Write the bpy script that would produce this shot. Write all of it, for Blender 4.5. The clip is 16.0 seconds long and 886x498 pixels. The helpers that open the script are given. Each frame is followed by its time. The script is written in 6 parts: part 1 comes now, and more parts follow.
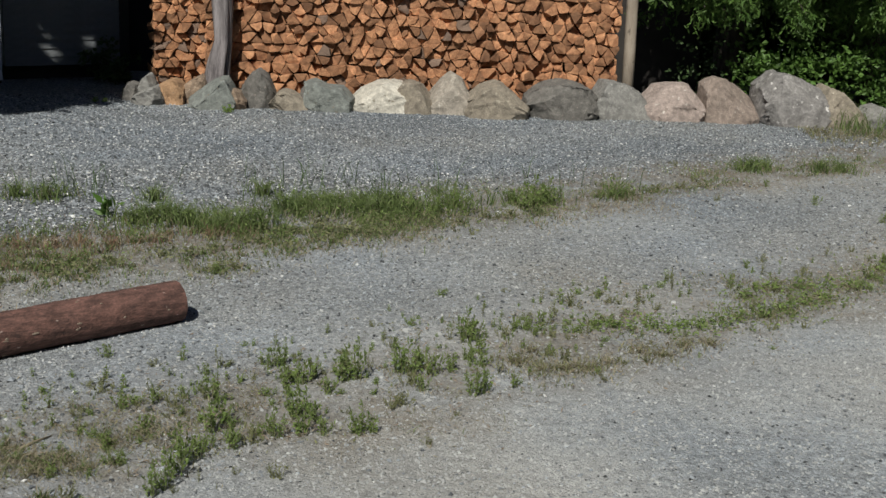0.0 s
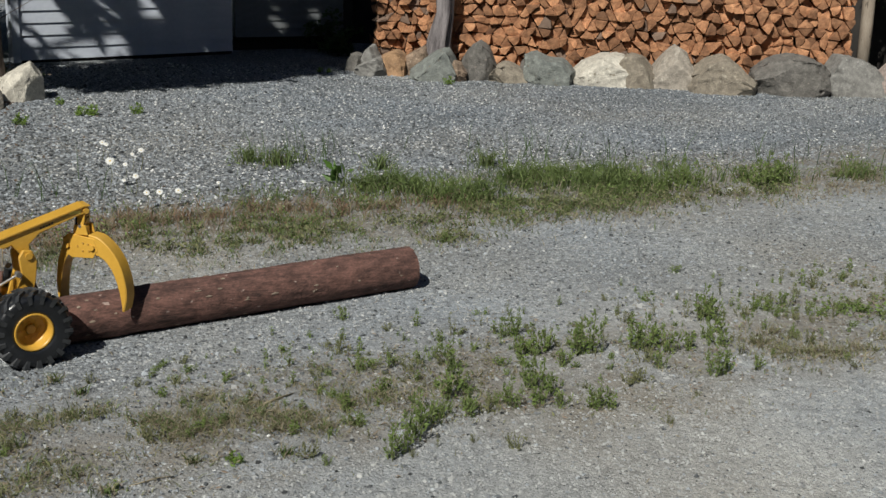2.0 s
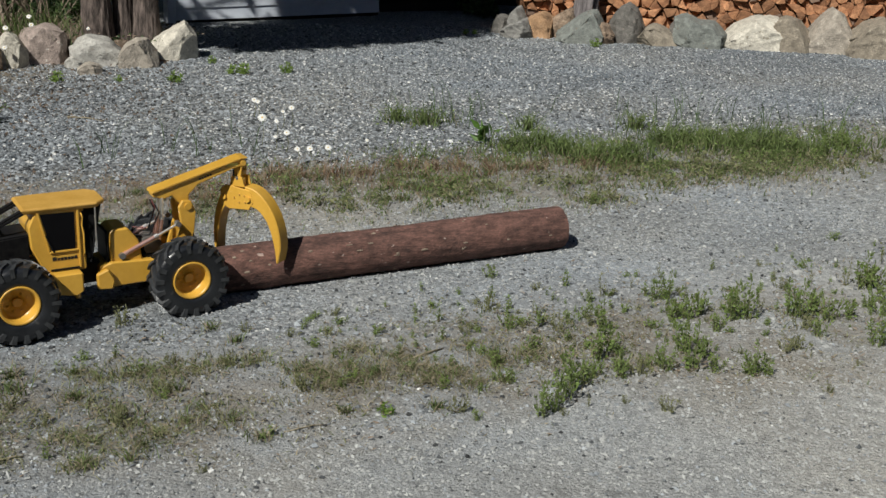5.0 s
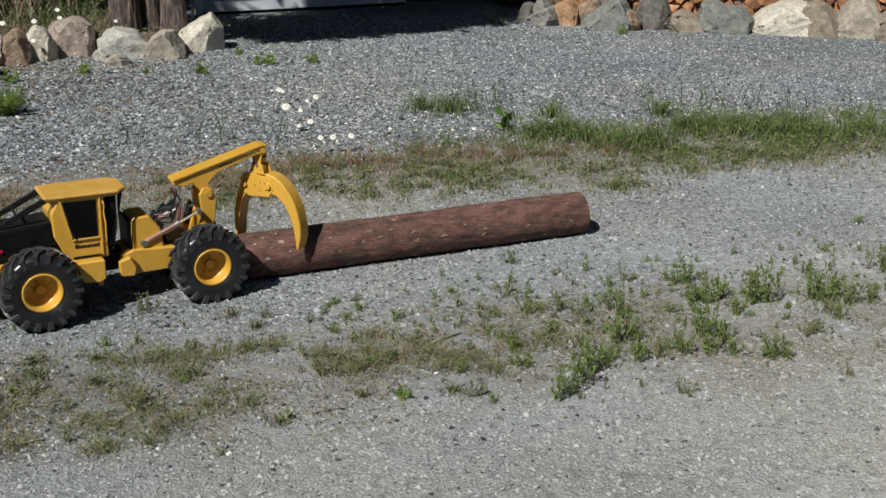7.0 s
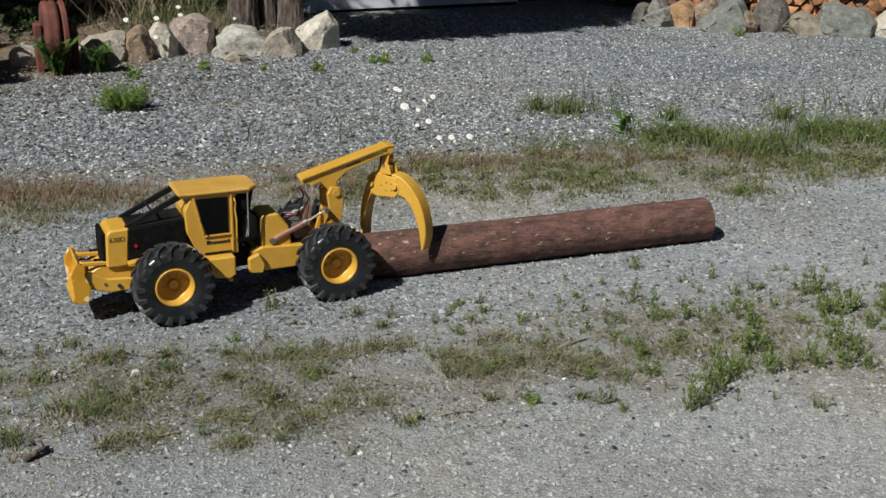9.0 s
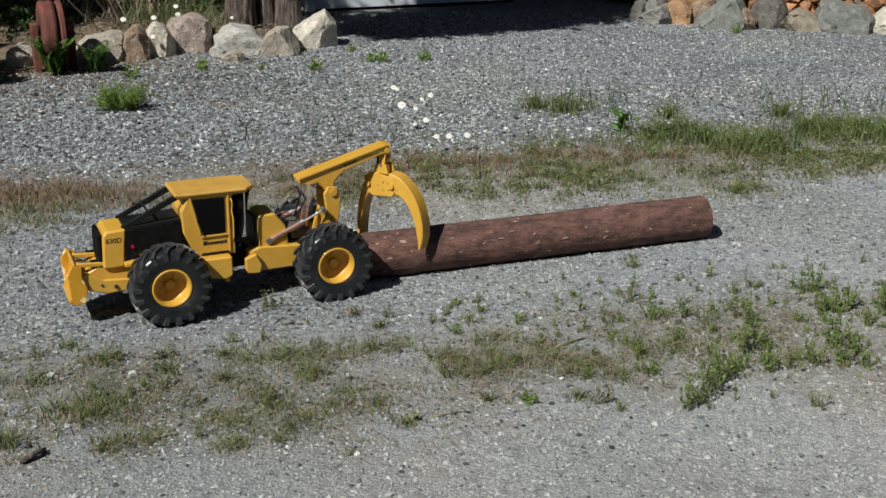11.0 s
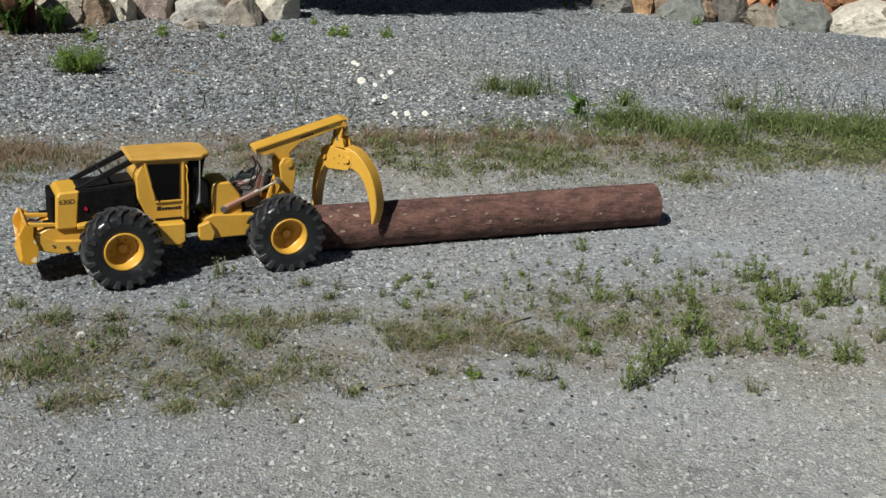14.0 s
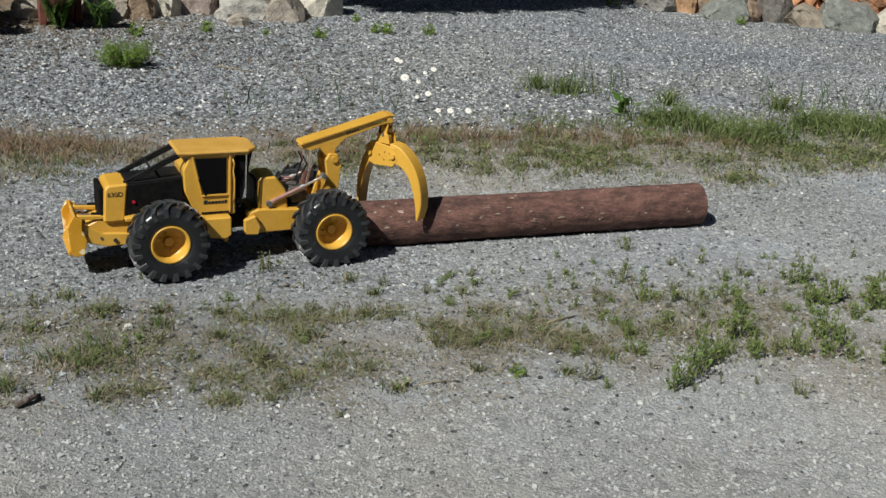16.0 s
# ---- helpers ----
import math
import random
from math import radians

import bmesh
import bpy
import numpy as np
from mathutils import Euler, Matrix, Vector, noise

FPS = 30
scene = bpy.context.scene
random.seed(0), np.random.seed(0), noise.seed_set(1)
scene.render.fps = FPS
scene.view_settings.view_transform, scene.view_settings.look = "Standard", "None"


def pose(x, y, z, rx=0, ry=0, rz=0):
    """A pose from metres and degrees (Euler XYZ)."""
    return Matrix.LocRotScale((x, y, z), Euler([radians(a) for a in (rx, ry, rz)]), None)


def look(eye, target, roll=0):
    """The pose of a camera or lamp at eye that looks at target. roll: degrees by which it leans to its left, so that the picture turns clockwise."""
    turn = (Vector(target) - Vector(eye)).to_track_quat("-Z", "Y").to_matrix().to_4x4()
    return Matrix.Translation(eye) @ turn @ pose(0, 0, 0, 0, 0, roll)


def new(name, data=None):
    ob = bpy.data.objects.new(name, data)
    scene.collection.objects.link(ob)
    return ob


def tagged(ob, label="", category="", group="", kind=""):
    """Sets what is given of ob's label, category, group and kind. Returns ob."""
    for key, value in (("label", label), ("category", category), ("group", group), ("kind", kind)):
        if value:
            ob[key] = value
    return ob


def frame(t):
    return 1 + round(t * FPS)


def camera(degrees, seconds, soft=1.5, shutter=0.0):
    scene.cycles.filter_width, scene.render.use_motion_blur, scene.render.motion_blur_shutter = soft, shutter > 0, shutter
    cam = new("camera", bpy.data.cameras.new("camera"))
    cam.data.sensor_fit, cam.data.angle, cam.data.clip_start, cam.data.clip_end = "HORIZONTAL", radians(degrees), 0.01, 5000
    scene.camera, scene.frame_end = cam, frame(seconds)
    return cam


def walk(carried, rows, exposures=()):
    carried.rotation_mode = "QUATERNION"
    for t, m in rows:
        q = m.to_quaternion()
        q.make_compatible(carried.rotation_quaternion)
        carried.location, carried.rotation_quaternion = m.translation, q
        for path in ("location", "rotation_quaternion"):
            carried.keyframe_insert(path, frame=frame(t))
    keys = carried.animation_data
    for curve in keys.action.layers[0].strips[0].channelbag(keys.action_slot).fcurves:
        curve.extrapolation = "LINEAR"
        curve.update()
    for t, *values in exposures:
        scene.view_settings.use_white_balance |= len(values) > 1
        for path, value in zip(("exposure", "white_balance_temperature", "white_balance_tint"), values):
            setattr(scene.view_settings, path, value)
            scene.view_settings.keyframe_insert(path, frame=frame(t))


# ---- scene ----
cam = camera(40.0, 16.0)
PATH = [
    (0.0, 0.0173, 0.0025, 1.4787, 0.075, -14.794, 2.503),
    (0.5, -0.0294, 0.0267, 1.4614, 2.101, -14.606, 3.088),
    (1.0, -0.0574, 0.0467, 1.4454, 3.685, -15.377, 3.478),
    (1.5, -0.0862, 0.0485, 1.4403, 6.213, -15.764, 2.883),
    (2.0, -0.1166, 0.0707, 1.4224, 9.720, -16.160, 1.790),
    (2.5, -0.1319, 0.0753, 1.4160, 10.476, -16.445, 2.012),
    (3.0, -0.1406, 0.0718, 1.4079, 10.913, -16.633, 3.057),
    (3.5, -0.1447, 0.0712, 1.4057, 11.037, -16.888, 2.835),
    (4.0, -0.1547, 0.0745, 1.4086, 13.678, -16.826, 1.186),
    (4.5, -0.1771, 0.0797, 1.3957, 15.640, -17.413, 1.352),
    (7.0, -0.1239, 0.0763, 1.3706, 17.921, -18.313, 0.357),
    (7.5, -0.1518, 0.0752, 1.3751, 17.751, -17.693, 1.327),
    (8.0, -0.2012, 0.0662, 1.3794, 21.293, -18.013, -0.922),
    (8.5, -0.2173, 0.0575, 1.3805, 22.672, -18.382, 0.226),
    (11.0, -0.2122, 0.0675, 1.3848, 22.655, -18.540, -0.028),
    (11.5, -0.2086, 0.0648, 1.3904, 23.642, -17.836, -0.026),
    (12.0, -0.2068, 0.0647, 1.3782, 23.056, -18.761, 1.092),
    (12.5, -0.1923, 0.0501, 1.3848, 22.015, -18.599, 1.644),
    (13.0, -0.1883, 0.0281, 1.3787, 20.651, -18.831, 4.149),
    (13.5, -0.1868, 0.0319, 1.3756, 20.353, -19.936, 3.626),
    (14.0, -0.1865, 0.0266, 1.3898, 20.364, -19.439, 3.122),
    (14.5, -0.2080, 0.0235, 1.3982, 22.814, -18.308, 1.496),
    (15.0, -0.2096, 0.0217, 1.3931, 22.695, -18.416, 1.958),
    (15.5, -0.2125, 0.0188, 1.3913, 22.449, -18.837, 2.649),
    (16.0, -0.2125, 0.0179, 1.3824, 22.139, -19.599, 3.262),
]


def seen_from(x, y, z, yaw, pitch, roll):
    """The camera's pose from its place, its turn to the left, its tilt up and its roll, in degrees."""
    a, b = radians(yaw), radians(pitch)
    return look((x, y, z), (x - math.sin(a) * math.cos(b), y + math.cos(a) * math.cos(b), z + math.sin(b)), roll)


walk(cam, [(t, seen_from(*row)) for t, *row in PATH],
     exposures=[(0.0, -0.10), (1.0, -0.09), (4.0, -0.03), (7.0, 0.08), (12.0, 0.10), (13.0, 0.15), (16.0, 0.17)])

# ---- light ----
SUN_WAY = Vector((0.24, 0.97, -1.04)).normalized()      # the way the sunlight travels
world = bpy.data.worlds.new("sky")
scene.world = world
world.use_nodes = True
wn = world.node_tree
sky = wn.nodes.new("ShaderNodeTexSky")
sky.sky_type, sky.sun_disc = "NISHITA", False
sky.sun_elevation = math.asin(-SUN_WAY.z)
sky.sun_rotation = math.atan2(-SUN_WAY.x, -SUN_WAY.y)
sky.air_density, sky.dust_density = 0.6, 0.4
wn.links.new(sky.outputs[0], wn.nodes["Background"].inputs[0])
wn.nodes["Background"].inputs[1].default_value = 0.05
sun = new("sun", bpy.data.lights.new("sun", "SUN"))
sun.data.energy, sun.data.angle, sun.data.color = 5.0, radians(0.55), (1.0, 0.975, 0.895)
sun.matrix_world = look((-9, -30, 34), Vector((-9, -30, 34)) + SUN_WAY)


# ---- materials ----
def material(name, low, high, size=0.05, rough=0.7, bump=0.2, bump_size=None, metal=0.0, depth=0.002,
             fine=0.35, spot=None, spot_at=0.62, spot_size=None, stretch=(1, 1, 1), spec=0.5, spot_soft=0.05, dirt=0.0, per_object=0.0, per_island=0.0, coat=0.0, trans=0.0, vein=None):
    """A two-scale noise material at real-world size. low, high: the colours between which it varies."""
    m = bpy.data.materials.new(name)
    m.use_nodes = True
    nt = m.node_tree
    n, ln = nt.nodes, nt.links
    p = n["Principled BSDF"]
    p.inputs["Roughness"].default_value = rough
    p.inputs["Metallic"].default_value = metal
    p.inputs["Specular IOR Level"].default_value = spec
    p.inputs["Coat Weight"].default_value = coat
    tc = n.new("ShaderNodeTexCoord")
    mp = n.new("ShaderNodeMapping")
    mp.inputs["Scale"].default_value = stretch
    ln.new(tc.outputs["Object"], mp.inputs["Vector"])

    def noise_at(s, detail):
        t = n.new("ShaderNodeTexNoise")
        t.inputs["Scale"].default_value = 1.0 / s
        t.inputs["Detail"].default_value = detail
        ln.new(mp.outputs[0], t.inputs["Vector"])
        return t.outputs["Fac"]
    big, small = noise_at(size, 3), noise_at(size / 9, 4)
    mixv = n.new("ShaderNodeMix")
    mixv.inputs[0].default_value = fine
    ln.new(big, mixv.inputs[2])
    ln.new(small, mixv.inputs[3])
    ramp = n.new("ShaderNodeValToRGB")
    ramp.color_ramp.elements[0].position, ramp.color_ramp.elements[1].position = 0.34, 0.66
    ramp.color_ramp.elements[0].color, ramp.color_ramp.elements[1].color = (*low, 1), (*high, 1)
    ln.new(mixv.outputs[0], ramp.inputs[0])
    col = ramp.outputs[0]
    if spot:
        s = noise_at(spot_size or size * 0.6, 2)
        r2 = n.new("ShaderNodeValToRGB")
        r2.color_ramp.elements[0].position, r2.color_ramp.elements[1].position = spot_at, spot_at + spot_soft
        ln.new(s, r2.inputs[0])
        mx = n.new("ShaderNodeMix")
        mx.data_type = "RGBA"
        ln.new(r2.outputs[0], mx.inputs[0])
        ln.new(col, mx.inputs[6])
        mx.inputs[7].default_value = (*spot, 1)
        col = mx.outputs[2]
    if vein:
        for s, width, tint, top in ((size * 0.8, 0.022, vein, 0.6), (size * 0.7, 0.006, tuple(0.4 * k for k in low), 0.25)):
            r4 = n.new("ShaderNodeValToRGB")
            r4.color_ramp.elements.new(0.5)
            for el, at, g in zip(r4.color_ramp.elements, (0.5 - width, 0.5, 0.5 + width), (0.0, top, 0.0)):
                el.position, el.color = at, (g, g, g, 1)
            ln.new(noise_at(s, 4), r4.inputs[0])
            mv = n.new("ShaderNodeMix")
            mv.data_type = "RGBA"
            ln.new(r4.outputs[0], mv.inputs[0])
            ln.new(col, mv.inputs[6])
            mv.inputs[7].default_value = (*tint, 1)
            col = mv.outputs[2]
    if dirt:
        r3 = n.new("ShaderNodeValToRGB")
        r3.color_ramp.elements[0].position, r3.color_ramp.elements[1].position = 0.38, 0.60
        r3.color_ramp.elements[0].color, r3.color_ramp.elements[1].color = (1 - dirt, 1 - dirt, 1 - dirt, 1), (1.08, 1.08, 1.08, 1)
        ln.new(noise_at(size * 0.45, 6), r3.inputs[0])
        mq = n.new("ShaderNodeMix")
        mq.data_type, mq.blend_type = "RGBA", "MULTIPLY"
        mq.inputs[0].default_value = 1.0
        ln.new(col, mq.inputs[6])
        ln.new(r3.outputs[0], mq.inputs[7])
        col = mq.outputs[2]
    for amount, node, socket in ((per_object, "ShaderNodeObjectInfo", "Random"), (per_island, "ShaderNodeNewGeometry", "Random Per Island")):
        if amount:
            src = n.new(node)
            mr = n.new("ShaderNodeMapRange")
            mr.inputs[3].default_value, mr.inputs[4].default_value = 1 - amount, 1 + amount
            ln.new(src.outputs[socket], mr.inputs[0])
            hs = n.new("ShaderNodeHueSaturation")
            ln.new(mr.outputs[0], hs.inputs["Value"])
            ln.new(col, hs.inputs["Color"])
            col = hs.outputs[0]
    ln.new(col, p.inputs["Base Color"])
    if bump:
        bp = n.new("ShaderNodeBump")
        bp.inputs["Strength"].default_value, bp.inputs["Distance"].default_value = bump, depth
        ln.new(noise_at(bump_size or size / 4, 5), bp.inputs["Height"])
        ln.new(bp.outputs[0], p.inputs["Normal"])
    if trans:
        tr = n.new("ShaderNodeBsdfTranslucent")
        ln.new(col, tr.inputs["Color"])
        ms = n.new("ShaderNodeMixShader")
        ms.inputs[0].default_value = trans
        ln.new(p.outputs[0], ms.inputs[1])
        ln.new(tr.outputs[0], ms.inputs[2])
        ln.new(ms.outputs[0], n["Material Output"].inputs["Surface"])
    return m


def ground_material():
    """Crushed grey gravel, with dusty packed wheel tracks and brown soil under the two weed strips, all along one direction."""
    m = bpy.data.materials.new("gravel_ground")
    m.use_nodes = True
    n, ln = m.node_tree.nodes, m.node_tree.links
    p = n["Principled BSDF"]
    p.inputs["Roughness"].default_value = 0.95
    p.inputs["Specular IOR Level"].default_value = 0.25
    geo = n.new("ShaderNodeNewGeometry")

    def math_node(op, a, b=None):
        x = n.new("ShaderNodeMath")
        x.operation = op
        for i, v in enumerate((a, b)):
            if v is None:
                continue
            if isinstance(v, (int, float)):
                x.inputs[i].default_value = v
            else:
                ln.new(v, x.inputs[i])
        return x.outputs[0]

    def noise_at(scale, detail=3.0):
        t = n.new("ShaderNodeTexNoise")
        t.inputs["Scale"].default_value, t.inputs["Detail"].default_value = scale, detail
        ln.new(geo.outputs["Position"], t.inputs["Vector"])
        return t.outputs["Fac"]

    def ramp(fac, *stops):
        r = n.new("ShaderNodeValToRGB")
        while len(r.color_ramp.elements) < len(stops):
            r.color_ramp.elements.new(0.5)
        for e, (at, c) in zip(r.color_ramp.elements, stops):
            e.position = at
            e.color = (c, c, c, 1) if isinstance(c, float) else (*c, 1)
        ln.new(fac, r.inputs[0])
        return r.outputs[0]

    def mix(fac, a, b, how="MIX"):
        x = n.new("ShaderNodeMix")
        x.data_type, x.blend_type = "RGBA", how
        for i, v in ((0, fac), (6, a), (7, b)):
            if isinstance(v, (int, float)):
                x.inputs[i].default_value = v
            elif isinstance(v, tuple):
                x.inputs[i].default_value = (*v, 1)
            else:
                ln.new(v, x.inputs[i])
        return x.outputs[2]

    dot = n.new("ShaderNodeVectorMath")
    dot.operation = "DOT_PRODUCT"
    dot.inputs[1].default_value = (-0.58, 0.814, 0)
    ln.new(geo.outputs["Position"], dot.inputs[0])
    wob = math_node("MULTIPLY", math_node("SUBTRACT", noise_at(1.1, 4), 0.5), 0.8)
    across = math_node("MULTIPLY", math_node("ADD", dot.outputs["Value"], wob), 0.1)
    # 0 packed sandy track, 1 loose grey gravel
    loose = ramp(across, (0.0, 0.1), (0.30, 0.1), (0.365, 0.30), (0.395, 0.60), (0.44, 0.60), (0.485, 0.25), (0.55, 0.55), (0.585, 1.0))
    run = n.new("ShaderNodeVectorMath")
    run.operation = "DOT_PRODUCT"
    run.inputs[1].default_value = (0.814, 0.58, 0)
    ln.new(geo.outputs["Position"], run.inputs[0])
    along = math_node("ADD", math_node("MULTIPLY", math_node("ADD", run.outputs["Value"], wob), 0.1), 0.2)
    # the middle track is loose and blue-grey at its near end
    band = ramp(across, (0.335, 0.0), (0.37, 0.75), (0.47, 0.75), (0.50, 0.0))
    loose = math_node("MAXIMUM", loose, math_node("MULTIPLY", band, ramp(along, (0.26, 1.0), (0.36, 0.0), (0.60, 0.0), (0.70, 0.75))))
    # and so is the near edge of the yard farther along
    rim = math_node("MULTIPLY", ramp(across, (0.20, 0.55), (0.255, 0.0)), ramp(along, (0.38, 0.0), (0.47, 1.0)))
    loose = math_node("MAXIMUM", loose, rim)
    soil = ramp(across, (0.268, 0.0), (0.298, 0.55), (0.338, 0.55), (0.366, 0.0), (0.475, 0.0), (0.502, 0.75), (0.56, 0.75), (0.60, 0.0))
    vor = n.new("ShaderNodeTexVoronoi")
    vor.inputs["Scale"].default_value = 95
    ln.new(geo.outputs["Position"], vor.inputs["Vector"])
    cell = n.new("ShaderNodeSeparateColor")
    ln.new(vor.outputs["Color"], cell.inputs[0])
    vor2 = n.new("ShaderNodeTexVoronoi")
    vor2.inputs["Scale"].default_value = 240
    ln.new(geo.outputs["Position"], vor2.inputs["Vector"])
    cell2 = n.new("ShaderNodeSeparateColor")
    ln.new(vor2.outputs["Color"], cell2.inputs[0])
    stone = ramp(cell.outputs[0], (0.0, (0.075, 0.083, 0.093)), (0.45, (0.17, 0.186, 0.20)), (0.85, (0.27, 0.29, 0.305)), (1.0, (0.48, 0.50, 0.50)))
    sand = ramp(cell2.outputs[0], (0.0, (0.27, 0.275, 0.273)), (0.5, (0.35, 0.358, 0.355)), (0.93, (0.41, 0.418, 0.413)), (1.0, (0.50, 0.50, 0.485)))
    col = mix(loose, sand, stone)
    dust = ramp(along, (0.22, 0.74), (0.36, 0.98), (0.48, 1.05), (0.62, 0.94))
    col = mix(math_node("SUBTRACT", 1.0, loose), col, mix(1.0, col, dust, "MULTIPLY"))
    patch = ramp(noise_at(0.9, 5), (0.35, 0.78), (0.65, 1.12))
    col = mix(1.0, col, patch, "MULTIPLY")
    tint = ramp(noise_at(0.55, 3), (0.36, (0.93, 0.99, 1.07)), (0.5, (1.0, 1.0, 1.0)), (0.64, (1.06, 1.0, 0.92)))
    col = mix(1.0, col, tint, "MULTIPLY")
    speck = ramp(noise_at(28, 3), (0.30, 0.72), (0.5, 1.0), (0.72, 1.15))
    col = mix(1.0, col, speck, "MULTIPLY")
    brown = ramp(noise_at(45, 4), (0.3, (0.10, 0.08, 0.055)), (0.7, (0.25, 0.21, 0.15)))
    soil_part = math_node("MULTIPLY", soil, ramp(noise_at(4.5, 5), (0.36, 0.15), (0.62, 1.0)))
    col = mix(soil_part, col, brown)
    gap = n.new("ShaderNodeVectorMath")
    gap.operation = "DISTANCE"
    gap.inputs[1].default_value = (-5.75, 6.55, 0)
    ln.new(geo.outputs["Position"], gap.inputs[0])
    reach = math_node("MULTIPLY", math_node("ADD", gap.outputs["Value"], math_node("MULTIPLY", wob, 1.2)), 0.5)
    col = mix(ramp(reach, (0.28, 0.95), (0.46, 0.45), (0.85, 0.0)), col, brown)
    ln.new(col, p.inputs["Base Color"])
    height = math_node("ADD", math_node("MULTIPLY", vor.outputs["Distance"], -0.45), math_node("MULTIPLY", vor2.outputs["Distance"], -0.2))
    height = math_node("ADD", height, math_node("ADD", math_node("MULTIPLY", noise_at(300, 3), 0.4), math_node("MULTIPLY", noise_at(110, 4), 0.7)))
    bp = n.new("ShaderNodeBump")
    bp.inputs["Strength"].default_value, bp.inputs["Distance"].default_value = 0.9, 0.008
    ln.new(height, bp.inputs["Height"])
    ln.new(bp.outputs[0], p.inputs["Normal"])
    return m


GROUND = ground_material()
PEBBLE = material("crushed_stone", (0.128, 0.141, 0.155), (0.230, 0.248, 0.264), 0.05, 0.85, 0.3, per_island=0.88)
WHITE_CHIP = material("pale_chip", (0.42, 0.43, 0.43), (0.63, 0.63, 0.615), 0.03, 0.7, 0.2, per_island=0.25)
PALE_PEBBLE = material("dusty_stone", (0.255, 0.262, 0.259), (0.385, 0.393, 0.389), 0.05, 0.9, 0.3, per_island=0.22)
YELLOW = material("yellow_paint", (0.53, 0.292, 0.038), (0.63, 0.362, 0.056), 0.12, 0.40, 0.05, 0.03, coat=0.25, depth=0.0006)
YELLOW_DUSTY = material("dusty_yellow_paint", (0.43, 0.24, 0.04), (0.55, 0.32, 0.075), 0.08, 0.6, 0.1, 0.02, depth=0.0006)
YELLOW_WORN = material("worn_yellow_paint", (0.50, 0.245, 0.014), (0.62, 0.32, 0.03), 0.06, 0.42, 0.1, 0.01, spot=(0.80, 0.66, 0.40), spot_at=0.60, spot_size=0.03, depth=0.0006)
BLACK = material("black_paint", (0.006, 0.006, 0.007), (0.014, 0.014, 0.015), 0.05, 0.55, 0.1, depth=0.0005, spec=0.12)
GRILLE = material("black_mesh", (0.004, 0.004, 0.005), (0.012, 0.012, 0.012), 0.02, 0.8, 0.3, 0.003, depth=0.001, spec=0.05)
GLASS_DARK = material("dark_window", (0.004, 0.004, 0.005), (0.006, 0.006, 0.007), 0.2, 0.4, 0.0, spec=0.07)
RUBBER = material("tyre_rubber", (0.008, 0.009, 0.011), (0.022, 0.024, 0.028), 0.06, 0.30, 0.25, 0.008, spot=(0.075, 0.075, 0.072), spot_at=0.68, spot_size=0.05, depth=0.0008)
# tread bars lighter and bluish: the sky's sheen put into their colour
RUBBER_SHEEN = material("tread_rubber_with_sheen", (0.016, 0.0175, 0.020), (0.048, 0.051, 0.055), 0.04, 0.38, 0.2, 0.008, depth=0.0006)
CHROME = material("chrome", (0.80, 0.75, 0.70), (0.88, 0.84, 0.79), 0.05, 0.3, 0.0, metal=0.92)
BRONZE = material("reddish_plated_steel", (0.52, 0.30, 0.25), (0.68, 0.44, 0.38), 0.04, 0.30, 0.0, metal=0.75)
MAROON = material("maroon_hose", (0.09, 0.012, 0.012), (0.16, 0.03, 0.025), 0.03, 0.4, 0.1)
WARN = material("warning_label", (0.75, 0.62, 0.12), (0.80, 0.68, 0.18), 0.02, 0.5, 0.0)
STEEL = material("grey_steel", (0.14, 0.13, 0.12), (0.26, 0.25, 0.24), 0.02, 0.45, 0.2, metal=0.6)
LAMP_RED = material("red_lens", (0.35, 0.01, 0.03), (0.5, 0.02, 0.05), 0.02, 0.2, 0.0)
LETTER = material("black_lettering", (0.01, 0.01, 0.01), (0.02, 0.02, 0.02), 0.02, 0.5, 0.0)
BARK = material("red_brown_bark", (0.066, 0.036, 0.030), (0.185, 0.092, 0.073), 0.055, 0.9, 0.9, 0.006, spot=(0.36, 0.27, 0.235), spot_at=0.70, spot_soft=0.03, spot_size=0.020, stretch=(0.5, 1, 1), depth=0.004, dirt=0.42, fine=0.6)
CUT_WOOD = material("fresh_cut_wood", (0.42, 0.17, 0.07), (0.60, 0.30, 0.14), 0.03, 0.8, 0.3, 0.004)
SPLIT = material("split_firewood", (0.222, 0.096, 0.046), (0.470, 0.242, 0.124), 0.07, 0.85, 0.5, 0.004, fine=0.4, dirt=0.22, per_object=0.5, depth=0.004)
SPLIT_MANY = material("split_firewood_mixed", (0.222, 0.096, 0.046), (0.470, 0.242, 0.124), 0.07, 0.85, 0.5, 0.004, fine=0.4, dirt=0.22, per_island=0.5, depth=0.004)
SPLIT_GREY = material("weathered_firewood", (0.12, 0.082, 0.062), (0.25, 0.17, 0.125), 0.05, 0.9, 0.5, 0.008, per_object=0.25, depth=0.003)
GREY_WOOD = material("weathered_grey_wood", (0.06, 0.052, 0.054), (0.29, 0.265, 0.268), 0.05, 0.9, 1.0, 0.02, stretch=(1, 1, 0.12), depth=0.006)
POST_WOOD = material("peeled_post_wood", (0.22, 0.18, 0.14), (0.36, 0.31, 0.25), 0.04, 0.85, 0.4, 0.012, stretch=(1, 1, 0.2), spot=(0.10, 0.08, 0.06), spot_at=0.68, depth=0.003)
TRUNK = material("conifer_bark", (0.042, 0.032, 0.028), (0.165, 0.13, 0.115), 0.05, 0.95, 1.0, 0.025, stretch=(1, 1, 0.22), depth=0.016, dirt=0.55)
SIDING = material("white_painted_siding", (0.46, 0.50, 0.58), (0.56, 0.60, 0.67), 0.3, 0.6, 0.15, 0.02)
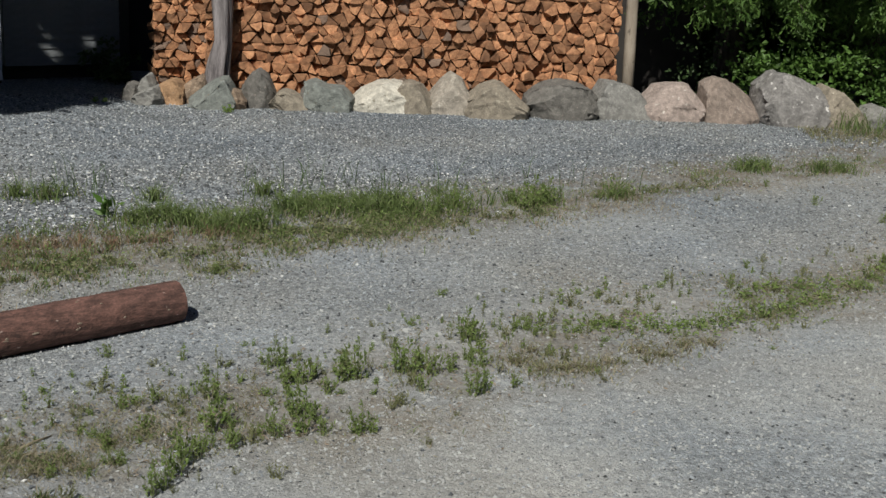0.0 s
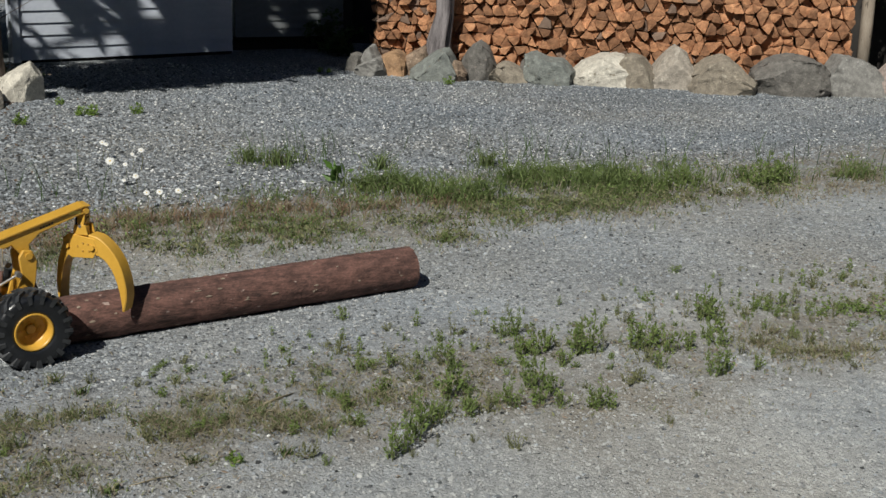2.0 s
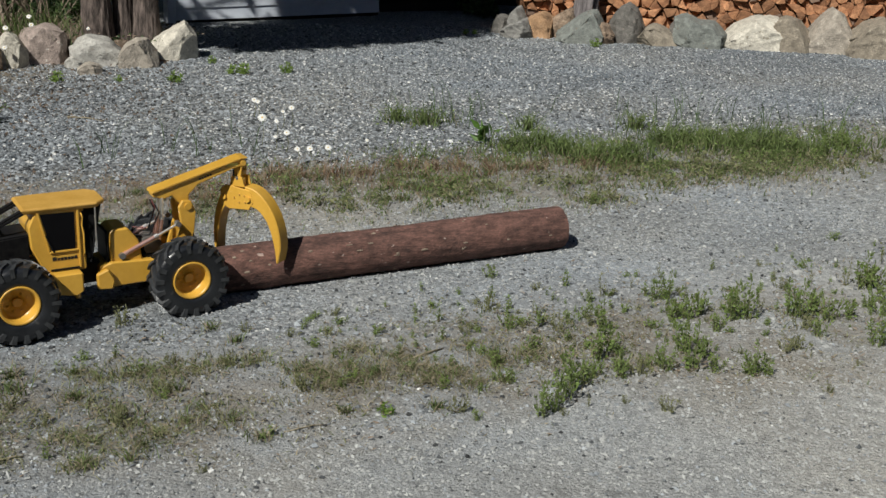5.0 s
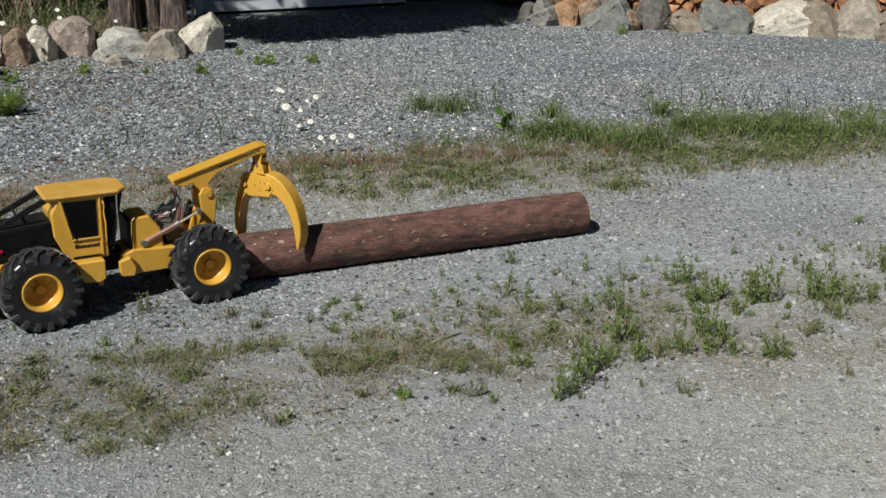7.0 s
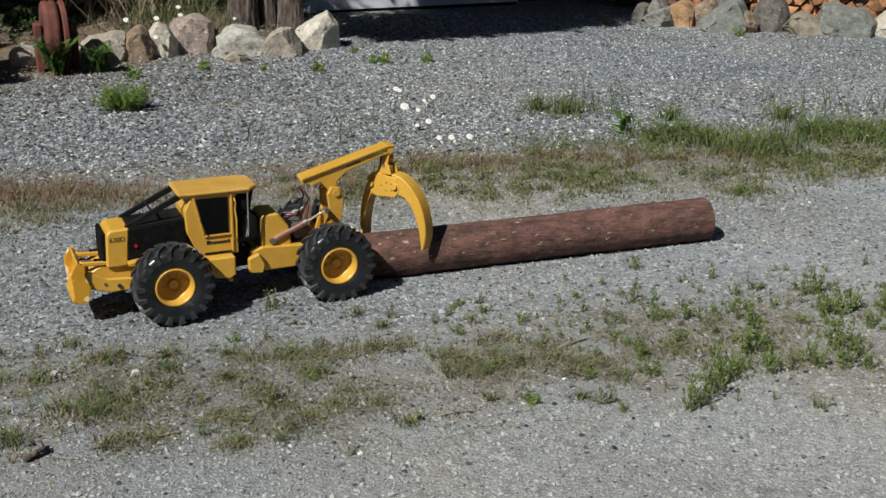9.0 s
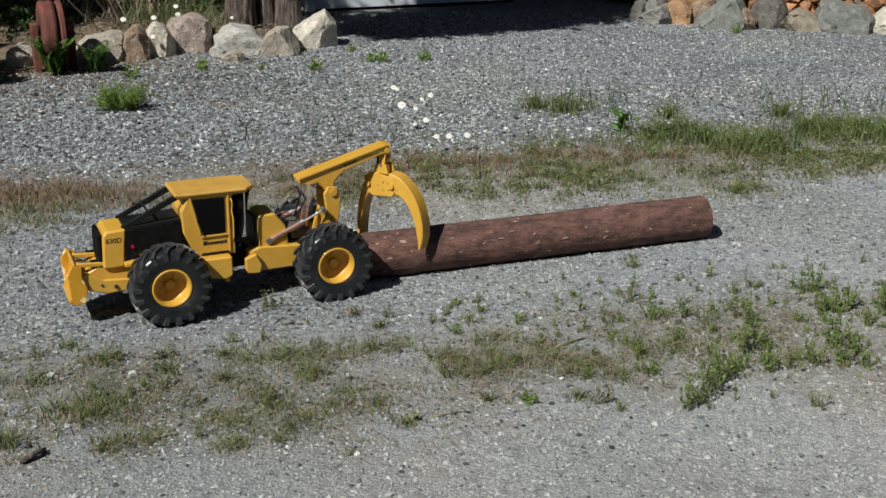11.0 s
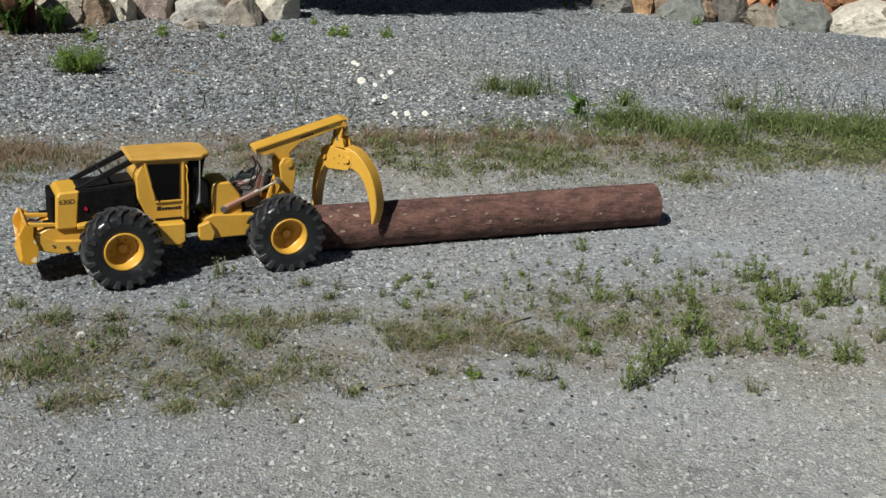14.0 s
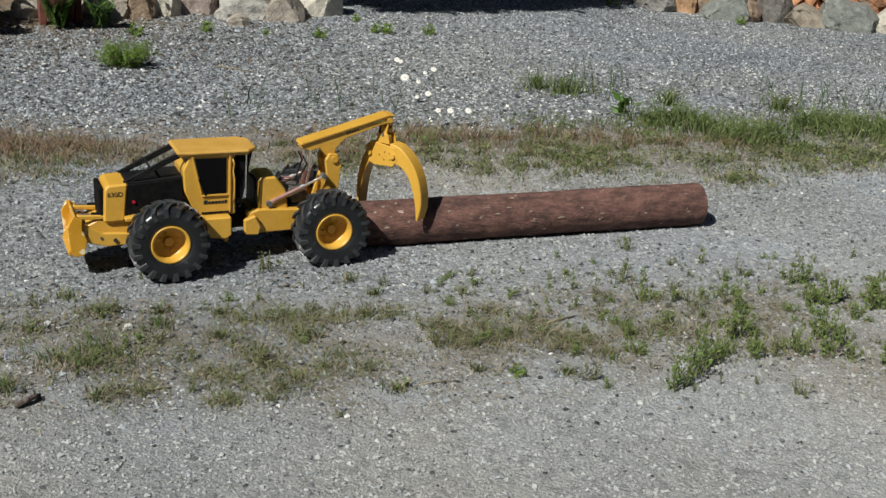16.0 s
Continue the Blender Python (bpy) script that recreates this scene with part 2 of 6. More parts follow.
SIDING_GREY = material("grey_painted_siding", (0.11, 0.12, 0.128), (0.16, 0.172, 0.178), 0.3, 0.65, 0.15, 0.02)
# near-black brown; in the gaps round the grey shed it stands in for shade
DARK = material("dark_timber_and_shade", (0.015, 0.013, 0.012), (0.035, 0.03, 0.026), 0.2, 0.9, 0.3)
RUST = material("rusty_iron", (0.075, 0.024, 0.018), (0.18, 0.058, 0.042), 0.07, 0.85, 0.5, 0.01, spot=(0.05, 0.02, 0.015), spot_at=0.66, spot_soft=0.2, depth=0.002)
LEAF = material("weed_leaf", (0.105, 0.162, 0.040), (0.210, 0.280, 0.084), 0.08, 0.65, 0.0, per_island=0.35, trans=0.25)
FRESH = material("fresh_green_leaf", (0.12, 0.21, 0.03), (0.23, 0.34, 0.07), 0.08, 0.6, 0.0, per_island=0.3, trans=0.3)
LEAF_LIGHT = material("light_green_leaf", (0.12, 0.175, 0.042), (0.215, 0.285, 0.085), 0.08, 0.65, 0.0, per_island=0.3, trans=0.3)
LEAF_DULL = material("dull_green_leaf", (0.12, 0.132, 0.058), (0.215, 0.220, 0.108), 0.08, 0.75, 0.0, per_island=0.35, trans=0.2)
GRASS = material("green_grass", (0.062, 0.100, 0.027), (0.146, 0.193, 0.061), 0.15, 0.7, 0.0, per_island=0.35, trans=0.25)
STRAW = material("dry_grass", (0.175, 0.148, 0.098), (0.325, 0.282, 0.195), 0.15, 0.8, 0.0, per_island=0.35, trans=0.2)
RED_GRASS = material("reddish_grass", (0.165, 0.095, 0.062), (0.27, 0.18, 0.118), 0.15, 0.8, 0.0, per_island=0.3, trans=0.2)
CEDAR = material("cedar_foliage", (0.045, 0.103, 0.016), (0.112, 0.198, 0.038), 0.2, 0.65, 0.0, per_island=0.35, trans=0.3)
# dark leaf green; on plants in the shade it also carries that shade
DARK_LEAF = material("dark_shaded_leaf", (0.03, 0.06, 0.02), (0.07, 0.12, 0.035), 0.2, 0.65, 0.0, per_island=0.35, trans=0.25)
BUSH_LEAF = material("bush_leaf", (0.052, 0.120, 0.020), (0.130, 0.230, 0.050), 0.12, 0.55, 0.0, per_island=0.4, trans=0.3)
PETAL = material("white_petal", (0.72, 0.72, 0.70), (0.82, 0.82, 0.80), 0.02, 0.6, 0.0, trans=0.2)
YOLK = material("daisy_eye", (0.60, 0.40, 0.03), (0.75, 0.52, 0.05), 0.01, 0.7, 0.2)
TWIG = material("dry_twig", (0.16, 0.12, 0.09), (0.32, 0.26, 0.20), 0.03, 0.9, 0.2)


def stone(name, low, high, spot=None, size=0.12):
    mid = tuple(0.5 * (a + b) for a, b in zip(low, high))
    return material(name, tuple(0.45 * a + 0.55 * m for a, m in zip(low, mid)), tuple(0.5 * a + 0.5 * m for a, m in zip(high, mid)), size * 0.8, 0.9, 1.0, 0.012, spot=spot, spot_at=0.66, spot_soft=0.05, spot_size=size * 0.28,
                    vein=tuple(min(0.8, 1.25 * k) for k in high), dirt=0.22, fine=0.75, depth=0.008)


STONES = {
    "grey": stone("grey_granite", (0.14, 0.138, 0.13), (0.29, 0.283, 0.265), (0.36, 0.35, 0.33)),
    "dark": stone("dark_grey_rock", (0.088, 0.084, 0.078), (0.195, 0.183, 0.166), (0.25, 0.22, 0.19)),
    "green": stone("grey_green_rock", (0.125, 0.138, 0.13), (0.235, 0.25, 0.232), (0.19, 0.165, 0.13)),
    "white": stone("pale_cream_rock", (0.40, 0.37, 0.31), (0.60, 0.57, 0.50), (0.30, 0.27, 0.21)),
    "tan": stone("tan_rock", (0.19, 0.16, 0.125), (0.33, 0.29, 0.23), (0.40, 0.36, 0.29)),
    "brown": stone("brown_rock", (0.17, 0.12, 0.085), (0.31, 0.23, 0.165), (0.38, 0.31, 0.24)),
    "orange": stone("orange_rock", (0.28, 0.16, 0.085), (0.44, 0.28, 0.16), (0.24, 0.17, 0.11)),
    "pink": stone("pinkish_granite", (0.20, 0.158, 0.132), (0.34, 0.275, 0.235), (0.47, 0.42, 0.38)),
    "pale": stone("pale_grey_rock", (0.29, 0.28, 0.26), (0.46, 0.45, 0.42), (0.36, 0.33, 0.29)),
    "rosy": stone("rosy_pitted_rock", (0.23, 0.185, 0.165), (0.39, 0.32, 0.285), (0.55, 0.50, 0.45)),
    "sand": stone("sandy_grey_rock", (0.25, 0.22, 0.185), (0.41, 0.37, 0.315), (0.47, 0.43, 0.37)),
    "veined": stone("white_veined_grey_rock", (0.125, 0.12, 0.115), (0.32, 0.305, 0.295), (0.62, 0.60, 0.58), 0.22),
}


# ---- shapes ----
def mesh_np(name, verts, faces, mats, smooth=False, index=None):
    me = bpy.data.meshes.new(name)
    me.from_pydata([tuple(v) for v in verts] if not hasattr(verts, "tolist") else verts.tolist(), [],
                   faces.tolist() if hasattr(faces, "tolist") else faces)
    for m in (mats if isinstance(mats, (list, tuple)) else [mats]):
        me.materials.append(m)
    if smooth:
        me.polygons.foreach_set("use_smooth", [True] * len(me.polygons))
    if index is not None:
        me.polygons.foreach_set("material_index", index)
    me.update()
    return me


def mesh_bm(name, bm, mats, smooth=False):
    me = bpy.data.meshes.new(name)
    bmesh.ops.recalc_face_normals(bm, faces=bm.faces)
    bm.to_mesh(me)
    bm.free()
    for m in (mats if isinstance(mats, (list, tuple)) else [mats]):
        me.materials.append(m)
    if smooth:
        me.polygons.foreach_set("use_smooth", [True] * len(me.polygons))
    return me


def part(name, bm, mat, parent, label="", m=None, smooth=False):
    """One mesh object under a thing or a part."""
    ob = new(name, mesh_bm(name, bm, mat, smooth) if isinstance(bm, bmesh.types.BMesh) else bm)
    ob.parent = parent
    if m is not None:
        ob.matrix_basis = m
    return tagged(ob, label)


def thing(name, label, category, m=None, group="", kind=""):
    ob = new(name)
    ob.empty_display_size = 0.1
    if m is not None:
        ob.matrix_basis = m
    return tagged(ob, label, category, group, kind)


def bevel(bm, w, seg=1):
    bmesh.ops.bevel(bm, geom=list(bm.edges), offset=w, segments=seg, affect="EDGES", profile=0.6, clamp_overlap=True)
    return bm


def box(x0, x1, y0, y1, z0, z1, b=0.003):
    bm = bmesh.new()
    bmesh.ops.create_cube(bm, size=1.0, matrix=Matrix.LocRotScale(((x0 + x1) / 2, (y0 + y1) / 2, (z0 + z1) / 2), None, (x1 - x0, y1 - y0, z1 - z0)))
    return bevel(bm, b) if b else bm


def prism(profile, y0, y1, b=0.003, axis="y"):
    """A flat outline in x and z, given a thickness along y."""
    bm = bmesh.new()
    a = [bm.verts.new((x, y0, z)) for x, z in profile]
    c = [bm.verts.new((x, y1, z)) for x, z in profile]
    bm.faces.new(a)
    bm.faces.new(c[::-1])
    for i in range(len(a)):
        j = (i + 1) % len(a)
        bm.faces.new((a[j], a[i], c[i], c[j]))
    bmesh.ops.recalc_face_normals(bm, faces=bm.faces)
    return bevel(bm, b) if b else bm


def rod(p0, p1, r, r1=None, seg=10, bm=None):
    bm = bm or bmesh.new()
    p0, p1 = Vector(p0), Vector(p1)
    d = p1 - p0
    m = Matrix.Translation((p0 + p1) / 2) @ d.to_track_quat("Z", "Y").to_matrix().to_4x4()
    bmesh.ops.create_cone(bm, cap_ends=True, segments=seg, radius1=r, radius2=r if r1 is None else r1, depth=d.length, matrix=m)
    return bm


def tube(points, radii, seg=10, rough=0.0, seed=0):
    """A tapered tube along points, its skin uneven by rough."""
    rnd = random.Random(seed)
    verts, faces = [], []
    pts = [Vector(p) for p in points]
    for i, p in enumerate(pts):
        d = (pts[min(i + 1, len(pts) - 1)] - pts[max(i - 1, 0)]).normalized()
        q = Vector((0, 0, 1)).rotation_difference(d)
        for k in range(seg):
            a = 2 * math.pi * k / seg
            v = Vector((math.cos(a), math.sin(a), 0))
            r = radii[i] * (1 + rough * (noise.noise(v * 2.3 + Vector((p.x * 3, p.y * 3, p.z * 1.5)) + Vector((seed, 0, 0))) * 1.3 + rnd.uniform(-0.25, 0.25)))
            verts.append(p + q @ v * r)
    for i in range(len(pts) - 1):
        for k in range(seg):
            a, b = i * seg + k, i * seg + (k + 1) % seg
            faces.append((a, b, b + seg, a + seg))
    faces.append(tuple(range(seg))[::-1])
    faces.append(tuple(range((len(pts) - 1) * seg, len(pts) * seg)))
    return verts, faces


def loft(rings, heights):
    """A closed body through flat outlines in x and y, one at each height."""
    bm = bmesh.new()
    rows = [[bm.verts.new((x, y, z)) for x, y in ring] for ring, z in zip(rings, heights)]
    bm.faces.new(rows[0][::-1])
    bm.faces.new(rows[-1])
    for a, b in zip(rows, rows[1:]):
        for i in range(len(a)):
            j = (i + 1) % len(a)
            bm.faces.new((a[i], a[j], b[j], b[i]))
    bmesh.ops.recalc_face_normals(bm, faces=bm.faces)
    return bevel(bm, 0.0015)


def lathe(profile, seg=40, bm=None):
    """Profile of (radius, height along y) turned round the y axis, closed into a ring."""
    bm = bm or bmesh.new()
    rings = []
    for k in range(seg):
        a = 2 * math.pi * k / seg
        rings.append([bm.verts.new((r * math.cos(a), y, r * math.sin(a))) for r, y in profile])
    for k in range(seg):
        u, v = rings[k], rings[(k + 1) % seg]
        for i in range(len(profile)):
            j = (i + 1) % len(profile)
            bm.faces.new((u[i], v[i], v[j], u[j]))
    return bm


# ---- ground ----
def swell(x, y):
    """The gentle unevenness of the yard."""
    n = noise.noise(Vector((x * 0.9, y * 0.9, 3.1))) * 0.012 + noise.noise(Vector((x * 3.1, y * 3.1, 7.7))) * 0.004
    return n


def swell_np(pts):
    return np.array([swell(x, y) for x, y in pts])


xs = sorted({-400.0, -150.0, -60.0, -25.0, 400.0, 150.0, 60.0, 25.0, *[round(-11 + 0.16 * i, 3) for i in range(113)]})
ys = sorted({-400.0, -150.0, -60.0, -20.0, -6.0, 400.0, 150.0, 60.0, 30.0, *[round(-1 + 0.16 * i, 3) for i in range(101)]})
gv = [(x, y, swell(x, y) if -11 < x < 7 and -1 < y < 15 else 0.0) for y in ys for x in xs]
gf = [(j * len(xs) + i, j * len(xs) + i + 1, (j + 1) * len(xs) + i + 1, (j + 1) * len(xs) + i) for j in range(len(ys) - 1) for i in range(len(xs) - 1)]
tagged(new("ground", mesh_np("ground", gv, gf, GROUND, True)), "grey crushed gravel yard with dusty wheel tracks", "gravel ground", kind="structure")

ACROSS, ALONG = np.array((-0.58, 0.814)), np.array((0.814, 0.58))


def wedge_points(rng, count, near, far, power=1.0):
    """Random places on the part of the yard before the camera, thinning with distance."""
    r = near + (far - near) * rng.random(count) ** power
    a = np.radians(rng.uniform(-25, 50, count))
    return np.c_[-np.sin(a) * r, np.cos(a) * r]


def stones_mesh(name, pts, size, mat, rng, flat=0.6, sink=0.25):
    n = len(pts)
    base = np.array([(1, 0, 0), (-1, 0, 0), (0, 1, 0), (0, -1, 0), (0, 0, 1), (0, 0, -1)], float)
    tri = np.array([(0, 2, 4), (2, 1, 4), (1, 3, 4), (3, 0, 4), (2, 0, 5), (1, 2, 5), (3, 1, 5), (0, 3, 5)])
    v = base[None] * (1 + rng.uniform(-0.35, 0.35, (n, 6, 3))) + rng.uniform(-0.28, 0.28, (n, 6, 3))
    v[:, :, 2] *= flat
    a = rng.uniform(0, 2 * np.pi, n)
    c, s = np.cos(a)[:, None], np.sin(a)[:, None]
    tilt = rng.uniform(-0.5, 0.5, n)[:, None]
    x, y, z = v[:, :, 0], v[:, :, 1], v[:, :, 2]
    x, z = x * np.cos(tilt) - z * np.sin(tilt), x * np.sin(tilt) + z * np.cos(tilt)
    v = np.stack([x * c - y * s, x * s + y * c, z], 2) * size[:, None, None]
    v[:, :, 0] += pts[:, 0, None]
    v[:, :, 1] += pts[:, 1, None]
    v[:, :, 2] += (swell_np(pts) + size * flat * sink)[:, None]
    f = (tri[None] + 6 * np.arange(n)[:, None, None]).reshape(-1, 3)
    return mesh_np(name, v.reshape(-1, 3), f, mat)


rng = np.random.default_rng(4)
P = wedge_points(rng, 225000, 2.15, 10.6, 0.85)
V, U = P @ ACROSS + rng.normal(0, 0.12, len(P)), P @ ALONG + rng.normal(0, 0.25, len(P))
odds = np.where((V > 3.6) & (V < 4.9), np.clip(0.85 - 0.75 * (U + 0.1), 0.28, 0.85), 0.04)
odds = np.where((V > 2.75) & (V < 3.7) & (U < 1.3), 0.45, odds)
odds = np.where((V <= 2.75) & (U < 1.2), 0.10, odds)
odds = np.where((V < 2.4) & (U > 2.0), 0.30, odds)
odds = np.where((V > 3.6) & (V < 4.7) & (U > 4.6), 0.40, odds)
loose = (V > 5.45) | (rng.random(len(P)) < odds)
bare = np.hypot(P[:, 0] + 5.75, P[:, 1] - 6.55) < 0.62 + rng.normal(0, 0.16, len(P))
thin = ((np.abs(V - 3.25) < 0.30) | (np.abs(V - 5.22) < 0.30)) & (rng.random(len(P)) < 0.55)          # soil shows in the two weed strips
bare |= thin
loose, P = loose[~bare], P[~bare]
A, B = P[loose], P[~loose]
VA = A @ ACROSS
size_a = np.minimum(rng.lognormal(math.log(0.0074), 0.36, len(A)), 0.019) * np.where(VA > 5.4, np.clip(1.0 - 0.06 * (A @ ALONG), 0.70, 1.02), np.where(VA < 2.9, 0.56, 0.68))
pale = rng.random(len(A)) < np.where(VA > 5.3, np.where(A @ ALONG < 1.0, 0.065, 0.14), 0.022)
tagged(new("pale_chips", stones_mesh("pale_chips", A[pale], size_a[pale] * 0.85, WHITE_CHIP, rng, 0.6, 0.6)), "pale chips strewn through the gravel", "gravel", kind="stuff")
A, size_a = A[~pale], size_a[~pale]
tagged(new("gravel", stones_mesh("gravel", A, size_a, PEBBLE, rng, 0.62, 0.32)), "loose blue-grey crushed gravel with pale chips", "gravel", kind="stuff")
size_b = np.minimum(rng.lognormal(math.log(0.0037), 0.36, len(B)), 0.0085)
dull = rng.random(len(B)) < 0.11
tagged(new("grit", stones_mesh("grit", B[~dull], size_b[~dull], PALE_PEBBLE, rng, 0.62, 0.40)), "fine dusty grit pressed into the wheel track", "grit", kind="stuff")
tagged(new("dark_grit", stones_mesh("dark_grit", B[dull], size_b[dull], PEBBLE, rng, 0.55, 0.25)), "darker blue-grey grit among the dust", "grit", kind="stuff")


# ---- boulders ----
def boulder(seed, w, d, h, cuts=9, worn=0.05, peak=0.5, slope=0.0, rough=1.0, top=None):
    """An angular rock: a block broken along flat faces, its edges worn, its faces grained; the top falls away by slope on both sides of peak, or by the five heights of top from one end to the other."""
    rnd = random.Random(seed)
    bm = bmesh.new()
    bmesh.ops.create_cube(bm, size=2.0)
    ways = [Vector((rnd.choice((-1, 1)) * rnd.uniform(0.3, 1), -rnd.uniform(0.1, 1), rnd.uniform(-0.5, 1))).normalized() for _ in range(cuts)]
    ways += [Vector((sx * 0.8, rnd.uniform(-0.3, 0.3), rnd.uniform(0.4, 1.0))).normalized() for sx in (-1, 1)]
    for n in ways:
        far = max(v.co.dot(n) for v in bm.verts)
        got = bmesh.ops.bisect_plane(bm, geom=bm.verts[:] + bm.edges[:] + bm.faces[:], plane_co=n * far * rnd.uniform(0.70, 0.90), plane_no=n, clear_outer=True)
        edges = [e for e in got["geom_cut"] if isinstance(e, bmesh.types.BMEdge)]
        if len(edges) > 2:
            bmesh.ops.edgenet_fill(bm, edges=edges)
    bmesh.ops.dissolve_degenerate(bm, dist=0.02, edges=bm.edges[:])
    bmesh.ops.recalc_face_normals(bm, faces=bm.faces)
    bevel(bm, worn, 2)
    bmesh.ops.triangulate(bm, faces=bm.faces[:])
    for _ in range(3):
        long = [e for e in bm.edges if e.calc_length() > 0.16]
        if long:
            bmesh.ops.subdivide_edges(bm, edges=long, cuts=1, use_grid_fill=False)
            bmesh.ops.triangulate(bm, faces=[f for f in bm.faces if len(f.verts) > 3])
    bm.normal_update()
    off = Vector((seed * 1.7, seed * 0.3, 0))
    for v, n in [(v, v.normal.copy()) for v in bm.verts]:
        p = v.co * 1.0
        crack = max(0.0, 1 - abs(noise.noise(p * 0.8 + off)) * 20) * 0.05
        v.co += n * rough * (0.055 * noise.noise(p * 1.6 + off) + 0.04 * noise.noise(p * 4 + off) + 0.028 * noise.noise(p * 9 + off) - crack)
    lo = [min(v.co[i] for v in bm.verts) for i in range(3)]
    hi = [max(v.co[i] for v in bm.verts) for i in range(3)]
    for v in bm.verts:
        u, z = (v.co.x - lo[0]) / (hi[0] - lo[0]), (v.co.z - lo[2]) / (hi[2] - lo[2])
        if top:
            k = min(3, int(u * 4))
            z *= 1 - (1 - top[k] - (top[k + 1] - top[k]) * (u * 4 - k)) * z
        else:
            z *= 1 - slope * (max(0.0, peak - u) / max(peak, 0.15) if u < peak else (u - peak) / max(1 - peak, 0.15)) ** 1.4 * z
        v.co = Vector((u * w - w / 2, (v.co.y - lo[1]) / (hi[1] - lo[1]) * d - d / 2, z * h * 1.25 - h * 0.25))
    for e in bm.edges:
        if len(e.link_faces) == 2 and e.calc_face_angle() > 0.35:
            e.smooth = False
    return bm


# x, y of the foot of the near face, width, height, kind of stone, peak and slope of the top, words
WALL_ROCKS = [
    (-2.60, 9.86, 0.16, 0.15, "dark", 0.5, 0.1, "small dark rock"), (-2.42, 9.66, 0.30, 0.15, "grey", 0.7, 0.5, "low grey rock"), (-2.45, 9.80, 0.16, 0.23, "grey", 0.5, 0.3, "small upright grey rock"),
    (-2.26, 9.77, 0.22, 0.20, "orange", 0.6, 0.2, "orange-brown rock"), (-2.10, 9.86, 0.30, 0.23, "brown", 0.75, 0.5, "sloping brown rock"),
    (-1.90, 9.59, 0.40, 0.25, "green", 0.75, 0.6, "slanting grey-green rock"), (-1.73, 9.62, 0.22, 0.16, "brown", 0.5, 0.3, "rusty brown rock"),
    (-1.55, 9.74, 0.31, 0.31, "dark", 0.42, 0.35, "tall pointed dark grey rock"), (-1.30, 9.70, 0.33, 0.16, "tan", 0.4, 0.5, "low tan rock"),
    (-1.10, 9.86, 0.26, 0.22, "dark", 0.5, 0.3, "dark rock wedged behind others"), (-0.98, 9.71, 0.43, 0.24, "green", 0.35, 0.25, "dark grey-green blocky rock"),
    (-0.59, 9.79, 0.55, 0.24, "white", 0.75, 0.55, "pale cream wedge-shaped rock"), (-0.31, 9.80, 0.35, 0.26, "tan", 0.45, 0.25, "blocky grey-tan rock"),
    (0.01, 9.88, 0.43, 0.33, "sand", 0.62, 0.45, "pointed tan rock"), (0.39, 9.75, 0.55, 0.28, "tan", 0.55, 0.40, "broad tan rock"),
    (0.92, 9.87, 0.60, 0.29, "dark", 0.45, 0.22, "broad dark grey rock"), (1.42, 10.00, 0.53, 0.30, "grey", 0.35, 0.40, "pale grey rock"),
    (1.87, 10.03, 0.54, 0.29, "rosy", 0.55, 0.35, "rounded pinkish rock"), (2.39, 10.05, 0.54, 0.36, "pink", 0.35, 0.50, "rounded peach-coloured rock"),
    (2.91, 9.98, 0.66, 0.42, "veined", 0.28, 0.55, "large white-veined grey rock"), (3.27, 10.09, 0.50, 0.33, "tan", 0.30, 0.75, "leaning grey-tan rock"),
    (3.62, 10.10, 0.42, 0.18, "grey", 0.5, 0.4, "low grey rock")]
TOPS = {"rounded pinkish rock": (0.6, 0.95, 1.0, 1.0, 0.75), "rounded peach-coloured rock": (0.95, 1.0, 0.9, 0.68, 0.3), "large white-veined grey rock": (0.95, 1.0, 0.94, 0.8, 0.55),
        "pale grey rock": (0.6, 1.0, 0.95, 0.85, 0.5), "tall pointed dark grey rock": (0.6, 0.85, 1.0, 0.85, 0.4), "pale cream wedge-shaped rock": (0.25, 0.75, 0.95, 1.0, 0.95),
        "dark grey-green blocky rock": (0.95, 1.0, 0.85, 0.85, 0.55), "pointed tan rock": (0.4, 0.75, 1.0, 0.85, 0.4), "broad tan rock": (0.5, 0.85, 1.0, 0.8, 0.45), "broad dark grey rock": (0.6, 0.9, 1.0, 0.95, 0.8),
        "large pitted brownish rock": (0.85, 0.9, 1.0, 0.95, 0.85), "pale grey angular rock": (0.95, 1.0, 0.92, 0.85, 0.6), "smooth grey-tan rock": (0.55, 0.85, 1.0, 0.98, 0.7), "rounded cream rock": (0.62, 0.72, 0.88, 1.0, 0.92), "flat tan slab": (0.8, 0.85, 0.9, 1.0, 0.95)}
for i, (x, y, w, h, kind, peak, slope, words) in enumerate(WALL_ROCKS):
    d = 0.6 * w + 0.12
    soft = kind in ("pink", "veined", "rosy")
    top = TOPS.get(words)
    ob = new("boulder", mesh_bm("boulder", boulder(11 + i, w * 1.02, d, h * 1.06, 13 if soft else 8, 0.12 if soft else 0.03, peak, slope * (0.55 if soft else 1), 1.3, top), STONES[kind], True))
    ob.matrix_basis = pose(x, y + d / 2, -0.01, 0, 0, 4)
    tagged(ob, words + " in a row before the firewood", "rock", "rocks before the firewood")

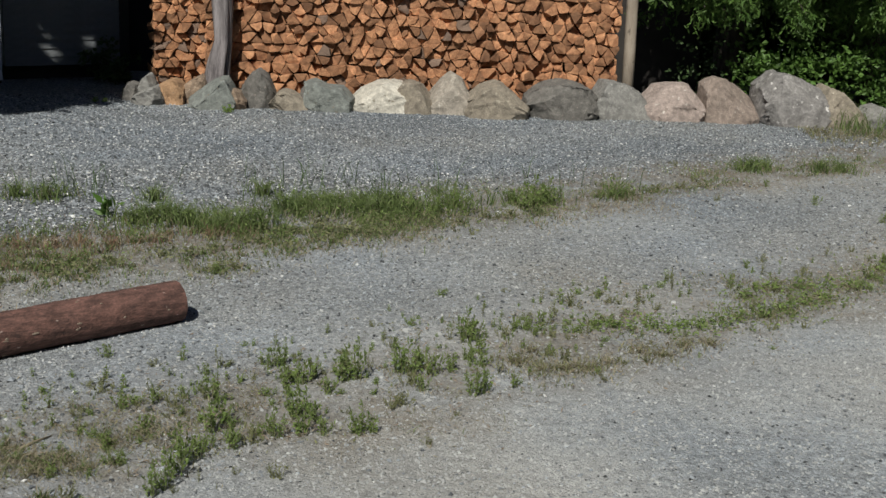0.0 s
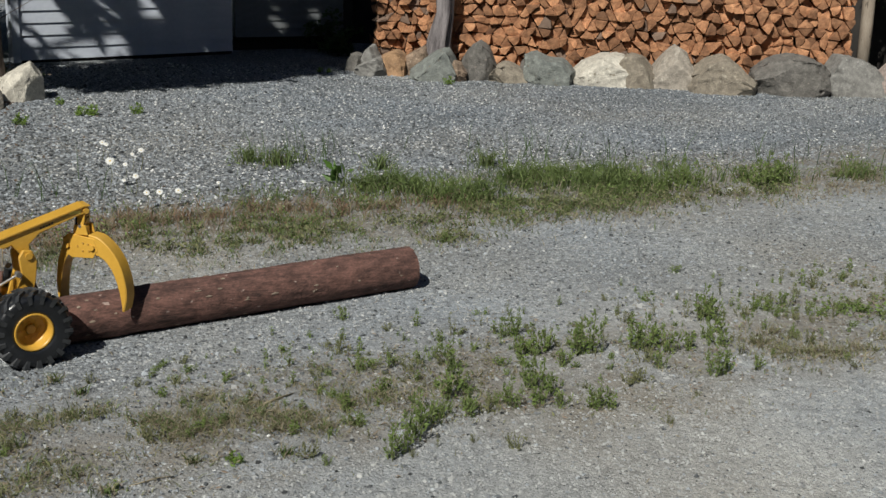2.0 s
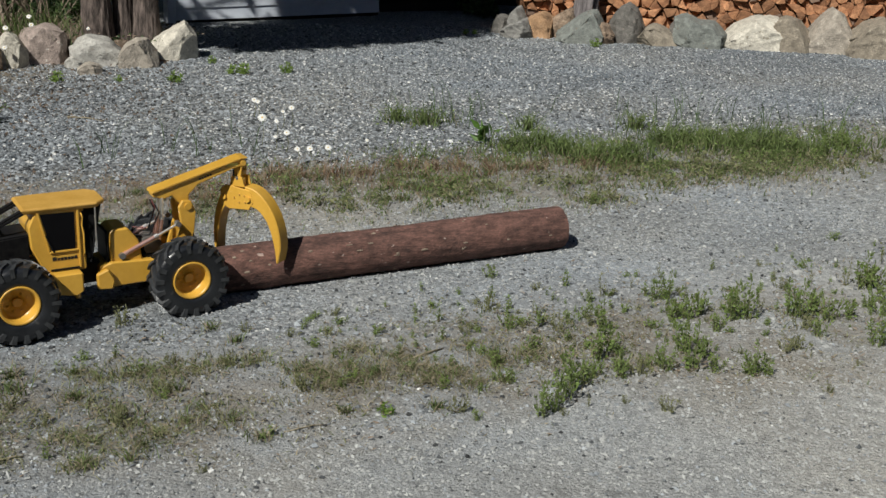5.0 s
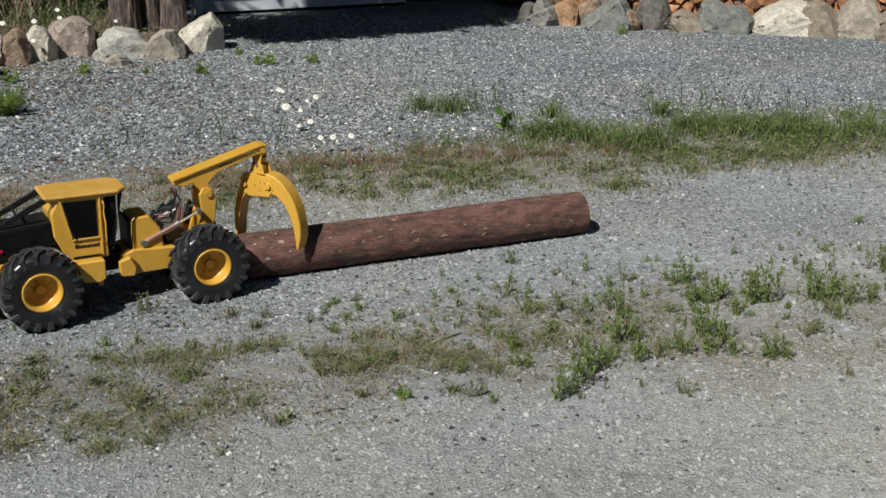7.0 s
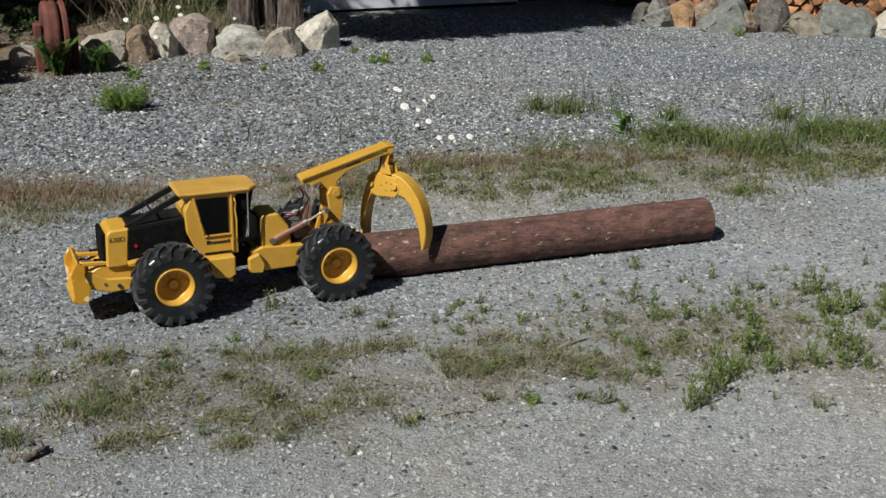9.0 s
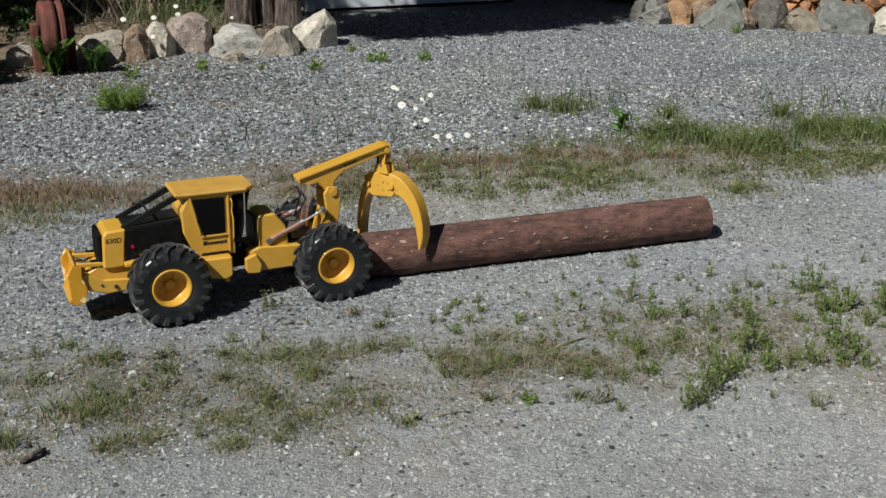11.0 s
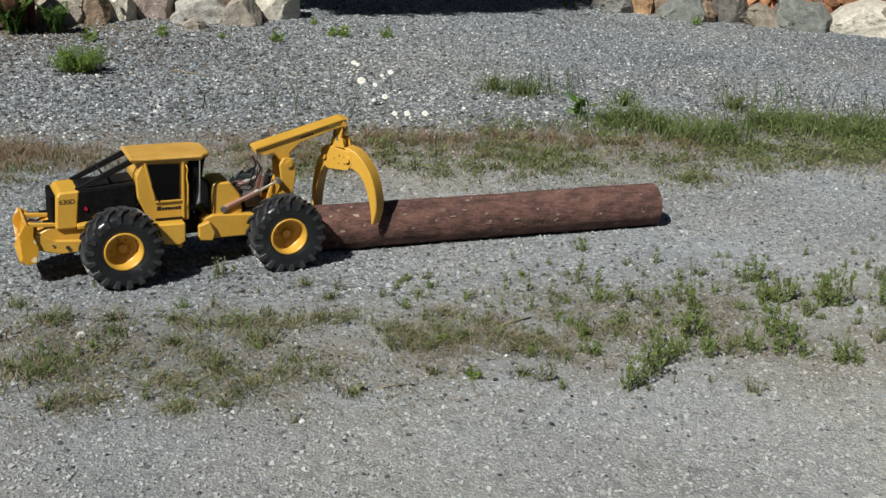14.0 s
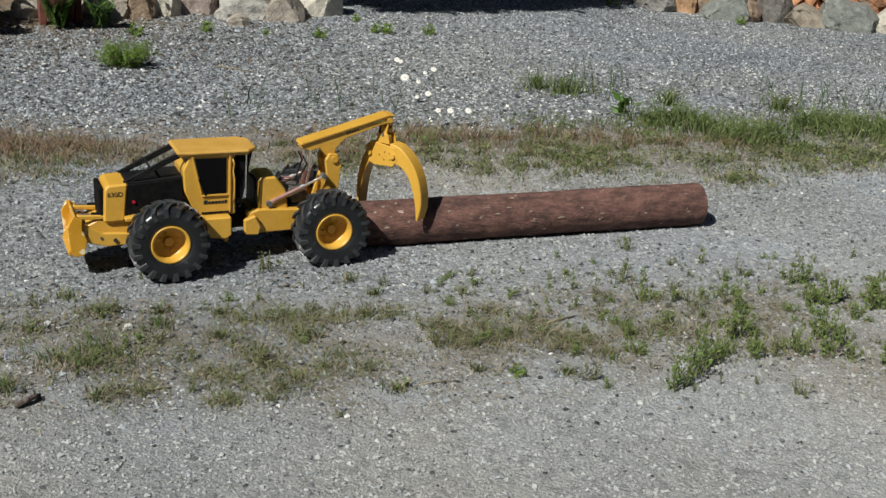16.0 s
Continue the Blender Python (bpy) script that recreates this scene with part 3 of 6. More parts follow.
BED_ROCKS = [
    (-5.73, 6.25, 0.17, 0.14, "white", 0.5, 0.3, "small pale rock"), (-5.36, 6.60, 0.31, 0.18, "sand", 0.7, 0.25, "flat tan slab"),
    (-5.19, 6.74, 0.20, 0.22, "brown", 0.6, 0.35, "upright brown rock"), (-5.12, 6.92, 0.21, 0.22, "white", 0.4, 0.35, "upright cream rock"),
    (-5.00, 7.12, 0.30, 0.25, "rosy", 0.5, 0.2, "large pitted brownish rock"), (-4.64, 7.18, 0.34, 0.20, "pale", 0.25, 0.35, "pale grey angular rock"),
    (-4.36, 7.24, 0.26, 0.18, "sand", 0.55, 0.25, "smooth grey-tan rock"), (-4.29, 7.62, 0.31, 0.24, "white", 0.6, 0.5, "rounded cream rock"),
    (-4.76, 7.06, 0.11, 0.07, "pale", 0.5, 0.3, "small grey stone"), (-4.53, 6.90, 0.15, 0.07, "sand", 0.5, 0.3, "small tan stone")]
for i, (x, y, w, h, kind, peak, slope, words) in enumerate(BED_ROCKS):
    d = 0.7 * w + 0.05
    round_top = words.startswith("rounded")
    ob = new("boulder", mesh_bm("boulder", boulder(41 + i, w * 1.06, d, h * 1.06, 12 if round_top else 6, 0.16 if round_top else 0.03, peak, slope, 0.7 if round_top else 1.2, TOPS.get(words)), STONES[kind], True))
    ob.matrix_basis = pose(x - 0.38 * d, y + 0.36 * d, -0.005, 0, 0, 32)
    tagged(ob, words + " edging the planting bed", "rock", "rocks edging the bed")


# ---- firewood ----
def clip_poly(poly, n, k):
    """The part of a flat outline on the side where p.n < k."""
    out = []
    for i in range(len(poly)):
        a, b = poly[i], poly[(i + 1) % len(poly)]
        da, db = a[0] * n[0] + a[1] * n[1] - k, b[0] * n[0] + b[1] * n[1] - k
        if da <= 0:
            out.append(a)
        if da * db < 0:
            t = da / (da - db)
            out.append((a[0] + (b[0] - a[0]) * t, a[1] + (b[1] - a[1]) * t))
    return out


def split_outlines(width, height, base, rise, rnd):
    """Outlines of split logs: wedges laid point up and point down in turn, some of them larger halves, fitted closely."""
    rows, cols = int(height / rise) + 2, int(width / base) + 3
    grid = [[((i - 0.5 * (j % 2) - 0.5) * base + rnd.uniform(-0.24, 0.24) * base, (j - 0.3) * rise + rnd.uniform(-0.22, 0.22) * rise) for i in range(cols + 1)] for j in range(rows + 1)]
    pieces = []
    for j in range(rows):
        low, up = grid[j], grid[j + 1]
        tris = []
        for i in range(cols):
            if j % 2:
                tris += [(low[i], low[i + 1], up[i]), (low[i + 1], up[i + 1], up[i])]
            else:
                tris += [(low[i], up[i + 1], up[i]), (low[i], low[i + 1], up[i + 1])]
        k = 0
        while k < len(tris):
            if k + 1 < len(tris) and rnd.random() < 0.06:
                a, b = tris[k], tris[k + 1]
                pts = list(dict.fromkeys(a + b))
                cx, cz = sum(p[0] for p in pts) / 4, sum(p[1] for p in pts) / 4
                poly = sorted(pts, key=lambda p: math.atan2(p[1] - cz, p[0] - cx))
                k += 2
            else:
                poly = list(tris[k])
                k += 1
            for n, lim in (((-1, 0), 0.0), ((1, 0), width), ((0, -1), 0.0), ((0, 1), height)):
                poly = clip_poly(poly, n, lim) if len(poly) > 2 else poly
            if len(poly) < 3:
                continue
            area = sum(poly[i][0] * poly[(i + 1) % len(poly)][1] - poly[(i + 1) % len(poly)][0] * poly[i][1] for i in range(len(poly))) / 2
            if abs(area) > 0.0011:
                pieces.append(poly if area > 0 else poly[::-1])
    return pieces


def firewood_mesh(outline, length, gap, rnd):
    cx = sum(p[0] for p in outline) / len(outline)
    cz = sum(p[1] for p in outline) / len(outline)
    ring = []
    bark = rnd.randrange(len(outline))
    for i, p in enumerate(outline):          # corners blunted, one bark side bowed out, cleft sides nearly straight
        q = outline[(i + 1) % len(outline)]
        d = (q[0] - p[0], q[1] - p[1])
        k = 0.22 if i == bark else rnd.uniform(-0.03, 0.03)
        for t in (rnd.uniform(0.03, 0.12), 0.5, rnd.uniform(0.88, 0.97)):
            b = k * (1 - (2 * t - 1) ** 2)
            ring.append((p[0] + d[0] * t + d[1] * b, p[1] + d[1] * t - d[0] * b))
    size = max(math.hypot(p[0] - cx, p[1] - cz) for p in ring)
    s = max(0.6, 1 - gap / size)
    ring = [((p[0] - cx) * s, (p[1] - cz) * s) for p in ring]
    k = len(ring)
    e = 0.94
    verts = [(x * e, 0.0 + rnd.uniform(-0.004, 0.004), z * e) for x, z in ring] + [(x, 0.012, z) for x, z in ring] + [(x, length, z) for x, z in ring]
    verts.append((0, -0.004, 0))
    faces = [(i, (i + 1) % k, 3 * k) for i in range(k)]
    faces += [((i + 1) % k, i, i + k, (i + 1) % k + k) for i in range(k)] + [((i + 1) % k + k, i + k, i + 2 * k, (i + 1) % k + 2 * k) for i in range(k)]
    return (cx, cz), verts, faces


def stack(name, label, m, width, height, step, seed, grey=0.07):
    rnd = random.Random(seed)
    top = thing(name, label, "firewood stack", m)
    pieces = split_outlines(width, height, *step, rnd)
    pieces.sort(key=lambda p: abs(sum(q[0] for q in p) / len(p) - width * 0.45))
    rest = ([], [])
    for k, p in enumerate(pieces):
        (cx, cz), verts, faces = firewood_mesh(p, 0.36, rnd.uniform(0.002, 0.007), rnd)
        dull = rnd.random() < grey
        m_p = pose(cx, rnd.uniform(-0.05, 0.05), cz, rnd.uniform(-9, 9), rnd.uniform(-6, 6), rnd.uniform(-10, 10))
        if k >= 300:
            rest[1].extend(tuple(i + len(rest[0]) for i in q) for q in faces)
            rest[0].extend(m_p @ Vector(v) for v in verts)
            continue
        me = mesh_np("firewood_piece", verts, faces, SPLIT_GREY if dull else SPLIT)
        ob = part("firewood_piece", me, None, top, "greyed split log" if dull else "")
        ob.matrix_basis = m_p
    if rest[0]:
        tagged(part("firewood_rest", mesh_np("firewood_rest", rest[0], rest[1], SPLIT_MANY), None, top, "the rest of the split logs"), kind="stuff")
    part("stack_core", box(0.02, width - 0.02, 0.30, 0.62, 0, height - 0.06, 0.01), SPLIT_GREY, top, "older logs behind the front row")
    return top


stack("firewood_stack", "long stack of orange-brown split firewood between posts", pose(-2.06, 10.28, 0.0, 0, 0, 4.6), 3.51, 0.98, (0.104, 0.084), 5)
stack("firewood_stack", "short end stack of split firewood in half shade", pose(-2.53, 10.42, 0.0, 0, 0, 16), 0.52, 1.0, (0.092, 0.078), 8, 0.12)

# upright post at the stack's end
v, f = tube([(1.56, 10.72, -0.05), (1.553, 10.72, 0.5), (1.54, 10.72, 1.1), (1.52, 10.72, 2.2)], [0.054, 0.052, 0.051, 0.048], 14, 0.05, 3)
tagged(new("post", mesh_np("post", v, f, POST_WOOD, True)), "round peeled wooden post at the end of the firewood", "post")
# weathered snag before the stack
v, f = tube([(-1.95, 10.12, -0.05), (-1.94, 10.12, 0.10), (-1.925, 10.12, 0.28), (-1.885, 10.13, 0.5), (-1.89, 10.13, 0.8), (-1.91, 10.14, 1.3), (-1.90, 10.15, 2.0)],
            [0.14, 0.115, 0.10, 0.078, 0.078, 0.075, 0.07], 26, 0.40, 5)
tagged(new("snag", mesh_np("snag", v, f, GREY_WOOD, True)), "weathered silver-grey tree snag beside the firewood", "dead trunk")


# ---- outbuildings ----
def siding_wall(name, label, p0, p1, z0, z1, lap, mat, thick=0.1, corner=None):
    p0, p1 = Vector((*p0, 0)), Vector((*p1, 0))
    d = p1 - p0
    top = thing(name, label, "shed", Matrix.Translation(p0) @ Matrix.Rotation(math.atan2(d.y, d.x), 4, "Z"), kind="structure")
    part("wall", box(0, d.length, 0.02, thick, z0, z1, 0), mat, top)
    k = 0
    while z0 + k * lap < z1 - 0.01:
        za = z0 + k * lap
        part("siding_board", prism([(0.0, 0.0), (0.006, 0.0), (0.018, lap), (0.012, lap)], 0, d.length, 0), mat, top,
             m=Matrix.Translation((0, 0, za)) @ Matrix(((0, 1, 0, 0), (1, 0, 0, 0), (0, 0, 1, 0), (0, 0, 0, 1))))
        k += 1
    if corner:
        part("corner_board", box(-0.07, 0.0, -0.012, thick, z0 - 0.02, z1, 0.004), corner, top, "white painted corner board")
    return top


white = siding_wall("shed_white", "white lap-sided shed wall in dappled tree shade", (-5.23, 9.28), (-3.89, 10.58), 0.03, 2.5, 0.10, SIDING, 0.12, SIDING)
part("sill", box(-0.05, 1.87, 0.03, 0.11, -0.05, 0.045, 0.004), DARK, white, "dark timber sill")
grey = siding_wall("shed_grey", "grey lap-sided wall raised over a dark gap", (-3.92, 10.75), (-3.02, 11.35), 0.13, 2.5, 0.075, SIDING_GREY, 0.12)
# dark blocks put where only shade lies, under and beside the grey wall
part("footing", box(0.0, 1.03, 0.10, 0.16, -0.05, 0.14, 0.004), DARK, grey, "dark block standing in for the shaded gap under the wall")
part("return_wall", box(1.03, 1.12, 0.0, 1.4, 0.0, 2.5, 0.004), DARK, grey, "dark slab standing in for the shade beside the wall")
# dark backdrop, its colour giving the shade behind the firewood
tagged(new("wall_back", mesh_bm("wall_back", box(-4.2, 2.4, 11.9, 12.0, -0.05, 2.4, 0.004), DARK)), "dark backdrop wall filling the shade behind the firewood", "wall", kind="structure")


# ---- toy log skidder ----
# machine's own frame: x ahead, y to its left, z up, on the ground midway between the axles
skidder = thing("toy_skidder", "yellow radio-controlled model log skidder with black engine bay standing on gravel", "model vehicle", pose(-2.228, 3.217, 0.0, 0, 0, -134.27))


def tyre_mesh():
    R, W = 0.1235, 0.047
    bm = lathe([(0.056, -W * 0.86), (0.075, -W * 1.0), (0.098, -W * 0.99), (0.110, -W * 0.90), (0.1145, -W * 0.62), (0.1150, 0),
                (0.1145, W * 0.62), (0.110, W * 0.90), (0.098, W * 0.99), (0.075, W * 1.0), (0.056, W * 0.86)], 48)
    bmesh.ops.recalc_face_normals(bm, faces=bm.faces)
    return bm


LUGS = 18


def lug_mesh(side):
    """One tread bar, swept back from the middle of the tread to the shoulder."""
    R, W = 0.1235, 0.047
    bm = bmesh.new()
    cs = []
    for y, da in ((0.001, 0.26), (W * 0.60, 0.06), (W * 1.05, -0.05)):
        for r in ((0.108, R) if y < W else (0.090, 0.117)):
            for w in (-0.062, 0.062):
                a = da + w * (0.78 if r > 0.118 else 1.0)
                cs.append(bm.verts.new((r * math.cos(a), side * y, r * math.sin(a))))
    for i in (0, 4):
        q = cs[i:i + 8]
        for ids in ((0, 1, 5, 4), (2, 3, 7, 6), (0, 2, 6, 4), (1, 3, 7, 5)):
            bm.faces.new([q[j] for j in ids])
    bm.faces.new([cs[0], cs[1], cs[3], cs[2]])
    bm.faces.new([cs[8], cs[9], cs[11], cs[10]])
    bmesh.ops.recalc_face_normals(bm, faces=bm.faces)
    return bm


def rim_mesh():
    return lathe([(0.057, 0.038), (0.060, 0.040), (0.060, 0.044), (0.054, 0.044), (0.050, 0.036), (0.047, 0.012), (0.040, 0.006), (0.016, 0.006),
                  (0.016, -0.01), (0.050, -0.03), (0.057, -0.03)], 40)


tyre_me = mesh_bm("tyre", tyre_mesh(), RUBBER, True)
lug_me = {k: mesh_bm("tread_lug", lug_mesh(k), RUBBER_SHEEN, False) for k in (1, -1)}
rim_me = mesh_bm("rim", rim_mesh(), YELLOW, True)
hub_bm = bmesh.new()
rod((0, -0.004, 0), (0, 0.012, 0), 0.018, 0.014, 16, hub_bm)
for k in range(8):
    a = math.pi * k / 4
    rod((0.028 * math.cos(a), 0.004, 0.028 * math.sin(a)), (0.028 * math.cos(a), 0.0105, 0.028 * math.sin(a)), 0.003, 0.003, 6, hub_bm)
hub_me = mesh_bm("hub", hub_bm, YELLOW)
for x in (0.257, -0.257):
    for side in (1, -1):
        wheel = part("wheel", tyre_me.copy(), None, skidder, "black lugged rubber tyre on a yellow rim",
                     pose(x, side * 0.157, 0.121, 0, x * 200 + 13 * side, 0 if side > 0 else 180))
        for n in range(2 * LUGS):
            part("tread_lug", lug_me[1 if n % 2 else -1], None, wheel, m=Matrix.Rotation(-math.pi * n / LUGS, 4, "Y"))
        part("rim", rim_me, None, wheel, "deep yellow rim")
        part("hub", hub_me, None, wheel, "yellow hub with bolts")
    part("axle", rod((x, -0.13, 0.121), (x, 0.13, 0.121), 0.02, None, 12), YELLOW, skidder)

# front half
part("front_frame", prism([(0.05, 0.10), (0.30, 0.088), (0.475, 0.103), (0.485, 0.155), (0.44, 0.178), (0.05, 0.172)], -0.066, 0.066), YELLOW, skidder)
part("nose", prism([(0.372, 0.165), (0.436, 0.165), (0.431, 0.268), (0.420, 0.282), (0.360, 0.285)], -0.058, 0.078, 0.006), YELLOW, skidder, "yellow hood nose")
part("grille", box(0.432, 0.446, -0.050, 0.068, 0.168, 0.273, 0.004), GRILLE, skidder, "black front grille")
part("engine_bay", prism([(0.195, 0.165), (0.374, 0.165), (0.362, 0.280), (0.195, 0.290)], -0.056, 0.075, 0.002), GRILLE, skidder, "black mesh engine side")
part("hood_top", prism([(0.19, 0.289), (0.362, 0.280), (0.360, 0.286), (0.19, 0.296)], -0.052, 0.071, 0.002), BLACK, skidder, "black hood top")
part("side_lamp", rod((0.345, 0.072, 0.226), (0.345, 0.080, 0.226), 0.005, None, 12), LAMP_RED, skidder, "small red lamp")
for y in (0.066, -0.046):
    part("guard_bar", rod((0.372, y, 0.286), (0.196, y, 0.372), 0.0052, None, 8), BLACK, skidder, "black brush guard bar")
    part("guard_brace", prism([(0.368, 0.284), (0.350, 0.284), (0.200, 0.354), (0.198, 0.366)], y - 0.004, y + 0.004, 0.001), BLACK, skidder, "black brush guard plate")
part("guard_bar", rod((0.290, -0.046, 0.326), (0.290, 0.066, 0.326), 0.0036, None, 8), BLACK, skidder, "black brush guard bar")

# cab
SIDE = {1: 0.0882, -1: -0.0622}
cab = part("cab", prism([(0.150, 0.172), (0.034, 0.168), (0.034, 0.364), (0.172, 0.366), (0.196, 0.318), (0.192, 0.250), (0.160, 0.178)], -0.062, 0.088, 0.004), YELLOW, skidder, "yellow cab")
part("roof", loft([[(0.204, -0.058), (0.204, 0.089), (0.150, 0.094), (-0.002, 0.094), (-0.028, 0.066), (-0.028, -0.035), (-0.002, -0.063), (0.150, -0.063)],
                   [(0.214, -0.062), (0.214, 0.093), (0.160, 0.100), (-0.006, 0.100), (-0.036, 0.070), (-0.036, -0.039), (-0.006, -0.069), (0.160, -0.069)],
                   [(0.206, -0.060), (0.206, 0.091), (0.158, 0.096), (-0.006, 0.096), (-0.033, 0.068), (-0.033, -0.037), (-0.006, -0.065), (0.158, -0.065)]], (0.360, 0.372, 0.378)), YELLOW_DUSTY, skidder, "flat overhanging yellow roof with cut corners")
for s in (1, -1):
    part("side_window", prism([(0.134, 0.240), (0.064, 0.240), (0.062, 0.352), (0.160, 0.354)], SIDE[s], SIDE[s] + 0.003 * s, 0.0), GLASS_DARK, cab, "black window")
    part("door_frame", prism([(0.141, 0.232), (0.056, 0.232), (0.054, 0.238), (0.138, 0.238)], SIDE[s], SIDE[s] + 0.0053 * s, 0.001), YELLOW, cab)
    part("door_frame", prism([(0.056, 0.178), (0.050, 0.178), (0.048, 0.362), (0.054, 0.362)], SIDE[s], SIDE[s] + 0.0053 * s, 0.001), YELLOW, cab)
    part("door_frame", prism([(0.144, 0.240), (0.138, 0.240), (0.164, 0.360), (0.171, 0.360)], SIDE[s], SIDE[s] + 0.0053 * s, 0.001), YELLOW, cab)
    part("rear_window", prism([(0.040, 0.235), (0.0345, 0.235), (0.0345, 0.352), (0.040, 0.352)], SIDE[s], SIDE[s] + 0.003 * s, 0.0), GLASS_DARK, cab, "black window")
    v, f = tube([(0.043, SIDE[s] + 0.004 * s, 0.348), (0.040, SIDE[s] + 0.013 * s, 0.335), (0.043, SIDE[s] + 0.008 * s, 0.310), (0.040, SIDE[s] + 0.013 * s, 0.285), (0.040, SIDE[s] + 0.012 * s, 0.225), (0.043, SIDE[s] + 0.003 * s, 0.212)], [0.0026] * 6, 8)
    part("grab_rail", mesh_np("grab_rail", v, f, YELLOW, True), None, cab, "bent yellow grab rail")
    part("mirror_post", rod((0.000, SIDE[s] + 0.004 * s, 0.362), (0.002, SIDE[s] + 0.002 * s, 0.235), 0.0022, None, 6), CHROME, cab, "thin bright post")
    part("door_handle", rod((0.128, SIDE[s] + 0.006 * s, 0.236), (0.149, SIDE[s] + 0.006 * s, 0.290), 0.0022, None, 6), BLACK, cab, "thin black handle")
    part("door_sill", prism([(0.141, 0.176), (0.056, 0.176), (0.056, 0.181), (0.141, 0.181)], SIDE[s], SIDE[s] + 0.004 * s, 0.0), BLACK, cab, "dark gap under the door")
    part("step_box", prism([(0.155, 0.172), (0.055, 0.172), (0.055, 0.112), (0.075, 0.100), (0.145, 0.112)], s * 0.070, s * 0.128, 0.004), YELLOW, skidder, "yellow step")
    part("step_bracket", box(0.062, 0.078, s * 0.10 - 0.012, s * 0.10 + 0.012, 0.085, 0.112, 0.003), YELLOW, skidder)
    part("fender", prism([(0.375, 0.182), (0.300, 0.192), (0.205, 0.192), (0.160, 0.176), (0.16, 0.168), (0.375, 0.172)], s * 0.074, s * 0.104, 0.002), YELLOW, skidder)
part("rear_cab_glass", box(0.026, 0.034, -0.050, 0.075, 0.240, 0.352, 0.001), GLASS_DARK, cab, "black rear window")
for s in (1, -1):
    part("roof_post", rod((-0.016, SIDE[s] - 0.002 * s, 0.366), (0.020, SIDE[s] - 0.002 * s, 0.190), 0.0035, None, 8), BLACK, cab, "slanting black rear roof post")
part("rear_screen", prism([(-0.014, 0.364), (0.032, 0.364), (0.032, 0.20), (0.020, 0.20)], -0.056, 0.082, 0.001), GRILLE, cab, "black screen behind the cab")


def lettering(text, size, mat, parent, m, label):
    cu = bpy.data.curves.new("lettering", "FONT")
    cu.body, cu.size, cu.extrude, cu.align_x, cu.align_y = text, size, 0.0003, "CENTER", "CENTER"
    tmp = new("lettering_source", cu)
    dg = bpy.context.evaluated_depsgraph_get()
    me = bpy.data.meshes.new_from_object(tmp.evaluated_get(dg))
    bpy.data.objects.remove(tmp)
    me.materials.clear()
    me.materials.append(mat)
    return part("lettering", me, None, parent, label, m)


# left side of the machine reads from the front to the rear
lettering("630D", 0.021, LETTER, skidder, Matrix.Translation((0.399, 0.0787, 0.252)) @ Matrix(((-1, 0, 0, 0), (0, 0, 1, 0), (0, 1, 0, 0), (0, 0, 0, 1))), "black model number 630D")
for k, (x, w, h) in enumerate(((0.128, 0.012, 0.012), (0.116, 0.007, 0.008), (0.106, 0.009, 0.008), (0.095, 0.009, 0.008), (0.085, 0.007, 0.008), (0.075, 0.009, 0.008), (0.065, 0.007, 0.010))):
    part("badge_bar", box(x - w / 2, x + w / 2, 0.0885, 0.0893, 0.207, 0.207 + h, 0), LETTER, skidder, "black maker's mark" if k == 0 else "")

# blade and its arms
blade_profile = [(0.508, 0.184), (0.520, 0.200), (0.525, 0.198), (0.522, 0.186), (0.520, 0.160), (0.526, 0.122), (0.546, 0.080), (0.539, 0.072), (0.514, 0.106), (0.506, 0.145), (0.505, 0.172)]
part("blade", prism(blade_profile, -0.072, 0.092, 0.002), YELLOW_WORN, skidder, "worn yellow stacking blade")
for s in (1, -1):
    side = 0.010 + s * 0.082
    part("blade_end", prism([(0.500, 0.186), (0.526, 0.200), (0.544, 0.165), (0.538, 0.086), (0.528, 0.070), (0.496, 0.074), (0.488, 0.122), (0.502, 0.158)], side, side + s * 0.008, 0.002), YELLOW_WORN, skidder, "worn blade end plate")
    arm = 0.010 + s * 0.050
    part("blade_arm", prism([(0.512, 0.192), (0.512, 0.178), (0.380, 0.170), (0.360, 0.172), (0.362, 0.183)], arm - 0.010, arm + 0.010, 0.003), YELLOW, skidder, "yellow blade arm")
    part("lift_arm", prism([(0.512, 0.152), (0.510, 0.115), (0.430, 0.092), (0.330, 0.096), (0.330, 0.128), (0.440, 0.136), (0.490, 0.166)], arm + s * 0.012, arm + s * 0.028, 0.003), YELLOW, skidder, "yellow lift arm")
    part("pin", rod((0.405, arm + s * 0.026, 0.112), (0.405, arm + s * 0.033, 0.112), 0.006, None, 10), DARK, skidder, "dark pivot pin")
    part("blade_cylinder", rod((0.392, arm, 0.187), (0.470, arm, 0.1905), 0.0058, None, 12), BLACK, skidder, "dark blade cylinder")
    part("blade_rod", rod((0.470, arm, 0.1905), (0.505, arm, 0.192), 0.0034, None, 8), STEEL, skidder)
    part("frame_bolt", rod((0.446, arm + s * 0.026, 0.122), (0.446, arm + s * 0.031, 0.122), 0.004, None, 8), STEEL, skidder)

# centre joint and rear half
part("hitch", prism([(0.055, 0.100), (0.055, 0.170), (-0.020, 0.165), (-0.045, 0.150), (-0.045, 0.105)], -0.030, 0.030, 0.003), BLACK, skidder, "dark centre hitch")
part("rear_frame", prism([(-0.010, 0.090), (-0.010, 0.160), (-0.045, 0.172), (-0.150, 0.166), (-0.330, 0.160), (-0.350, 0.120), (-0.320, 0.085), (-0.175, 0.094), (-0.050, 0.092)], -0.072, 0.072, 0.004), YELLOW, skidder)
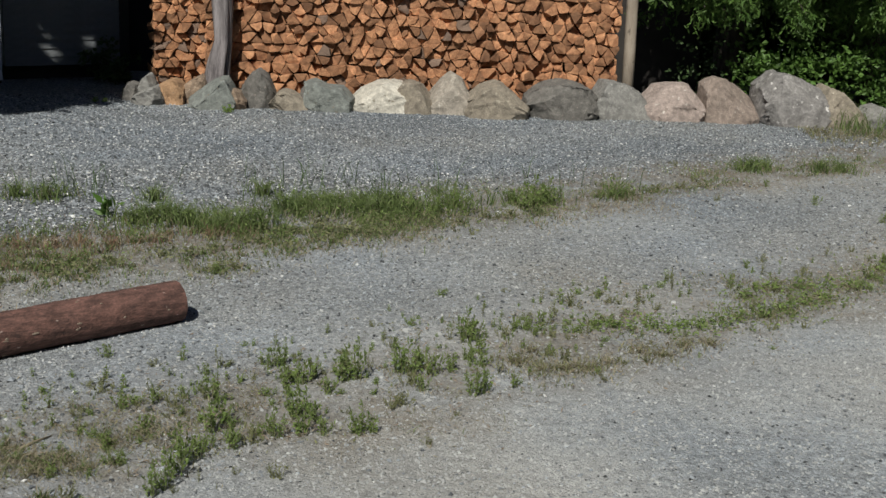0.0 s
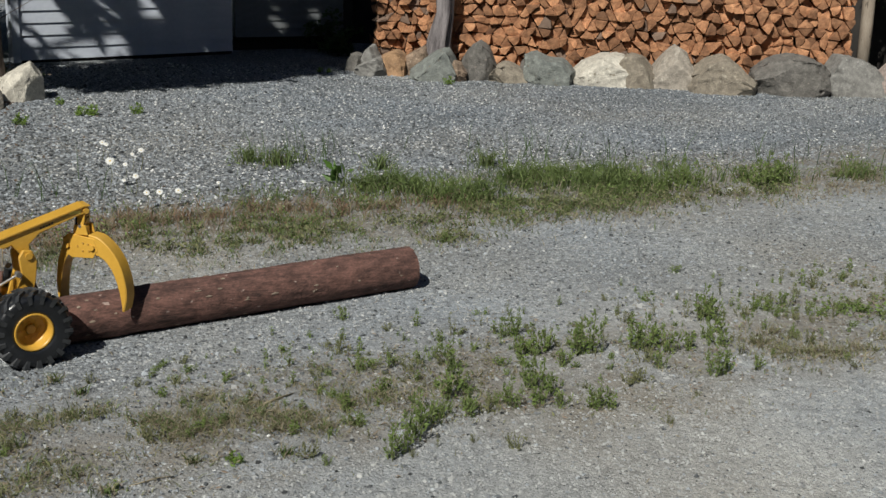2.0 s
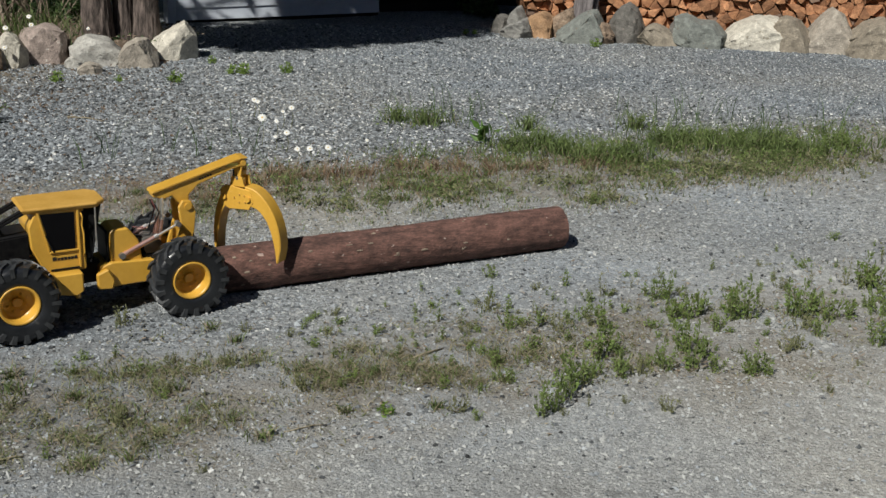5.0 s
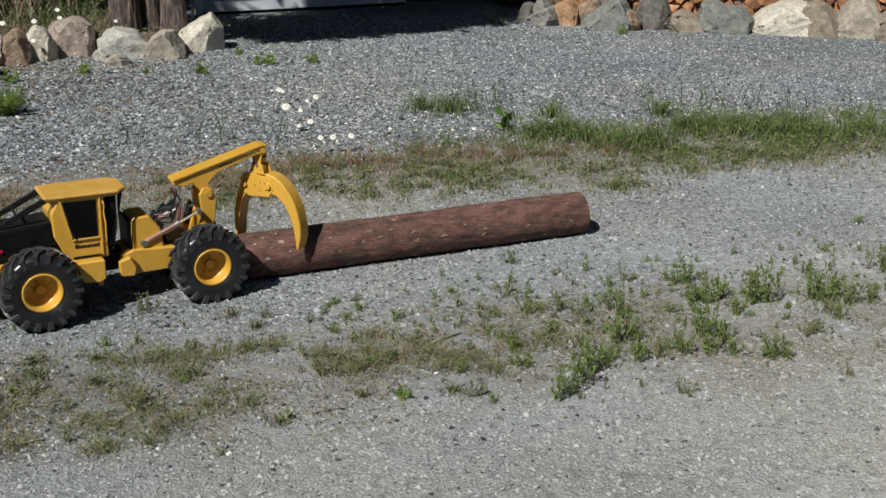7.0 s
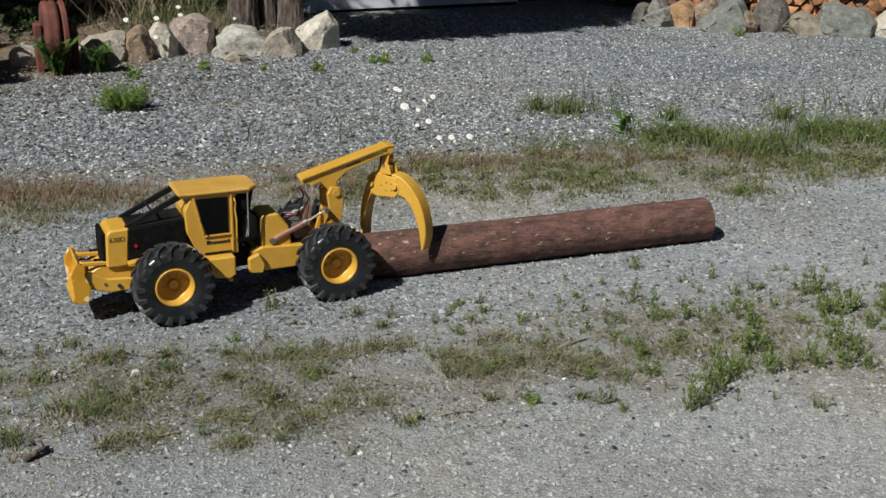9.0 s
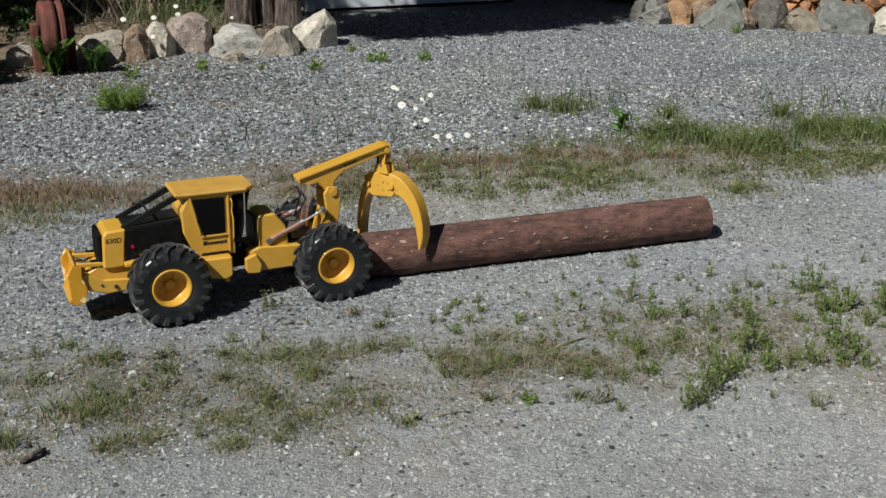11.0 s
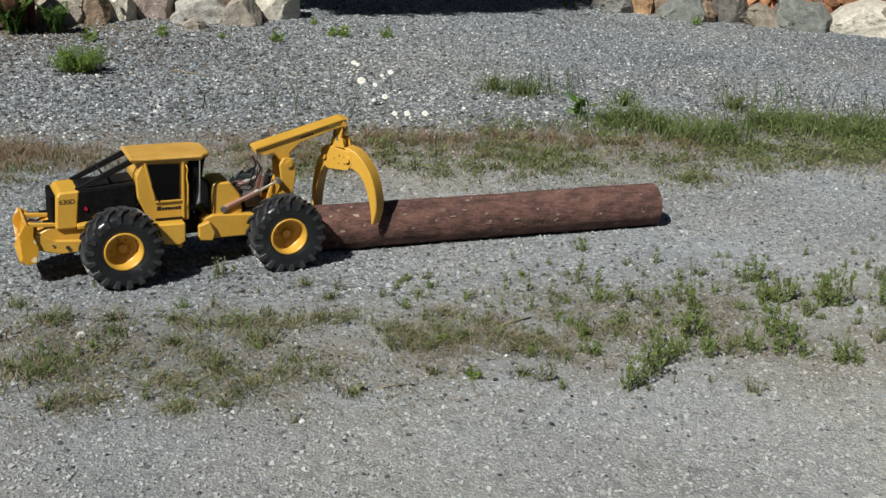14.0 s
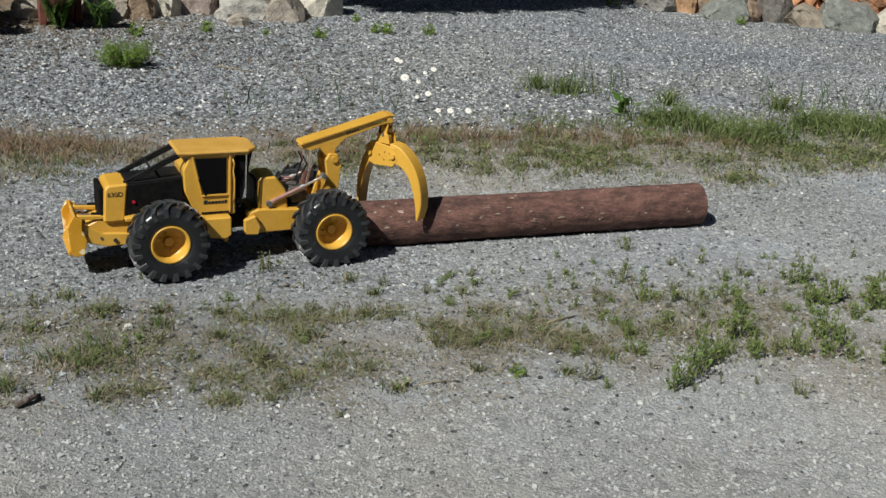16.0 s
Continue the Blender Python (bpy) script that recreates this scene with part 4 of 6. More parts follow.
part("hitch_plate", prism([(0.006, 0.096), (0.006, 0.145), (-0.030, 0.158), (-0.048, 0.120), (-0.040, 0.092)], 0.072, 0.092, 0.004), YELLOW, skidder, "yellow hitch plate")
part("hitch_plate", prism([(0.006, 0.096), (0.006, 0.145), (-0.030, 0.158), (-0.048, 0.120), (-0.040, 0.092)], -0.092, -0.072, 0.004), YELLOW, skidder, "yellow hitch plate")
part("rear_tank", prism([(-0.045, 0.165), (-0.045, 0.262), (-0.060, 0.272), (-0.104, 0.272), (-0.138, 0.225), (-0.146, 0.160)], -0.058, 0.058, 0.005), YELLOW, skidder, "yellow tank behind the cab")
part("tank_screen", box(-0.043, -0.034, -0.056, 0.056, 0.170, 0.266, 0.002), BLACK, skidder, "black screen")
part("winch", rod((-0.185, -0.045, 0.195), (-0.185, 0.045, 0.195), 0.030, None, 18), STEEL, skidder, "dark winch drum")
part("winch_guard", box(-0.235, -0.150, -0.05, 0.05, 0.158, 0.178, 0.003), BLACK, skidder)

# arch, boom and cylinders
for s in (1, -1):
    part("arch_leg", prism([(-0.240, 0.150), (-0.288, 0.150), (-0.318, 0.230), (-0.326, 0.295), (-0.312, 0.332), (-0.284, 0.336), (-0.270, 0.314), (-0.276, 0.255)], s * 0.034, s * 0.048, 0.003), YELLOW, skidder, "curved yellow arch leg")
    part("lift_cylinder", rod((-0.085, s * 0.060, 0.188), (-0.190, s * 0.060, 0.2335), 0.0078, None, 16), BRONZE, skidder, "shiny reddish lift cylinder")
    part("lift_rod", rod((-0.190, s * 0.060, 0.2335), (-0.262, s * 0.060, 0.266), 0.0042, None, 10), CHROME, skidder)
    part("gland", rod((-0.184, s * 0.060, 0.231), (-0.196, s * 0.060, 0.236), 0.0090, None, 14), CHROME, skidder, "bright cylinder end cap")
    part("clevis", rod((-0.080, s * 0.050, 0.186), (-0.080, s * 0.070, 0.186), 0.010, None, 12), STEEL, skidder)
    part("rod_eye", rod((-0.262, s * 0.048, 0.266), (-0.262, s * 0.070, 0.266), 0.009, None, 12), STEEL, skidder)
    part("boom_cylinder", rod((-0.205, s * 0.022, 0.190), (-0.222, s * 0.022, 0.285), 0.0072, None, 14), BRONZE, skidder, "reddish boom cylinder")
    part("gland", rod((-0.2205, s * 0.022, 0.276), (-0.2225, s * 0.022, 0.287), 0.0085, None, 14), CHROME, skidder, "bright cylinder end cap")
    part("boom_rod", rod((-0.222, s * 0.022, 0.280), (-0.226, s * 0.022, 0.345), 0.005, None, 8), CHROME, skidder)
part("arch_tie", rod((-0.298, -0.046, 0.314), (-0.298, 0.046, 0.314), 0.012, None, 12), YELLOW, skidder)
part("boom", prism([(-0.196, 0.350), (-0.200, 0.368), (-0.486, 0.446), (-0.504, 0.446), (-0.508, 0.424), (-0.462, 0.414), (-0.345, 0.376), (-0.312, 0.345), (-0.312, 0.318), (-0.284, 0.316), (-0.258, 0.348), (-0.230, 0.340)], -0.024, 0.024, 0.003), YELLOW, skidder, "long yellow grapple boom")
part("boom_flange", prism([(-0.192, 0.362), (-0.196, 0.370), (-0.488, 0.451), (-0.508, 0.450), (-0.508, 0.446), (-0.488, 0.445)], -0.031, 0.031, 0.001), YELLOW, skidder)
for k in range(5):
    x = -0.350 - 0.009 * k
    part("badge_bar", box(x - 0.003, x + 0.003, 0.0243, 0.0250, 0.391 + 0.0025 * k, 0.397 + 0.0025 * k, 0), LETTER, skidder)
for k, (a, b) in enumerate((((-0.10, 0.03, 0.18), (-0.20, 0.03, 0.33)), ((-0.11, 0.012, 0.19), (-0.19, 0.01, 0.34)), ((-0.12, -0.02, 0.19), (-0.20, -0.015, 0.335)))):
    a, b = Vector(a), Vector(b)
    v, f = tube([a, a + Vector((-0.02, 0, 0.06)), (a + b) / 2 + Vector((-0.025, 0.01, -0.02)), b + Vector((-0.012, 0, -0.03)), b], [0.0028] * 5, 6)
    part("hose", mesh_np("hose", v, f, MAROON if k == 2 else BLACK, True), None, skidder, "hydraulic hose")

# grapple, hung from the boom's tip and turned a little
gr = part("grapple_link", rod((0, -0.012, 0), (0, 0.012, 0), 0.011, None, 12), YELLOW, skidder, "yellow grapple hanger", pose(-0.494, 0, 0.430, 0, 0, -52))
UP = Matrix.Translation((0, 0, 0.026))
part("hanger", box(-0.008, 0.008, -0.009, 0.009, -0.060, -0.005, 0.003), YELLOW, gr)
for z in (-0.012, -0.034):
    part("link_pin", rod((-0.016, 0, z), (0.016, 0, z), 0.008, None, 12), YELLOW, gr)
for k in (1, -1):
    part("shackle_plate", prism([(-0.012, 0.004), (0.012, 0.004), (0.016, -0.018), (0.010, -0.052), (-0.010, -0.052), (-0.016, -0.018)], k * 0.014 - 0.003, k * 0.014 + 0.003, 0.001), YELLOW, gr, "yellow shackle plate")
    part("lower_lug", prism([(-0.020, -0.046), (0.020, -0.046), (0.028, -0.078), (-0.028, -0.078)], k * 0.020 - 0.003, k * 0.020 + 0.003, 0.001), YELLOW, gr, "yellow lug")
part("shackle_pin", rod((0, -0.024, -0.050), (0, 0.024, -0.050), 0.0055, None, 10), STEEL, gr, "grey steel pin")
part("link_hose", rod((0.012, 0.016, -0.004), (0.018, 0.018, -0.072), 0.0035, None, 8), BLACK, gr, "black hydraulic hose")
part("rotator", rod((0, 0, -0.112), (0, 0, -0.078), 0.020, 0.017, 16), YELLOW, gr, m=UP)
part("head_plate", prism([(-0.052, -0.112), (0.040, -0.100), (0.062, -0.118), (0.058, -0.165), (0.030, -0.180), (-0.045, -0.176), (-0.062, -0.150)], -0.028, -0.022, 0.001), YELLOW, gr, "yellow grapple head plate", UP)
part("head_plate", prism([(-0.052, -0.112), (0.040, -0.100), (0.062, -0.118), (0.058, -0.165), (0.030, -0.180), (-0.045, -0.176), (-0.062, -0.150)], 0.022, 0.028, 0.001), YELLOW, gr, "yellow grapple head plate", UP)
part("head_block", prism([(-0.045, -0.114), (0.040, -0.104), (0.050, -0.160), (-0.048, -0.168)], -0.022, 0.022, 0.003), YELLOW, gr, m=UP)


for s in (1, -1):
    for x, z in ((-0.030, -0.130), (-0.012, -0.128), (-0.032, -0.152), (-0.010, -0.154), (0.008, -0.140)):
        part("bolt", rod((x, s * 0.027, z), (x, s * 0.0315, z), 0.0026, None, 8), YELLOW_DUSTY, gr, m=UP)
    part("boom_pin", rod((-0.494, s * 0.022, 0.432), (-0.494, s * 0.032, 0.432), 0.009, None, 12), YELLOW, skidder)
    part("arch_pin", rod((-0.300, s * 0.046, 0.316), (-0.300, s * 0.054, 0.316), 0.011, None, 12), YELLOW, skidder)
    part("warning_label", box(-0.478, -0.440, s * 0.0242 - 0.0004, s * 0.0242 + 0.0004, 0.424, 0.434, 0), WARN, skidder, "pale yellow warning label", Matrix.Identity(4))


def rounded(points, steps=4):
    """A smooth line through the given points."""
    out = []
    for i in range(len(points) - 1):
        p0, p1, p2, p3 = (points[max(0, min(len(points) - 1, i + j))] for j in (-1, 0, 1, 2))
        for k in range(steps):
            t = k / steps
            out.append(tuple(0.5 * (2 * b + (c - a) * t + (2 * a - 5 * b + 4 * c - d) * t * t + (3 * b - a - 3 * c + d) * t ** 3) for a, b, c, d in zip(p0, p1, p2, p3)))
    return out + [points[-1]]


def tong_profile(side):
    outer = [(0.030, -0.100), (0.070, -0.108), (0.112, -0.140), (0.146, -0.190), (0.164, -0.250), (0.166, -0.300), (0.154, -0.348)]
    inner = [(0.148, -0.346), (0.143, -0.300), (0.132, -0.255), (0.112, -0.208), (0.082, -0.176), (0.045, -0.165)]
    k = 0.57 if side > 0 else 0.95          # the far tong is more closed
    return [(side * x * k, z) for x, z in rounded(outer) + rounded(inner)]


for side in (1, -1):
    part("tong", prism(tong_profile(side), -0.026, 0.026, 0.003), YELLOW, gr, "curved yellow grapple tong", UP)
    part("tong_pin", rod((side * 0.045, -0.036, -0.140), (side * 0.045, 0.036, -0.140), 0.009, None, 12), YELLOW, gr, m=UP)
part("grapple_cylinder", rod((-0.05, 0, -0.125), (0.055, 0, -0.118), 0.010, None, 12), CHROME, gr, m=UP)


# ---- log ----
LOG_A, LOG_D, LOG_R, LOG_L = Vector((-1.947, 3.487, 0.0)), Vector((0.7333, 0.6799, 0.0)), 0.077, 1.315
verts, faces = [], []
SEG, RINGS = 64, 150
for i in range(RINGS + 1):
    u = i / RINGS
    for k in range(SEG):
        a = 2 * math.pi * k / SEG
        p = Vector((u * LOG_L, math.cos(a), math.sin(a)))
        q = Vector((p.x * 4, p.y * 1.2, p.z * 1.2))
        r = LOG_R * (1.0 + 0.012 * math.sin(u * 9)) * (1 + 0.03 * noise.noise(q) + 0.025 * noise.noise(Vector((p.x * 14, p.y * 5, p.z * 5))) + 0.022 * noise.noise(Vector((p.x * 38, p.y * 12, p.z * 12))))
        verts.append((u * LOG_L, r * math.cos(a), r * math.sin(a)))
for i in range(RINGS):
    for k in range(SEG):
        a, b = i * SEG + k, i * SEG + (k + 1) % SEG
        faces.append((a, a + SEG, b + SEG, b))
log = thing("log", "red-brown bark-covered log lying on the gravel behind the skidder", "log",
            Matrix.Translation(LOG_A + Vector((0, 0, LOG_R - 0.002))) @ Matrix.Rotation(math.atan2(LOG_D.y, LOG_D.x), 4, "Z"))
part("bark", mesh_np("bark", verts, faces, BARK, True), None, log, "flaky red-brown bark")
for name, x, s in (("cut_end", 0.001, 1), ("cut_end", LOG_L - 0.001, -1)):
    bm = bmesh.new()
    bmesh.ops.create_cone(bm, cap_ends=True, segments=40, radius1=LOG_R * 0.985, radius2=LOG_R * 0.985, depth=0.01, matrix=Matrix.Translation((x + s * 0.003, 0, 0)) @ Matrix.Rotation(math.pi / 2, 4, "Y"))
    part("cut_end", bm, CUT_WOOD, log, "fresh orange sawn end")
rnd = random.Random(12)
for k in range(34):          # pale scuffs where bark chips are off
    u, a = rnd.uniform(0.04, LOG_L - 0.05), rnd.uniform(-1.9, 1.0)
    w, h = rnd.uniform(0.004, 0.016), rnd.uniform(0.002, 0.005)
    bm = bmesh.new()
    bmesh.ops.create_icosphere(bm, subdivisions=1, radius=1.0, matrix=Matrix.Translation((u, -LOG_R * math.cos(a), -LOG_R * math.sin(a))) @ Matrix.Rotation(a, 4, "X") @ Matrix.Diagonal((w, 0.0022, h, 1)))
    part("bark_scuff", bm, TWIG, log)


# ---- plants ----
def blades(rng, centers, height, width, lean=0.5):
    """Grass blades at centers (x, y), bent, each of five corners."""
    n = len(centers)
    h = height * rng.uniform(0.55, 1.15, n)
    w = width * rng.uniform(0.7, 1.3, n)
    a, b = rng.uniform(0, 2 * np.pi, n), rng.uniform(0, 2 * np.pi, n)
    le = lean * h * rng.uniform(0.2, 1.0, n)
    side = np.c_[np.cos(a), np.sin(a)]
    out = np.c_[np.cos(b), np.sin(b)] * le[:, None]
    z = swell_np(centers) - 0.004
    v = np.zeros((n, 5, 3))
    for i, (s, u, t) in enumerate(((-1, 0, 0), (1, 0, 0), (-0.8, 0.32, 0.55), (0.8, 0.32, 0.55), (0, 1.0, 1.0))):
        v[:, i, :2] = centers + side * (s * w / 2)[:, None] + out * u
        v[:, i, 2] = z + h * t * (1 - 0.25 * lean * t)
    k = 5 * np.arange(n)[:, None]
    quads, tris = np.array([[0, 1, 3, 2]]) + k, np.array([[2, 3, 4]]) + k
    return v.reshape(-1, 3), quads.tolist() + tris.tolist()


def leaves(rng, centers, size, up=0.4, aspect=0.45):
    """Folded pointed leaves at centers (x, y, z): two triangles to each side of a midrib."""
    n = len(centers)
    s = size * rng.uniform(0.6, 1.25, n)
    d = rng.normal(0, 1, (n, 3))
    d[:, 2] = d[:, 2] * 0.5 + up
    d /= np.linalg.norm(d, axis=1)[:, None]
    q = np.cross(d, rng.normal(0, 1, (n, 3)))
    q /= np.linalg.norm(q, axis=1)[:, None]
    nrm = np.cross(d, q)
    v = np.zeros((n, 4, 3))
    v[:, 0] = centers
    v[:, 1] = centers + d * (s * 0.5)[:, None] + q * (s * aspect)[:, None] * 0.6 + nrm * (s * 0.1)[:, None]
    v[:, 2] = centers + d * s[:, None] - nrm * (s * 0.08)[:, None]
    v[:, 3] = centers + d * (s * 0.5)[:, None] - q * (s * aspect)[:, None] * 0.6 + nrm * (s * 0.1)[:, None]
    k = 4 * np.arange(n)[:, None]
    f = np.concatenate([np.array([[0, 1, 2]]) + k, np.array([[0, 2, 3]]) + k])
    return v.reshape(-1, 3), f.tolist()


def joined(sets):
    verts, faces, index = [], [], []
    base = 0
    for v, f, m in sets:
        verts.append(np.asarray(v, float).reshape(-1, 3))
        faces += [tuple(i + base for i in q) for q in f]
        index += [m] * len(f)
        base += len(verts[-1])
    return np.concatenate(verts), faces, index


def stuff(name, sets, mats, label, category):
    v, f, ix = joined(sets)
    return tagged(new(name, mesh_np(name, v, f, mats, False, ix)), label, category, kind="stuff")


def scatter(rng, spots, count, spread):
    """count places round each of the spots."""
    s = np.array(spots, float)
    pick = s[rng.integers(0, len(s), count)]
    return pick[:, :2] + rng.normal(0, 1, (count, 2)) * np.array(spread)


def strip(rng, count, u0, u1, v_mid, v_dev, holes=0.0):
    """Places along a strip of the yard, bunched into tussocks."""
    u = rng.uniform(u0, u1, count * 3)
    v = rng.normal(v_mid, v_dev, count * 3)
    p = u[:, None] * ALONG + v[:, None] * ACROSS
    odds = np.array([noise.noise(Vector((x * 2.2, y * 2.2, 5.0))) + 0.9 * noise.noise(Vector((x * 11, y * 11, 9.0))) - holes for x, y in p])
    keep = rng.random(len(p)) < np.clip(0.30 + 1.5 * odds, 0.03, 1.0)
    return p[keep][:count]


def tuft_spots(rng, spots, per, radius):
    s = np.array(spots, float)
    out = []
    for x, y, k in s:
        n = int(per * k)
        r = radius * k * np.abs(rng.normal(0, 0.62, n))
        a = rng.uniform(0, 2 * np.pi, n)
        out.append(np.c_[x + r * np.cos(a), y + r * np.sin(a)])
    return np.concatenate(out)


rng = np.random.default_rng(21)
# far strip: green grass with dry and reddish tussocks
far_green = np.r_[strip(rng, 8000, 0.9, 4.2, 5.28, 0.23, 0.06), strip(rng, 1500, 4.0, 8.4, 5.25, 0.15, 0.30)]
far_mid = strip(rng, 7000, -1.4, 2.4, 5.02, 0.20, 0.12)
far_dry = strip(rng, 9000, -1.6, 5.0, 5.05, 0.22, 0.05)
far_red = strip(rng, 3000, -1.6, 2.6, 5.25, 0.15, 0.0)
far_low = np.r_[strip(rng, 3000, 0.6, 4.4, 5.22, 0.22, 0.15), strip(rng, 900, 4.2, 8.2, 5.25, 0.15, 0.25)]
far_low3 = np.c_[far_low, rng.uniform(0.0, 0.045, len(far_low)) + swell_np(far_low)]
stuff("grass", [(*blades(rng, far_green, 0.058, 0.004, 1.15), 0), (*blades(rng, far_mid, 0.034, 0.0036, 1.0), 0), (*blades(rng, far_dry, 0.046, 0.0030, 1.4), 1),
                (*blades(rng, far_red, 0.060, 0.003, 1.1), 2), (*leaves(rng, far_low3, 0.017, 0.45, 0.35), 3)], [GRASS, STRAW, RED_GRASS, LEAF],
      "rough green and straw-coloured grass strip between gravel tracks", "grass")
RED_TUFTS = [(-3.81, 3.81, 1), (-3.69, 3.81, 1), (-3.53, 3.79, 1), (-3.50, 3.94, 1), (-3.39, 3.94, 0.9), (-3.17, 3.90, 0.7), (-2.95, 4.15, 0.7), (-2.40, 4.98, 0.9), (-2.26, 4.98, 1), (-2.15, 5.05, 1), (-2.02, 5.14, 1), (-1.89, 5.24, 1),
             (-1.75, 5.32, 1), (-1.63, 5.35, 0.9), (-2.41, 4.81, 0.8), (-1.50, 5.37, 0.8), (-1.3, 5.50, 0.7), (-1.1, 5.60, 0.7)]
stuff("red_tufts", [(*blades(rng, tuft_spots(rng, RED_TUFTS, 85, 0.19), 0.082, 0.0032, 1.0), 0), (*blades(rng, tuft_spots(rng, RED_TUFTS, 70, 0.20), 0.075, 0.0030, 1.3), 1), (*blades(rng, tuft_spots(rng, RED_TUFTS, 45, 0.17), 0.06, 0.0034, 1.1), 2)],
      [RED_GRASS, STRAW, LEAF_DULL], "reddish and straw-coloured dry grass tussocks", "grass")
GREEN_TUFTS = [(-1.50, 5.79, 1), (-1.44, 5.88, 1.2), (-1.36, 5.92, 1.2), (-1.26, 5.83, 1), (-1.08, 5.73, 1), (-1.00, 5.88, 1), (-0.89, 5.81, 0.9), (-0.82, 6.28, 1.1), (-0.72, 6.37, 1.2), (-0.61, 6.37, 1.3), (-0.45, 6.42, 1.2), (-0.30, 6.50, 1.2),
               (-1.54, 6.32, 0.6), (-1.00, 6.60, 0.8), (-2.10, 6.27, 1.2), (-2.26, 6.29, 0.7), (0.05, 6.52, 1.1), (0.40, 6.66, 1.1), (0.58, 6.75, 1.0), (1.98, 7.95, 0.9), (2.10, 8.0, 0.8), (2.65, 8.08, 0.9), (2.50, 8.04, 0.6), (0.98, 6.92, 0.8), (-0.75, 6.16, 1.0), (-0.59, 6.29, 1.2), (-0.38, 6.27, 1.2), (-0.18, 6.30, 1.1)]
tuft_at = tuft_spots(rng, GREEN_TUFTS, 60, 0.15)
tuft_low = np.c_[tuft_at, rng.uniform(0.0, 0.07, len(tuft_at))]
stuff("grass_tufts", [(*blades(rng, tuft_spots(rng, GREEN_TUFTS, 140, 0.15), 0.135, 0.0050, 1.0), 0), (*leaves(rng, tuft_low, 0.020, 0.5, 0.35), 1), (*blades(rng, tuft_spots(rng, GREEN_TUFTS, 30, 0.16), 0.10, 0.0035, 1.2), 2)],
      [GRASS, LEAF, STRAW], "thick green grass tufts at the gravel's edge", "grass")
FAR_LOW = [(-2.02, 4.58, 0.7), (-1.89, 4.57, 0.8), (-1.79, 4.73, 0.6), (-1.60, 4.91, 0.8), (-1.49, 4.96, 0.9), (-1.43, 5.08, 0.7), (-1.25, 5.26, 0.9), (-1.12, 5.27, 0.8), (-0.95, 5.05, 0.9), (-0.90, 5.12, 0.9), (-1.78, 4.98, 0.6), (-2.03, 4.82, 0.6),
           (-2.16, 4.62, 0.5), (-0.70, 5.45, 0.8), (-0.52, 5.62, 0.8), (-0.35, 5.78, 0.7), (-0.60, 5.85, 0.8), (-0.85, 5.55, 0.8), (-1.05, 5.42, 0.7),
           (-1.01, 5.76, 0.9), (-0.87, 5.75, 0.9), (-0.73, 5.77, 1), (-0.60, 5.78, 1), (-0.47, 5.83, 1), (-0.34, 5.93, 1), (-0.20, 6.04, 1), (-0.06, 6.08, 1), (0.08, 6.13, 0.9), (0.22, 6.30, 0.9), (0.36, 6.35, 0.9), (0.51, 6.47, 0.8), (-0.62, 6.02, 1), (-0.35, 6.17, 1), (0.90, 6.93, 0.8), (1.08, 7.01, 0.7), (1.26, 7.13, 0.8), (1.45, 7.27, 0.7), (1.61, 7.35, 0.6)]
low_at = tuft_spots(rng, FAR_LOW, 70, 0.16)
low_up = np.c_[low_at, rng.uniform(0.0, 0.04, len(low_at))]
stuff("grass_patches", [(*blades(rng, tuft_spots(rng, FAR_LOW, 75, 0.16), 0.05, 0.0040, 1.3), 0), (*blades(rng, tuft_spots(rng, FAR_LOW, 70, 0.18), 0.05, 0.0034, 1.5), 1), (*leaves(rng, low_up, 0.022, 0.4, 0.4), 2)],
      [GRASS, STRAW, LEAF_DULL], "tangled grey-green low growth in the strip between the tracks", "grass")
LOW_TUFTS = [(-2.19, 2.29, 1.1), (-2.13, 2.30, 1.2), (-2.10, 2.33, 1.2), (-2.09, 2.37, 1), (-2.16, 2.38, 1), (-2.31, 2.59, 0.7), (-2.28, 2.62, 0.6), (-2.16, 2.69, 0.6), (-2.10, 2.61, 0.6), (-2.19, 2.09, 0.8), (-2.22, 2.09, 0.6), (-2.61, 2.48, 0.7),
             (-2.48, 2.35, 0.7), (-2.38, 2.40, 0.5), (-1.69, 2.31, 0.5), (-3.05, 4.20, 0.8), (-2.80, 4.45, 0.7), (-2.62, 4.62, 0.5)]
for _ in range(16):          # more of them scattered through the dry end of the near strip
    u, v = rng.uniform(-0.9, 1.3), rng.normal(3.22, 0.19)
    LOW_TUFTS.append((u * ALONG[0] + v * ACROSS[0], u * ALONG[1] + v * ACROSS[1], rng.uniform(0.2, 0.42)))
stuff("low_tufts", [(*blades(rng, tuft_spots(rng, LOW_TUFTS, 78, 0.080), 0.052, 0.0034, 1.1), 0), (*blades(rng, tuft_spots(rng, LOW_TUFTS, 85, 0.10), 0.048, 0.0028, 1.6), 1)],
      [GRASS, STRAW], "low dull green tufts in packed gravel", "grass")
flecks = np.r_[strip(rng, 5200, -1.0, 6.4, 3.27, 0.24, -0.15), strip(rng, 6200, -1.6, 8.0, 5.18, 0.26, -0.15)]
fleck3 = np.c_[flecks, swell_np(flecks) + rng.uniform(0.002, 0.010, len(flecks))]
half = len(fleck3) // 2
